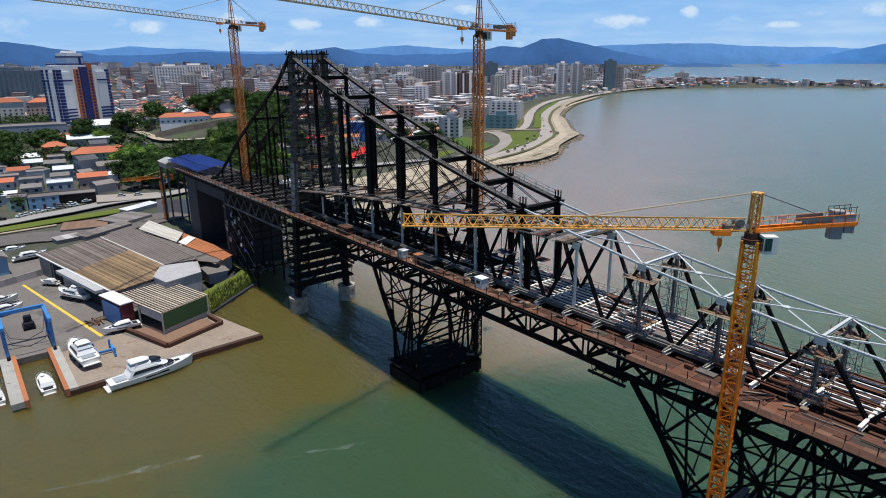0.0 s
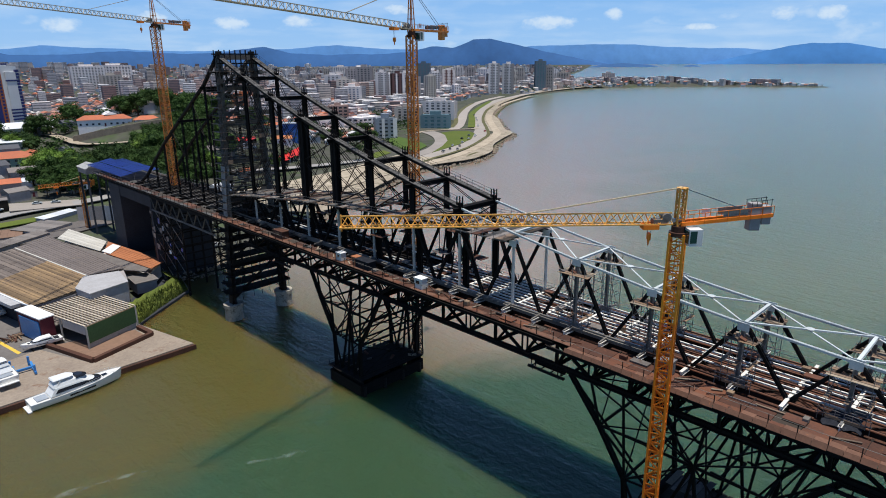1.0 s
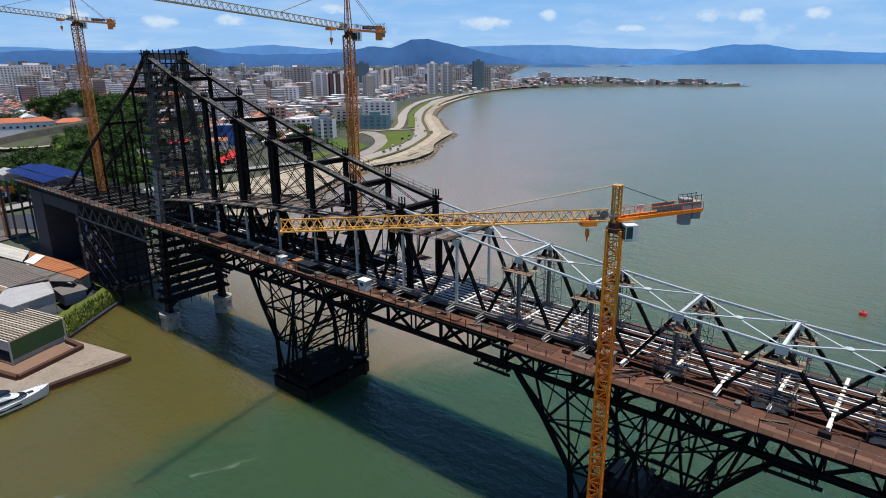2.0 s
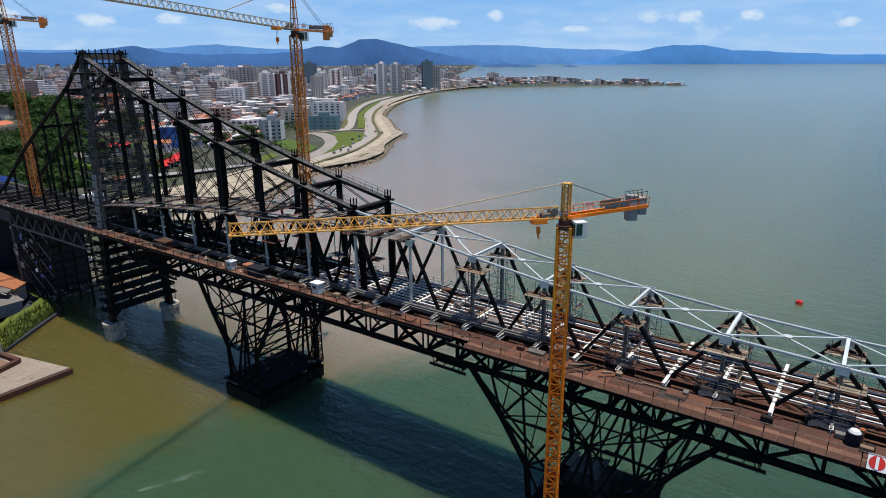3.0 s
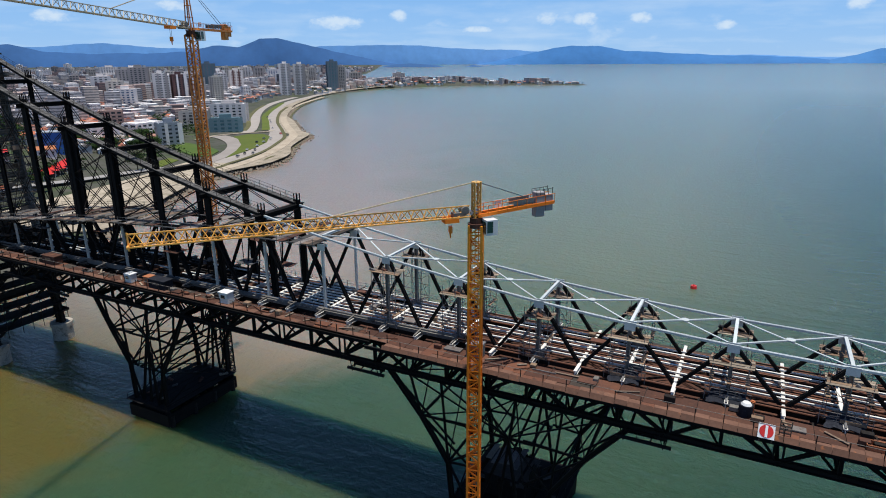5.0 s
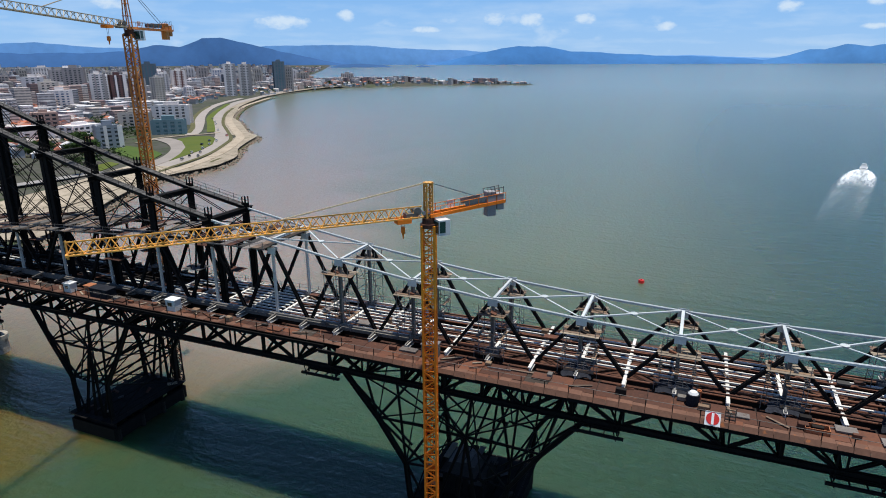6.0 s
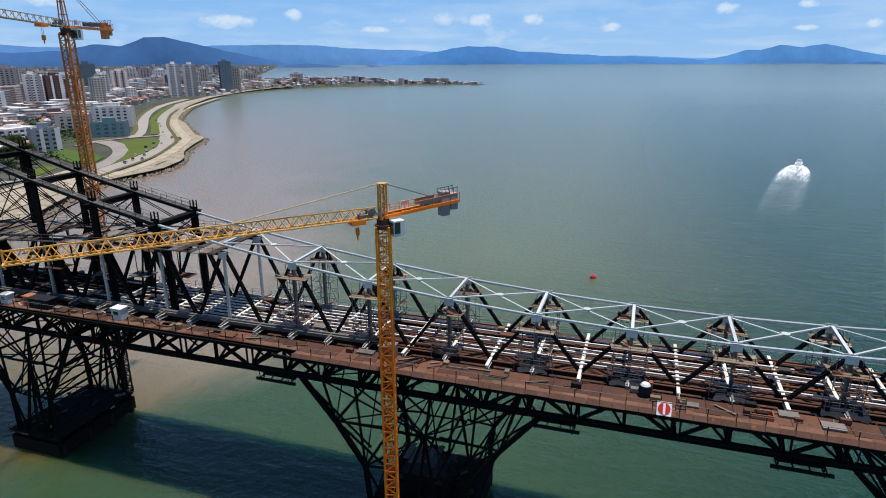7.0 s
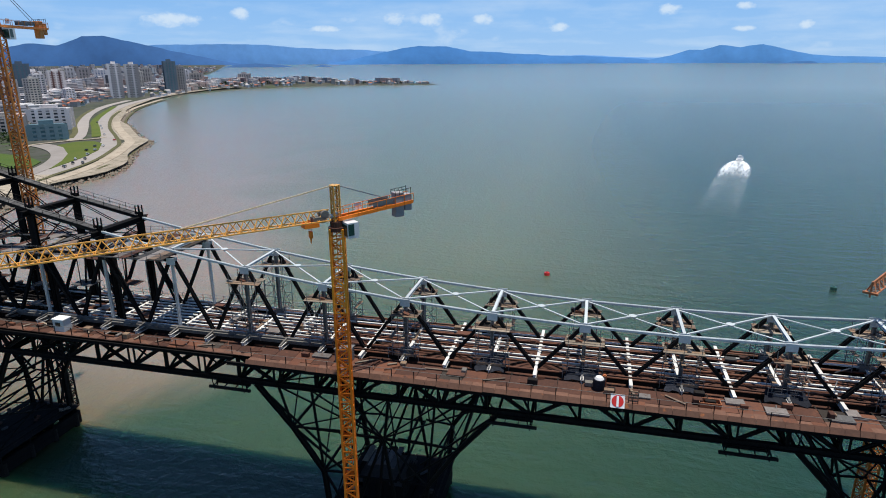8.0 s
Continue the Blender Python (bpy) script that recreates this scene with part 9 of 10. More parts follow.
for row in ((-43.5, 287.5, 12, 8, 5.6, M_BLUEW2, M_ROOFG, "flat", "bright blue painted house with a flat grey roof"),
            (-53.5, 290, 7.5, 8, 5.8, M_GREENW, M_ROOFG, "flat", "dull green rendered house with a flat roof"),
            (-30, 290.5, 16.5, 7, 4.6, M_DARK, M_ROOFG, "flat", "long low dark-fronted shop with a flat roof", -9, 0),
            (-33.5, 308, 11, 8, 6.4, M_BLUEGREY, M_WHITEROOF, "flat", "blue-grey rendered house with a white roof deck"),
            (-46, 305, 8, 7, 5.6, M_GREYW, M_ROOFG, "mono", "grey rendered house with a sloping sheet roof"),
            (-57, 302, 9, 7, 4.0, M_WALL, M_WHITEROOF, "mono", "white rendered house with a white sheet roof"),
            (-17, 319, 13.5, 8, 5.4, M_PINKW, M_TILE, "gable", "pinkish house with a long orange tile roof"),
            (-9, 309, 6, 6, 3.0, M_GREYW, M_ROOFG, "flat", "small grey house below the trees"),
            (-44, 322, 10, 8, 6.2, M_GREYW, M_ROOFG, "flat", "unpainted grey house with a flat roof"),
            (-31, 324, 8, 7, 5.8, M_BEIGE, M_ROOFG, "mono", "beige house with a sloping grey roof"),
            (-56, 320, 9, 8, 6.0, M_BEIGE, M_TILE, "mono", "beige house with an orange sloping roof"),
            (-52, 338, 9, 7, 5.6, M_BLUEGREY, M_ROOFG, "flat", "blue-grey house with a flat roof"),
            (-40, 338, 8, 7, 6.6, M_WALL, M_ROOFG, "flat", "white rendered house with a flat grey roof"),
            (-27, 340, 9, 8, 6.0, M_BLUEGREY, M_WHITEROOF, "mono", "blue-grey house with a white sheet roof"),
            (-46, 354, 10, 7, 5.4, M_BEIGE, M_TILE, "gable", "small beige house with an orange tile roof"),
            (-28, 360, 10, 8, 6.2, M_BLUEGREY, M_ROOFG, "mono", "blue-grey house with a sloping sheet roof"),
            (-55, 368, 10, 8, 6.0, M_WALL, M_ROOFG, "flat", "white house with a flat grey roof"),
            (-38, 374, 11, 8, 5.6, M_GREYW, M_WHITEROOF, "mono", "grey house with a white sheet roof"),
            (-24, 384, 9, 8, 5.8, M_BEIGE, M_ROOFG, "flat", "beige house with a flat roof"),
            (-48, 392, 10, 8, 5.4, M_GREYW, M_ROOFG, "mono", "grey house with a sloping sheet roof"),
            (-5.5, 366, 25, 13, 8.6, M_GREENW, M_TILE, "hip", "pale green two-storey house with an orange tile roof"),
            (-21, 409, 13, 11, 6.8, M_TERRA, M_TILE, "hip", "rust-red house with an orange hipped roof"),
            (-37, 402, 13, 8, 4.0, M_BEIGE, M_WHITEROOF, "gable", "low beige house with a white sheet roof"),
            (3, 420, 29, 13, 5.2, M_BEIGE, M_WHITEROOF, "mono", "long low hall with a white sheet roof"),
            (-32, 560, 26, 14, 19.0, M_BEIGE, M_TILE, "hip", "pale four-storey block with an orange tile roof", -4, 5),
            (0, 590, 24, 14, 19.0, M_PINKW, M_TILE, "hip", "pinkish four-storey block with an orange tile roof", -4, 5),
            (-24, 486, 44, 18, 6.5, M_BLUEGREY, M_ROOFG, "flat", "long grey flat-roofed garage block below the tower", -6, 1),
            (22, 478, 30, 16, 4.0, M_GREYW, M_BEIGE, "flat", "low pale flat-roofed block beside the tower", -14, 1),
            (31, 446, 12, 8, 4.0, M_GREYW, M_WHITEROOF, "mono", "small grey house with a white sheet roof"),
            (60, 409, 32, 11, 4.4, M_WALL, M_TILE, "hip", "low white villa with a wide orange tile roof", -16, 1, 30.2),
            (84, 400, 16, 10, 4.2, M_WALL, M_TILE, "hip", "low white villa wing with an orange tile roof", -16, 1, 29.2),
            (118, 337, 20, 9, 4.0, M_WALL, M_RED, "mono", "low white shop with a red sheet roof", -28, 1),
            (156, 349, 14, 8, 3.6, M_WALL, M_TERRA, "gable", "low house with a red-brown sheet roof", -28, 1),
            (196, 402, 22, 10, 4.0, M_PINKW, M_TERRA, "mono", "pinkish low house with a red-brown roof", -30, 1),
            (226, 428, 24, 10, 4.5, M_WALL, M_TILE, "gable", "white low house with an orange tile roof", -30, 1)):
    spots.append((row[0], row[1], max(row[2], row[3]) * 0.45))
    slope_house(*row)
n = 0
while n < 320:
    az, r = (radians(random.uniform(-3, 46)), random.uniform(345, 900)) if random.random() < 0.62 else (radians(random.uniform(-2, 14)), random.uniform(338, 520))
    x, y = CX + r * math.sin(az), CY + r * math.cos(az)
    d = float(shore_distance(np.array([x]), np.array([y]))[0])
    if d > (130 if x > 100 else 75) and y > 296 - 0.2 * x and not (math.hypot(x - 105, y - 392) < 66) and not (x < 40 and y > 396) and not (abs(x - 8) < 36 and abs(y - 497) < 26) and free(x, y, 4.6):
        place_house(x, y, random.choice((0, 1, 2, 3, 4, 5, 6, 7, 2, 4, 6, 1)), random.choice((0, 90, 180)) + random.gauss(8, 10), random.uniform(0.6, 1.15))
    n += 1
for i, h in enumerate(HOUSES):
    x, y = -135 + i * 9, 352 + 12 * (i % 3)
    h.matrix_basis = pose(x, y, gz(x, y), 0, 0, 6)


for i, h in enumerate(PLAIN):
    x, y = 150 + i * 22, 600 + 12 * (i % 3)
    h.matrix_basis = pose(x, y, gz(x, y), 0, 0, 6)


ribbon("hill_lane", [(34, 486), (32, 450), (33, 423), (35, 400), (38, 385), (52, 370), (70, 360)], (6, 6), 0.4, M_PALESAND, "pale winding lane below the villas", "road", 6)
# stone wall below the villas, blue hall and red canopies near the coast road
bm = bmesh.new()
line = smooth_line([(36, 396), (47, 392), (58, 387), (71, 382), (88, 378)], 3)
rows_ = []
for i, p in enumerate(line):
    q = line[min(i + 1, len(line) - 1)] - line[max(i - 1, 0)]
    s = Vector((q.y, -q.x, 0)).normalized() * 0.5
    z = gz(p.x, p.y)
    rows_.append([bm.verts.new(c) for c in ((*(p + s).xy, z - 2), (*(p + s).xy, z + 4.0), (*(p - s).xy, z + 4.0), (*(p - s).xy, z - 2))])
for a, b in zip(rows_, rows_[1:]):
    for k in range(4):
        bm.faces.new((a[k], a[(k + 1) % 4], b[(k + 1) % 4], b[k]))
for r in (rows_[0], rows_[-1][::-1]):
    bm.faces.new(r[::-1])
thing("stone_wall", bm, M_ROCK, "grey-brown curved stone retaining wall below villas", "wall", kind="structure")
hall = base("blue_hall", pose(172, 363, gz(172, 363) - 1, 0, 0, -35), "bright blue sheet-clad hall near the coast road", "building")
bm = bmesh.new()
add_box(bm, (-8, -6, -2), (8, 6, 14.0))
hb = new("wall", finish(bm, "wall", M_BLUEH)); hb.parent = hall
bm = bmesh.new()
add_box(bm, (-8.4, -6.4, 14.0), (8.4, 6.4, 14.5))
hb = new("roof", finish(bm, "roof", M_BLUEGREY)); hb.parent = hall
for i in range(4):
    bm = bmesh.new()
    add_box(bm, (-6.8 + i * 3.6, -6.08, 6.2), (-4.4 + i * 3.6, -5.9, 8.0))
    hb = new("window", finish(bm, "window", M_BLUEGL)); hb.parent = hall
for x, y, a in ((131, 309, 10), (137, 314, 10), (143, 317, 10), (150, 322, 10), (157, 328, 10)):
    can = base("canopy_tent", pose(x, y, gz(x, y), 0, 0, a), "bright red peaked canopy tent on a lot", "tent", "red canopies")
    bm = bmesh.new()
    v = [bm.verts.new(c) for c in ((-4, -4, 2.8), (4, -4, 2.8), (4, 4, 2.8), (-4, 4, 2.8), (0, 0, 5.4))]
    for k in range(4):
        bm.faces.new((v[k], v[(k + 1) % 4], v[4]))
    bm.faces.new(v[3::-1])
    hb = new("canopy", finish(bm, "canopy", M_RED)); hb.parent = can
    for px in (-3.8, 3.8):
        for py in (-3.8, 3.8):
            bm = bmesh.new()
            add_box(bm, (px - 0.08, py - 0.08, -0.5), (px + 0.08, py + 0.08, 2.85))
            hb = new("pole", finish(bm, "pole", M_SIGNW)); hb.parent = can


# ---- tall buildings ----
def block_building(x, y, w, d, zt, turn, wall, glass, floor=3.1, bays=4, label="tall apartment block with banded windows", top=True, stripe=None):
    z0 = gz(x, y) - 2
    e = base("apartment_building", pose(x, y, z0, 0, 0, turn), label, "building", "city towers")
    H = zt - z0
    def loc(name, bm, m):
        ob = new(name, finish(bm, name, m))
        ob.parent = e
        return ob
    bm = bmesh.new()
    add_box(bm, (-w / 2 + 0.35, -d / 2 + 0.35, 0), (w / 2 - 0.35, d / 2 - 0.35, H - 0.2))
    loc("glazed_core", bm, glass)
    n = max(2, int(H / floor))
    if math.hypot(x - CX, y - CY) > 780:
        bm = bmesh.new()
        for i in range(n + 1):
            zz = min(i * H / n, H - 0.8)
            add_box(bm, (-w / 2, -d / 2, zz - 0.85), (w / 2, d / 2, zz + 0.85))
        for px in (-w / 2, w / 2):
            for py in (-d / 4, d / 4):
                add_box(bm, (px - 0.25, py - d * 0.12, 0), (px + 0.25, py + d * 0.12, H))
        tops = [bm, bmesh.new()]
        for i in range(bays + 1):
            px = -w / 2 + w * i / bays
            t = w / bays * (0.34 if i in (0, bays) else 0.24)
            for py in (-d / 2, d / 2):
                add_box(tops[1] if stripe and i % 2 else tops[0], (px - t, py - 0.25, 0), (px + t, py + 0.25, H))
        add_box(bm, (-w * 0.22, -d * 0.25, H), (w * 0.2, d * 0.25, H + 4))
        tagged(loc("facade", bm, wall), kind="stuff")
        if stripe:
            tagged(loc("stripe", tops[1], stripe), kind="stuff")
        return e
    bm = bmesh.new()
    add_box(bm, (-w / 2, -d / 2, -0.85), (w / 2, d / 2, 0.85))
    me = finish(bm, "floor_band", wall)
    for i in range(n + 1):
        ob = new("floor_band", me)
        ob.parent, ob.matrix_basis = e, Matrix.Translation((0, 0, min(i * H / n, H - 0.8)))
    for i in range(bays + 1):
        px = -w / 2 + w * i / bays
        for py in (-d / 2, d / 2):
            bm = bmesh.new()
            t = w / bays * (0.34 if i in (0, bays) else 0.24)
            add_box(bm, (px - t, py - 0.25, 0), (px + t, py + 0.25, H))
            loc("pier", bm, stripe if stripe and i % 2 else wall)
    for px in (-w / 2, w / 2):
        for py in (-d / 4, d / 4):
            bm = bmesh.new()
            add_box(bm, (px - 0.25, py - d * 0.12, 0), (px + 0.25, py + d * 0.12, H))
            loc("pier", bm, wall)
    if top:
        bm = bmesh.new()
        add_box(bm, (-w * 0.22, -d * 0.25, H), (w * 0.2, d * 0.25, H + 4))
        add_box(bm, (-w / 2, -d / 2, H), (w / 2, -d / 2 + 0.3, H + 0.9))
        loc("roof_house", bm, wall)
    return e


CITY = [(321, 715, 28, 31, 10), (352, 742, 22, 30, 5), (22, 1052, 67, 63, 6), (-9, 700, 51, 36, 3), (363, 1500, 62, 66, 0), (438, 1560, 70, 68, 0), (300, 1150, 30, 52, 1), (509, 738, 24, 35, 2), (647, 884, 26, 62, 3), (594, 770, 17, 54, 4), (612, 752, 17, 52, 5),
        (632, 736, 18, 47, 5), (868, 963, 26, 67, 6)]
CITY2 = [(915, 985, 24, 53, 7), (945, 965, 24, 53, 7), (1239, 1122, 25, 51, 2), (965, 848, 19, 66, 4), (990, 830, 19, 65, 4), (1140, 858, 20, 70, 6), (1160, 845, 14, 58, 3), (1554, 926, 30, 36, 3), (461, 499, 34, 24, 0), (388, 431, 27, 16, 8), (290, 396, 16, 21, 9), (1038, 1500, 37, 59, 0),
         (1071, 1456, 54, 50, 3), (1292, 1268, 23, 56, 0)]
CITY3 = [(1246, 1180, 22, 55, 3), (1400, 1126, 25, 52, 1), (1387, 1001, 21, 49, 0), (1405, 978, 29, 40, 1), (399, 486, 26, 21, 1), (265, 455, 33, 17, 0), (560, 860, 22, 50, 0), (700, 990, 24, 58, 3), (760, 900, 22, 50, 0), (800, 1100, 26, 60, 4), (540, 800, 20, 44, 1), (480, 900, 26, 46, 0)]
STYLES = [(M_WALL, M_GLASS, None), (M_BEIGE, M_GLASS, None), (M_WALL, M_BLUEGL, None), (M_GREYW, M_GLASS, None), (M_WALL, M_GLASS, M_GREYW), (M_BRICKW, M_GLASS, M_WALL), (M_DARKTEAL, M_TEAL, None), (M_WALL, M_BRICKW, M_BRICKW), (M_TEALW, M_TEAL, None), (M_BLUEGREY, M_GLASS, M_WALL), (M_TERRA, M_GLASS, M_PINKW)]
for x, y, w, zt, s in CITY + CITY2 + CITY3:
    wall, glass, stripe = STYLES[s]
    spots.append((x, y, w * 0.8))
    turn = -math.degrees(math.atan2(x - CX, y - CY)) + random.uniform(-14, 14)
    block_building(x, y, w, max(14, w * 0.6), zt, turn, wall, glass, 3.2, max(3, int(w / 6)), random.choice(("tall apartment block with banded windows", "city apartment tower with rows of windows")), True, stripe)


# the large white, blue and orange tower on the slope
def striped_tower(x, y, turn):
    z0 = gz(x, y) - 2
    e = base("apartment_building", pose(x, y, z0, 0, 0, turn) @ Matrix.Diagonal((1.05, 1.06, 1, 1)), "white apartment tower with blue and orange vertical stripes", "building", "city towers")
    H = 68.5 - z0
    def loc(name, lo, hi, m):
        bm = bmesh.new()
        add_box(bm, lo, hi)
        ob = new(name, finish(bm, name, m))
        ob.parent = e
        return ob
    loc("core", (-21, -8, 0), (21, 6, H), M_SIGNW)
    loc("blue_stripe", (-3.0, -9.6, 0), (3.0, -8, H - 0.5), M_BLUEW)
    for s in (-1, 1):
        loc("orange_stripe", (s * 5.4 - 1.9, -9.2, 0), (s * 5.4 + 1.9, -8, H + (2.2 if s > 0 else -2)), M_ORANGEW)
        loc("side_bay", (s * 15.5 - 4.6, -9.2, 0), (s * 15.5 + 4.6, -8, H - 4), M_SIGNW)
    n = 18
    for i in range(n):
        z = 3 + i * (H - 5) / n
        for xx in (-5.4, 5.4):
            loc("window", (xx - 0.9, -9.3, z), (xx + 0.9, -9.15, z + 1.4), M_BLUEW)
        for xx, ww in ((-19.4, 1.6), (20.0, 1.3)):
            loc("balcony_recess", (xx - ww, -9.35, z), (xx + ww, -7.9, z + 1.9), M_BLUEW)
        if i in (2, 3, 4, 5, 14):
            for s in (-1, 1):
                loc("blue_band", (s * 15.2 - 5.0, -9.42, z + 0.6), (s * 15.2 + 5.0, -9.1, z + 1.7), M_BLUEW)
        for y0, y1 in ((-7.6, -5.4), (-1.0, 1.2), (3.6, 5.6)):
            loc("side_recess", (-21.3, y0, z), (-20.7, y1, z + 2.0), M_BLUEW)
        if i in (2, 14):
            loc("side_band", (-21.4, -8.1, z + 0.6), (-20.9, 6, z + 1.6), M_BLUEW)
    loc("roof_step", (-16, -6.5, H), (15, 5, H + 1.0), M_SIGNW)
    loc("roof_band", (-16.4, -6.9, H + 1.0), (15.4, 5.4, H + 2.0), M_BLUEW)
    loc("penthouse", (-8.5, -5.5, H + 2.0), (4, 4.5, H + 9.6), M_SIGNW)
    loc("roof_band", (-8.9, -5.9, H + 6.2), (4.4, 4.9, H + 7.2), M_BLUEW)
    loc("blue_pier", (0.6, -5.9, H + 2.0), (2.2, -5.4, H + 7.0), M_BLUEW)
    loc("roof_house", (-5.5, -4, H + 9.6), (1, 3, H + 11), M_SIGNW)
    for y0, y1 in ((-5.0, -1.6),):
        loc("side_bay", (-21.9, y0, 0), (-21, y1, H - 4), M_SIGNW)
    loc("podium", (-25, -11, -2), (25, 8, 5), M_GREYW)


striped_tower(12.2, 505.5, 31)


# ---- the rest of the city: repeated blocks, then the far carpet ----
def city_block(w, d, h, wall, seed):
    e = base("apartment_building", (0, 0, 0), "mid-rise city block with window bands", "building", "city blocks")
    bm = bmesh.new()
    add_box(bm, (-w / 2 + 0.3, -d / 2 + 0.3, -6), (w / 2 - 0.3, d / 2 - 0.3, h))
    part("glazed_core", bm, M_GLASS, e)
    bm = bmesh.new()
    n = max(2, int(h / 3.1))
    for i in range(n + 1):
        z = i * h / n
        add_box(bm, (-w / 2, -d / 2, z - 0.95), (w / 2, d / 2, z + 0.75))
    nb = max(3, int(w / 5))
    for i in range(nb + 1):
        px = -w / 2 + w * i / nb
        for py in (-d / 2, d / 2):
            add_box(bm, (px - 0.9, py - 0.2, -6), (px + 0.9, py + 0.2, h))
    for py in (-d / 2, 0, d / 2):
        for px in (-w / 2, w / 2):
            add_box(bm, (px - 0.2, py - 1.6, -6), (px + 0.2, py + 1.6, h))
    add_box(bm, (-w * 0.2, -d * 0.2, h), (w * 0.15, d * 0.2, h + 3))
    tagged(part("facade", bm, wall, e), kind="stuff")
    return e


BLOCKS = [city_block(16, 14, 28, M_WALL, 1), city_block(22, 14, 18, M_BEIGE, 2), city_block(15, 13, 40, M_WALL, 3), city_block(28, 16, 14, M_WALL, 4), city_block(18, 15, 34, M_GREYW, 5), city_block(14, 14, 46, M_BEIGE, 6), city_block(30, 18, 10, M_WALL, 7), city_block(20, 14, 24, M_PINKW, 8)]
n = 0
while n < 250:
    n += 1
    az, r = radians(random.uniform(2, 58)), 620 + random.random() ** 1.1 * 2200
    if random.random() < 0.45:
        az = radians(random.uniform(30, 56))
        r = random.uniform(900, 2200)
    x, y = CX + r * math.sin(az), CY + r * math.cos(az)
    d = float(shore_distance(np.array([x]), np.array([y]))[0])
    if d < 105 or (math.degrees(az) < 32 and r < 1500 and random.random() < 0.68) or not free(x, y, 13):
        continue
    k = random.choice((1, 3, 6, 6, 3, 7)) if r < 1000 or math.degrees(az) < 26 else random.choice((0, 2, 4, 5, 2, 1, 3, 7))
    copy_thing(BLOCKS[k], Matrix.Translation((x, y, gz(x, y))) @ Matrix.Rotation(radians(random.uniform(-40, 10)), 4, "Z") @ Matrix.Scale(random.uniform(0.8, 1.15), 4))
for i, b in enumerate(BLOCKS):
    x, y = 620 + 60 * i, 1300 + 20 * i
    b.matrix_basis = pose(x, y, gz(x, y), 0, 0, -35)


def far_houses(name, pts, roof, wall, label):
    X, Y = np.array([p[0] for p in pts]), np.array([p[1] for p in pts])
    D, Z = shore_distance(X, Y), ground_z(X, Y)
    vw, fw, vr, fr = [], [], [], []
    for x, y, d, z in zip(X, Y, D, Z):
        if d < (118 if 100 < x < 430 else 84 if x < 1000 and x > 100 else 12) or y < 300 - 0.2 * x or (x < 60 and y < 600):
            continue
        w, l, h = random.uniform(4, 8), random.uniform(5, 10), random.uniform(3, 8)
        a = random.uniform(-0.7, 0.3)
        c, s = math.cos(a), math.sin(a)
        P4 = [(x + c * u - s * v, y + s * u + c * v) for u, v in ((-w, -l), (w, -l), (w, l), (-w, l))]
        P4 = [(x + (p[0] - x) * 0.6, y + (p[1] - y) * 0.6) for p in P4]
        o = len(vw)
        vw += [(*p, z - 3) for p in P4] + [(*p, z + h) for p in P4]
        fw += [(o, o + 1, o + 5, o + 4), (o + 1, o + 2, o + 6, o + 5), (o + 2, o + 3, o + 7, o + 6), (o + 3, o, o + 4, o + 7)]
        o = len(vr)
        e = [(x + (p[0] - x) * 1.1, y + (p[1] - y) * 1.1, z + h - 0.1) for p in P4]
        r0 = ((P4[0][0] + P4[1][0]) / 2, (P4[0][1] + P4[1][1]) / 2, z + h + 1.8)
        r1 = ((P4[2][0] + P4[3][0]) / 2, (P4[2][1] + P4[3][1]) / 2, z + h + 1.8)
        vr += e + [r0, r1]
        fr += [(o + 1, o + 2, o + 5, o + 4), (o + 3, o, o + 4, o + 5), (o, o + 1, o + 4), (o + 2, o + 3, o + 5)]
    top = base(name, (0, 0, 0), label, "houses", kind="stuff")
    for nm, v, f, m in (("walls", vw, fw, wall), ("roofs", vr, fr, roof)):
        me = bpy.data.meshes.new(nm)
        me.from_pydata(v, [], f)
        me.materials.append(m)
        ob = new(nm, me)
        ob.parent = top


def scatter(n, az0, az1, r0, r1, power=1.0):
    out = []
    for i in range(n):
        az, r = radians(random.uniform(az0, az1)), r0 + (r1 - r0) * random.random() ** power
        out.append((CX + r * math.sin(az), CY + r * math.cos(az)))
    return out


def tip_points(n):
    return [(random.uniform(1150, 1800), random.uniform(430, 960)) for i in range(n)]


far_houses("far_houses_tiled", scatter(2600, -4, 50, 520, 3300, 1.2) + scatter(1300, 4, 38, 560, 1700) + scatter(500, 44, 78, 1100, 2300) + scatter(420, 46, 64, 2000, 4300) + tip_points(420), M_TILEFAR, M_WALLFAR, "sea of far houses with orange tile roofs")
far_houses("far_houses_grey", scatter(2300, -4, 52, 480, 3400, 1.2) + scatter(600, 44, 78, 1100, 2300) + scatter(520, 46, 64, 2000, 4300) + tip_points(420), M_ROOFFAR, M_WALLFAR, "sea of far houses with grey and white roofs")


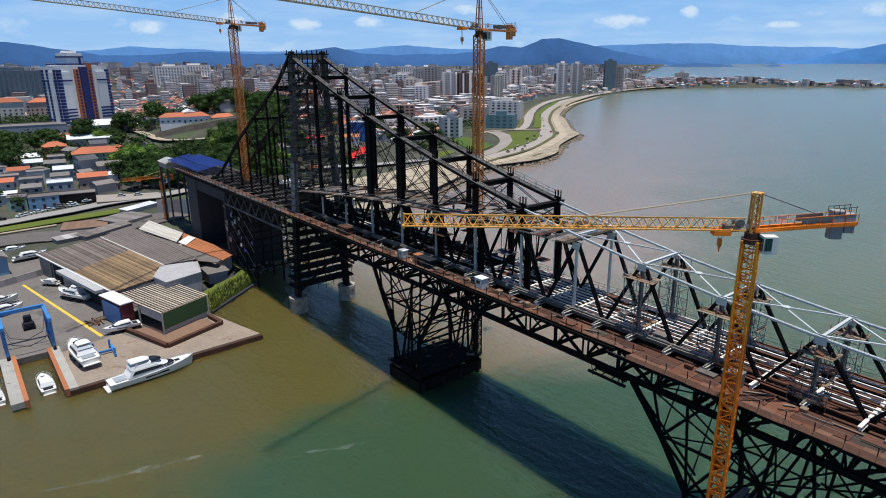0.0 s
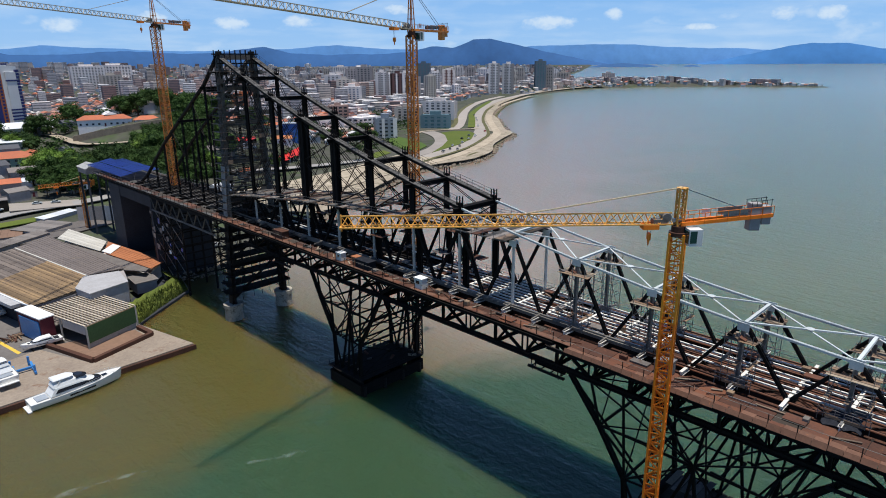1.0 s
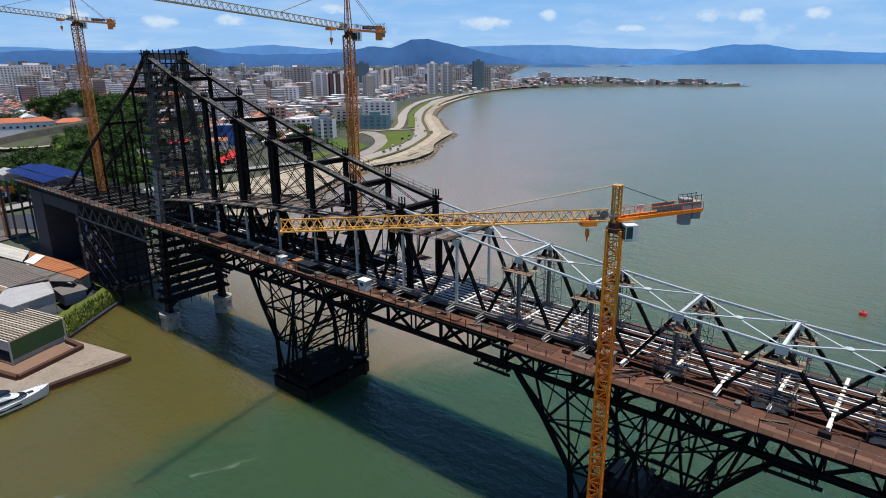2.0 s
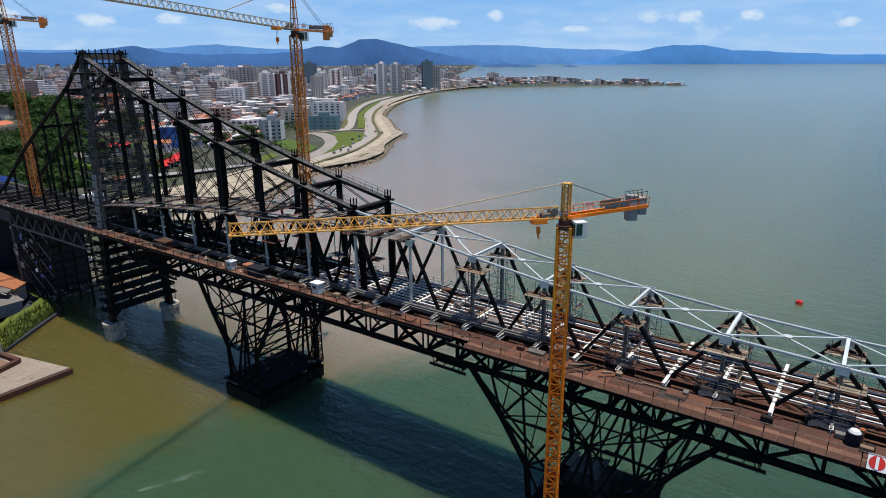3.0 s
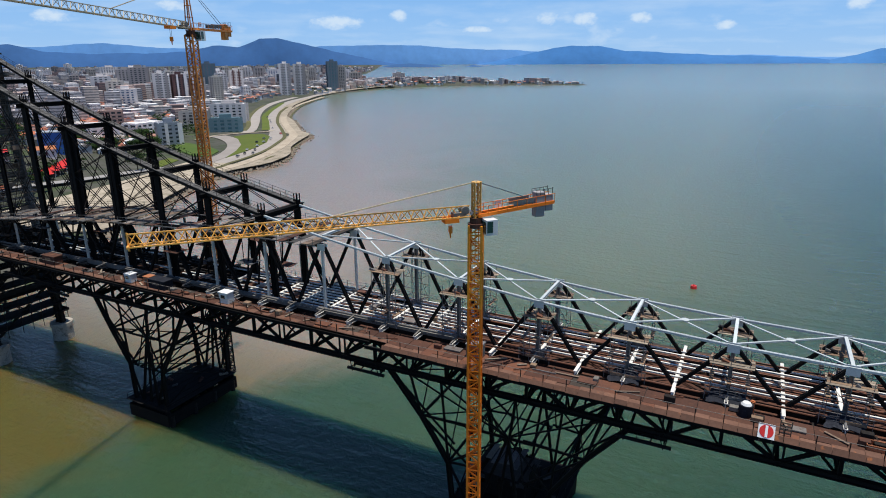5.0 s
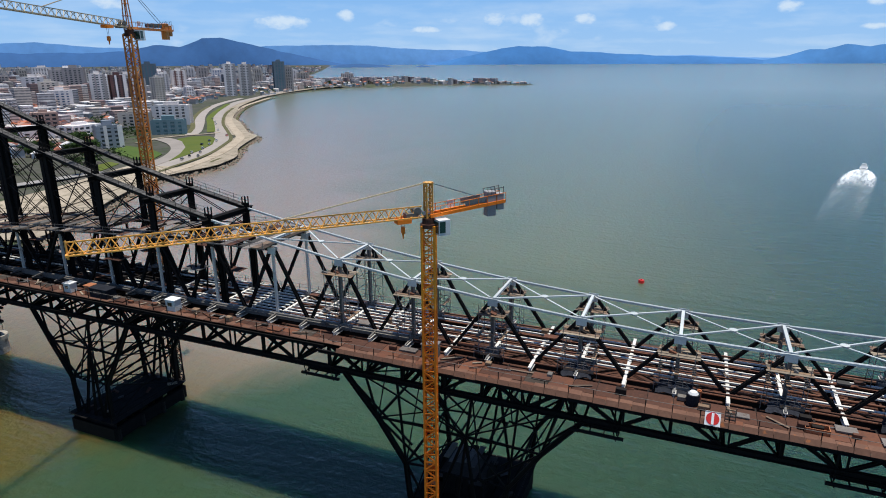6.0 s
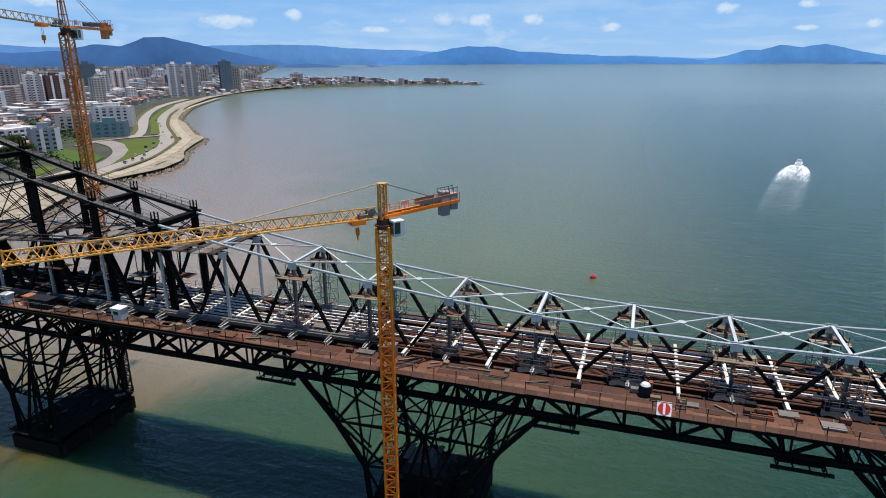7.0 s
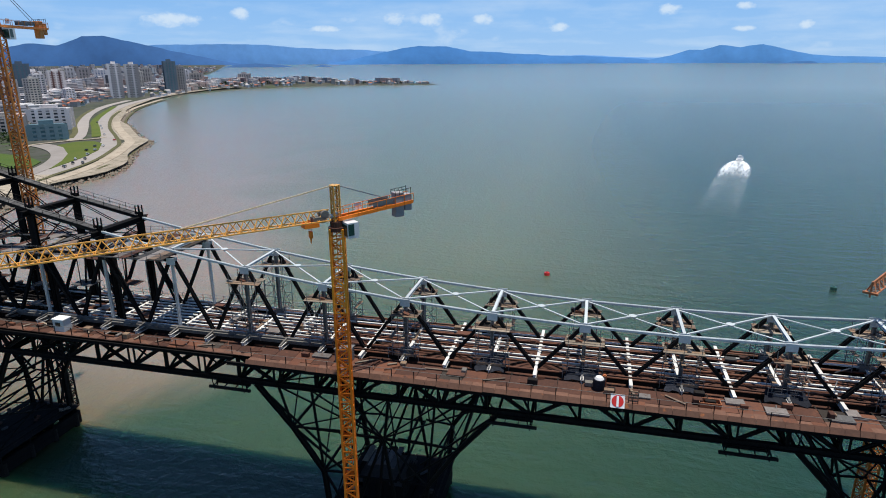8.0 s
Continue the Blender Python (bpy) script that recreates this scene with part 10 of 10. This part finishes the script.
def far_blocks(pts):
    X, Y = np.array([p[0] for p in pts]), np.array([p[1] for p in pts])
    D, Z = shore_distance(X, Y), ground_z(X, Y)
    v, f = [], []
    for x, y, d, z in zip(X, Y, D, Z):
        if d < (22 if x > 1150 else 98):
            continue
        w, l, h = random.uniform(5, 10), random.uniform(5, 9), random.uniform(9, 34) if d > 200 and (x < 1150 or y > 1150) else random.uniform(6, 17) if x > 1150 else random.uniform(8, 16)
        a = random.uniform(-0.8, 0.2)
        c, s = math.cos(a), math.sin(a)
        o = len(v)
        for zz in (z - 4, z + h):
            v += [(x + c * p - s * q, y + s * p + c * q, zz) for p, q in ((-w, -l), (w, -l), (w, l), (-w, l))]
        f += [(o, o + 1, o + 5, o + 4), (o + 1, o + 2, o + 6, o + 5), (o + 2, o + 3, o + 7, o + 6), (o + 3, o, o + 4, o + 7), (o + 4, o + 5, o + 6, o + 7)]
    me = bpy.data.meshes.new("far_blocks")
    me.from_pydata(v, [], f)
    me.materials.append(M_BLOCKFAR)
    tagged(new("far_blocks", me), "crowd of far white and grey city blocks", "buildings", kind="stuff")


far_blocks(tip_points(420) + scatter(760, 28, 57, 750, 2400) + scatter(700, 0, 46, 900, 3600) + scatter(420, 44, 62, 1300, 2300) + scatter(1500, 4, 60, 1500, 3900, 0.8) + scatter(260, 46, 62, 2000, 4200))


def far_trees(pts):
    X, Y = np.array([p[0] for p in pts]), np.array([p[1] for p in pts])
    D, Z = shore_distance(X, Y), ground_z(X, Y)
    v, f = [], []
    for x, y, d, z in zip(X, Y, D, Z):
        if d < (78 if 100 < x < 1000 else 8) or y < 300 or (x < 6 and y < 392) or (x < 34 and 412 < y < 428) or (abs(x + 10) < 50 and 462 < y < 500) or (30 < x < 92 and 362 < y < 416):
            continue
        r = random.uniform(2.5, 6)
        for i in range(44):
            c = Vector((x + random.gauss(0, r * 0.5), y + random.gauss(0, r * 0.5), z + r * random.uniform(0.3, 1.6)))
            a, s = random.uniform(0, 3), r * random.uniform(0.12, 0.27)
            o = len(v)
            v += [tuple(c + Vector((math.cos(a) * s, math.sin(a) * s, 0.2 * s))), tuple(c + Vector((0, 0, s * 0.8))), tuple(c - Vector((math.cos(a) * s, math.sin(a) * s, 0))), tuple(c + Vector((math.sin(a) * s, -math.cos(a) * s, -s * 0.3)))]
            f += [(o, o + 1, o + 2), (o, o + 2, o + 3), (o, o + 3, o + 1), (o + 1, o + 3, o + 2)]
    me = bpy.data.meshes.new("far_trees")
    me.from_pydata(v, [], f)
    me.materials.append(M_LEAF)
    tagged(new("far_trees", me), "scattered dark green trees between the houses", "trees", kind="stuff")


far_trees(LATER + scatter(900, -5, 50, 420, 2600, 1.4) + scatter(240, 50, 78, 1300, 2100) + scatter(700, 46, 66, 1900, 4400) + tip_points(260) + scatter(420, -4, 22, 345, 620))
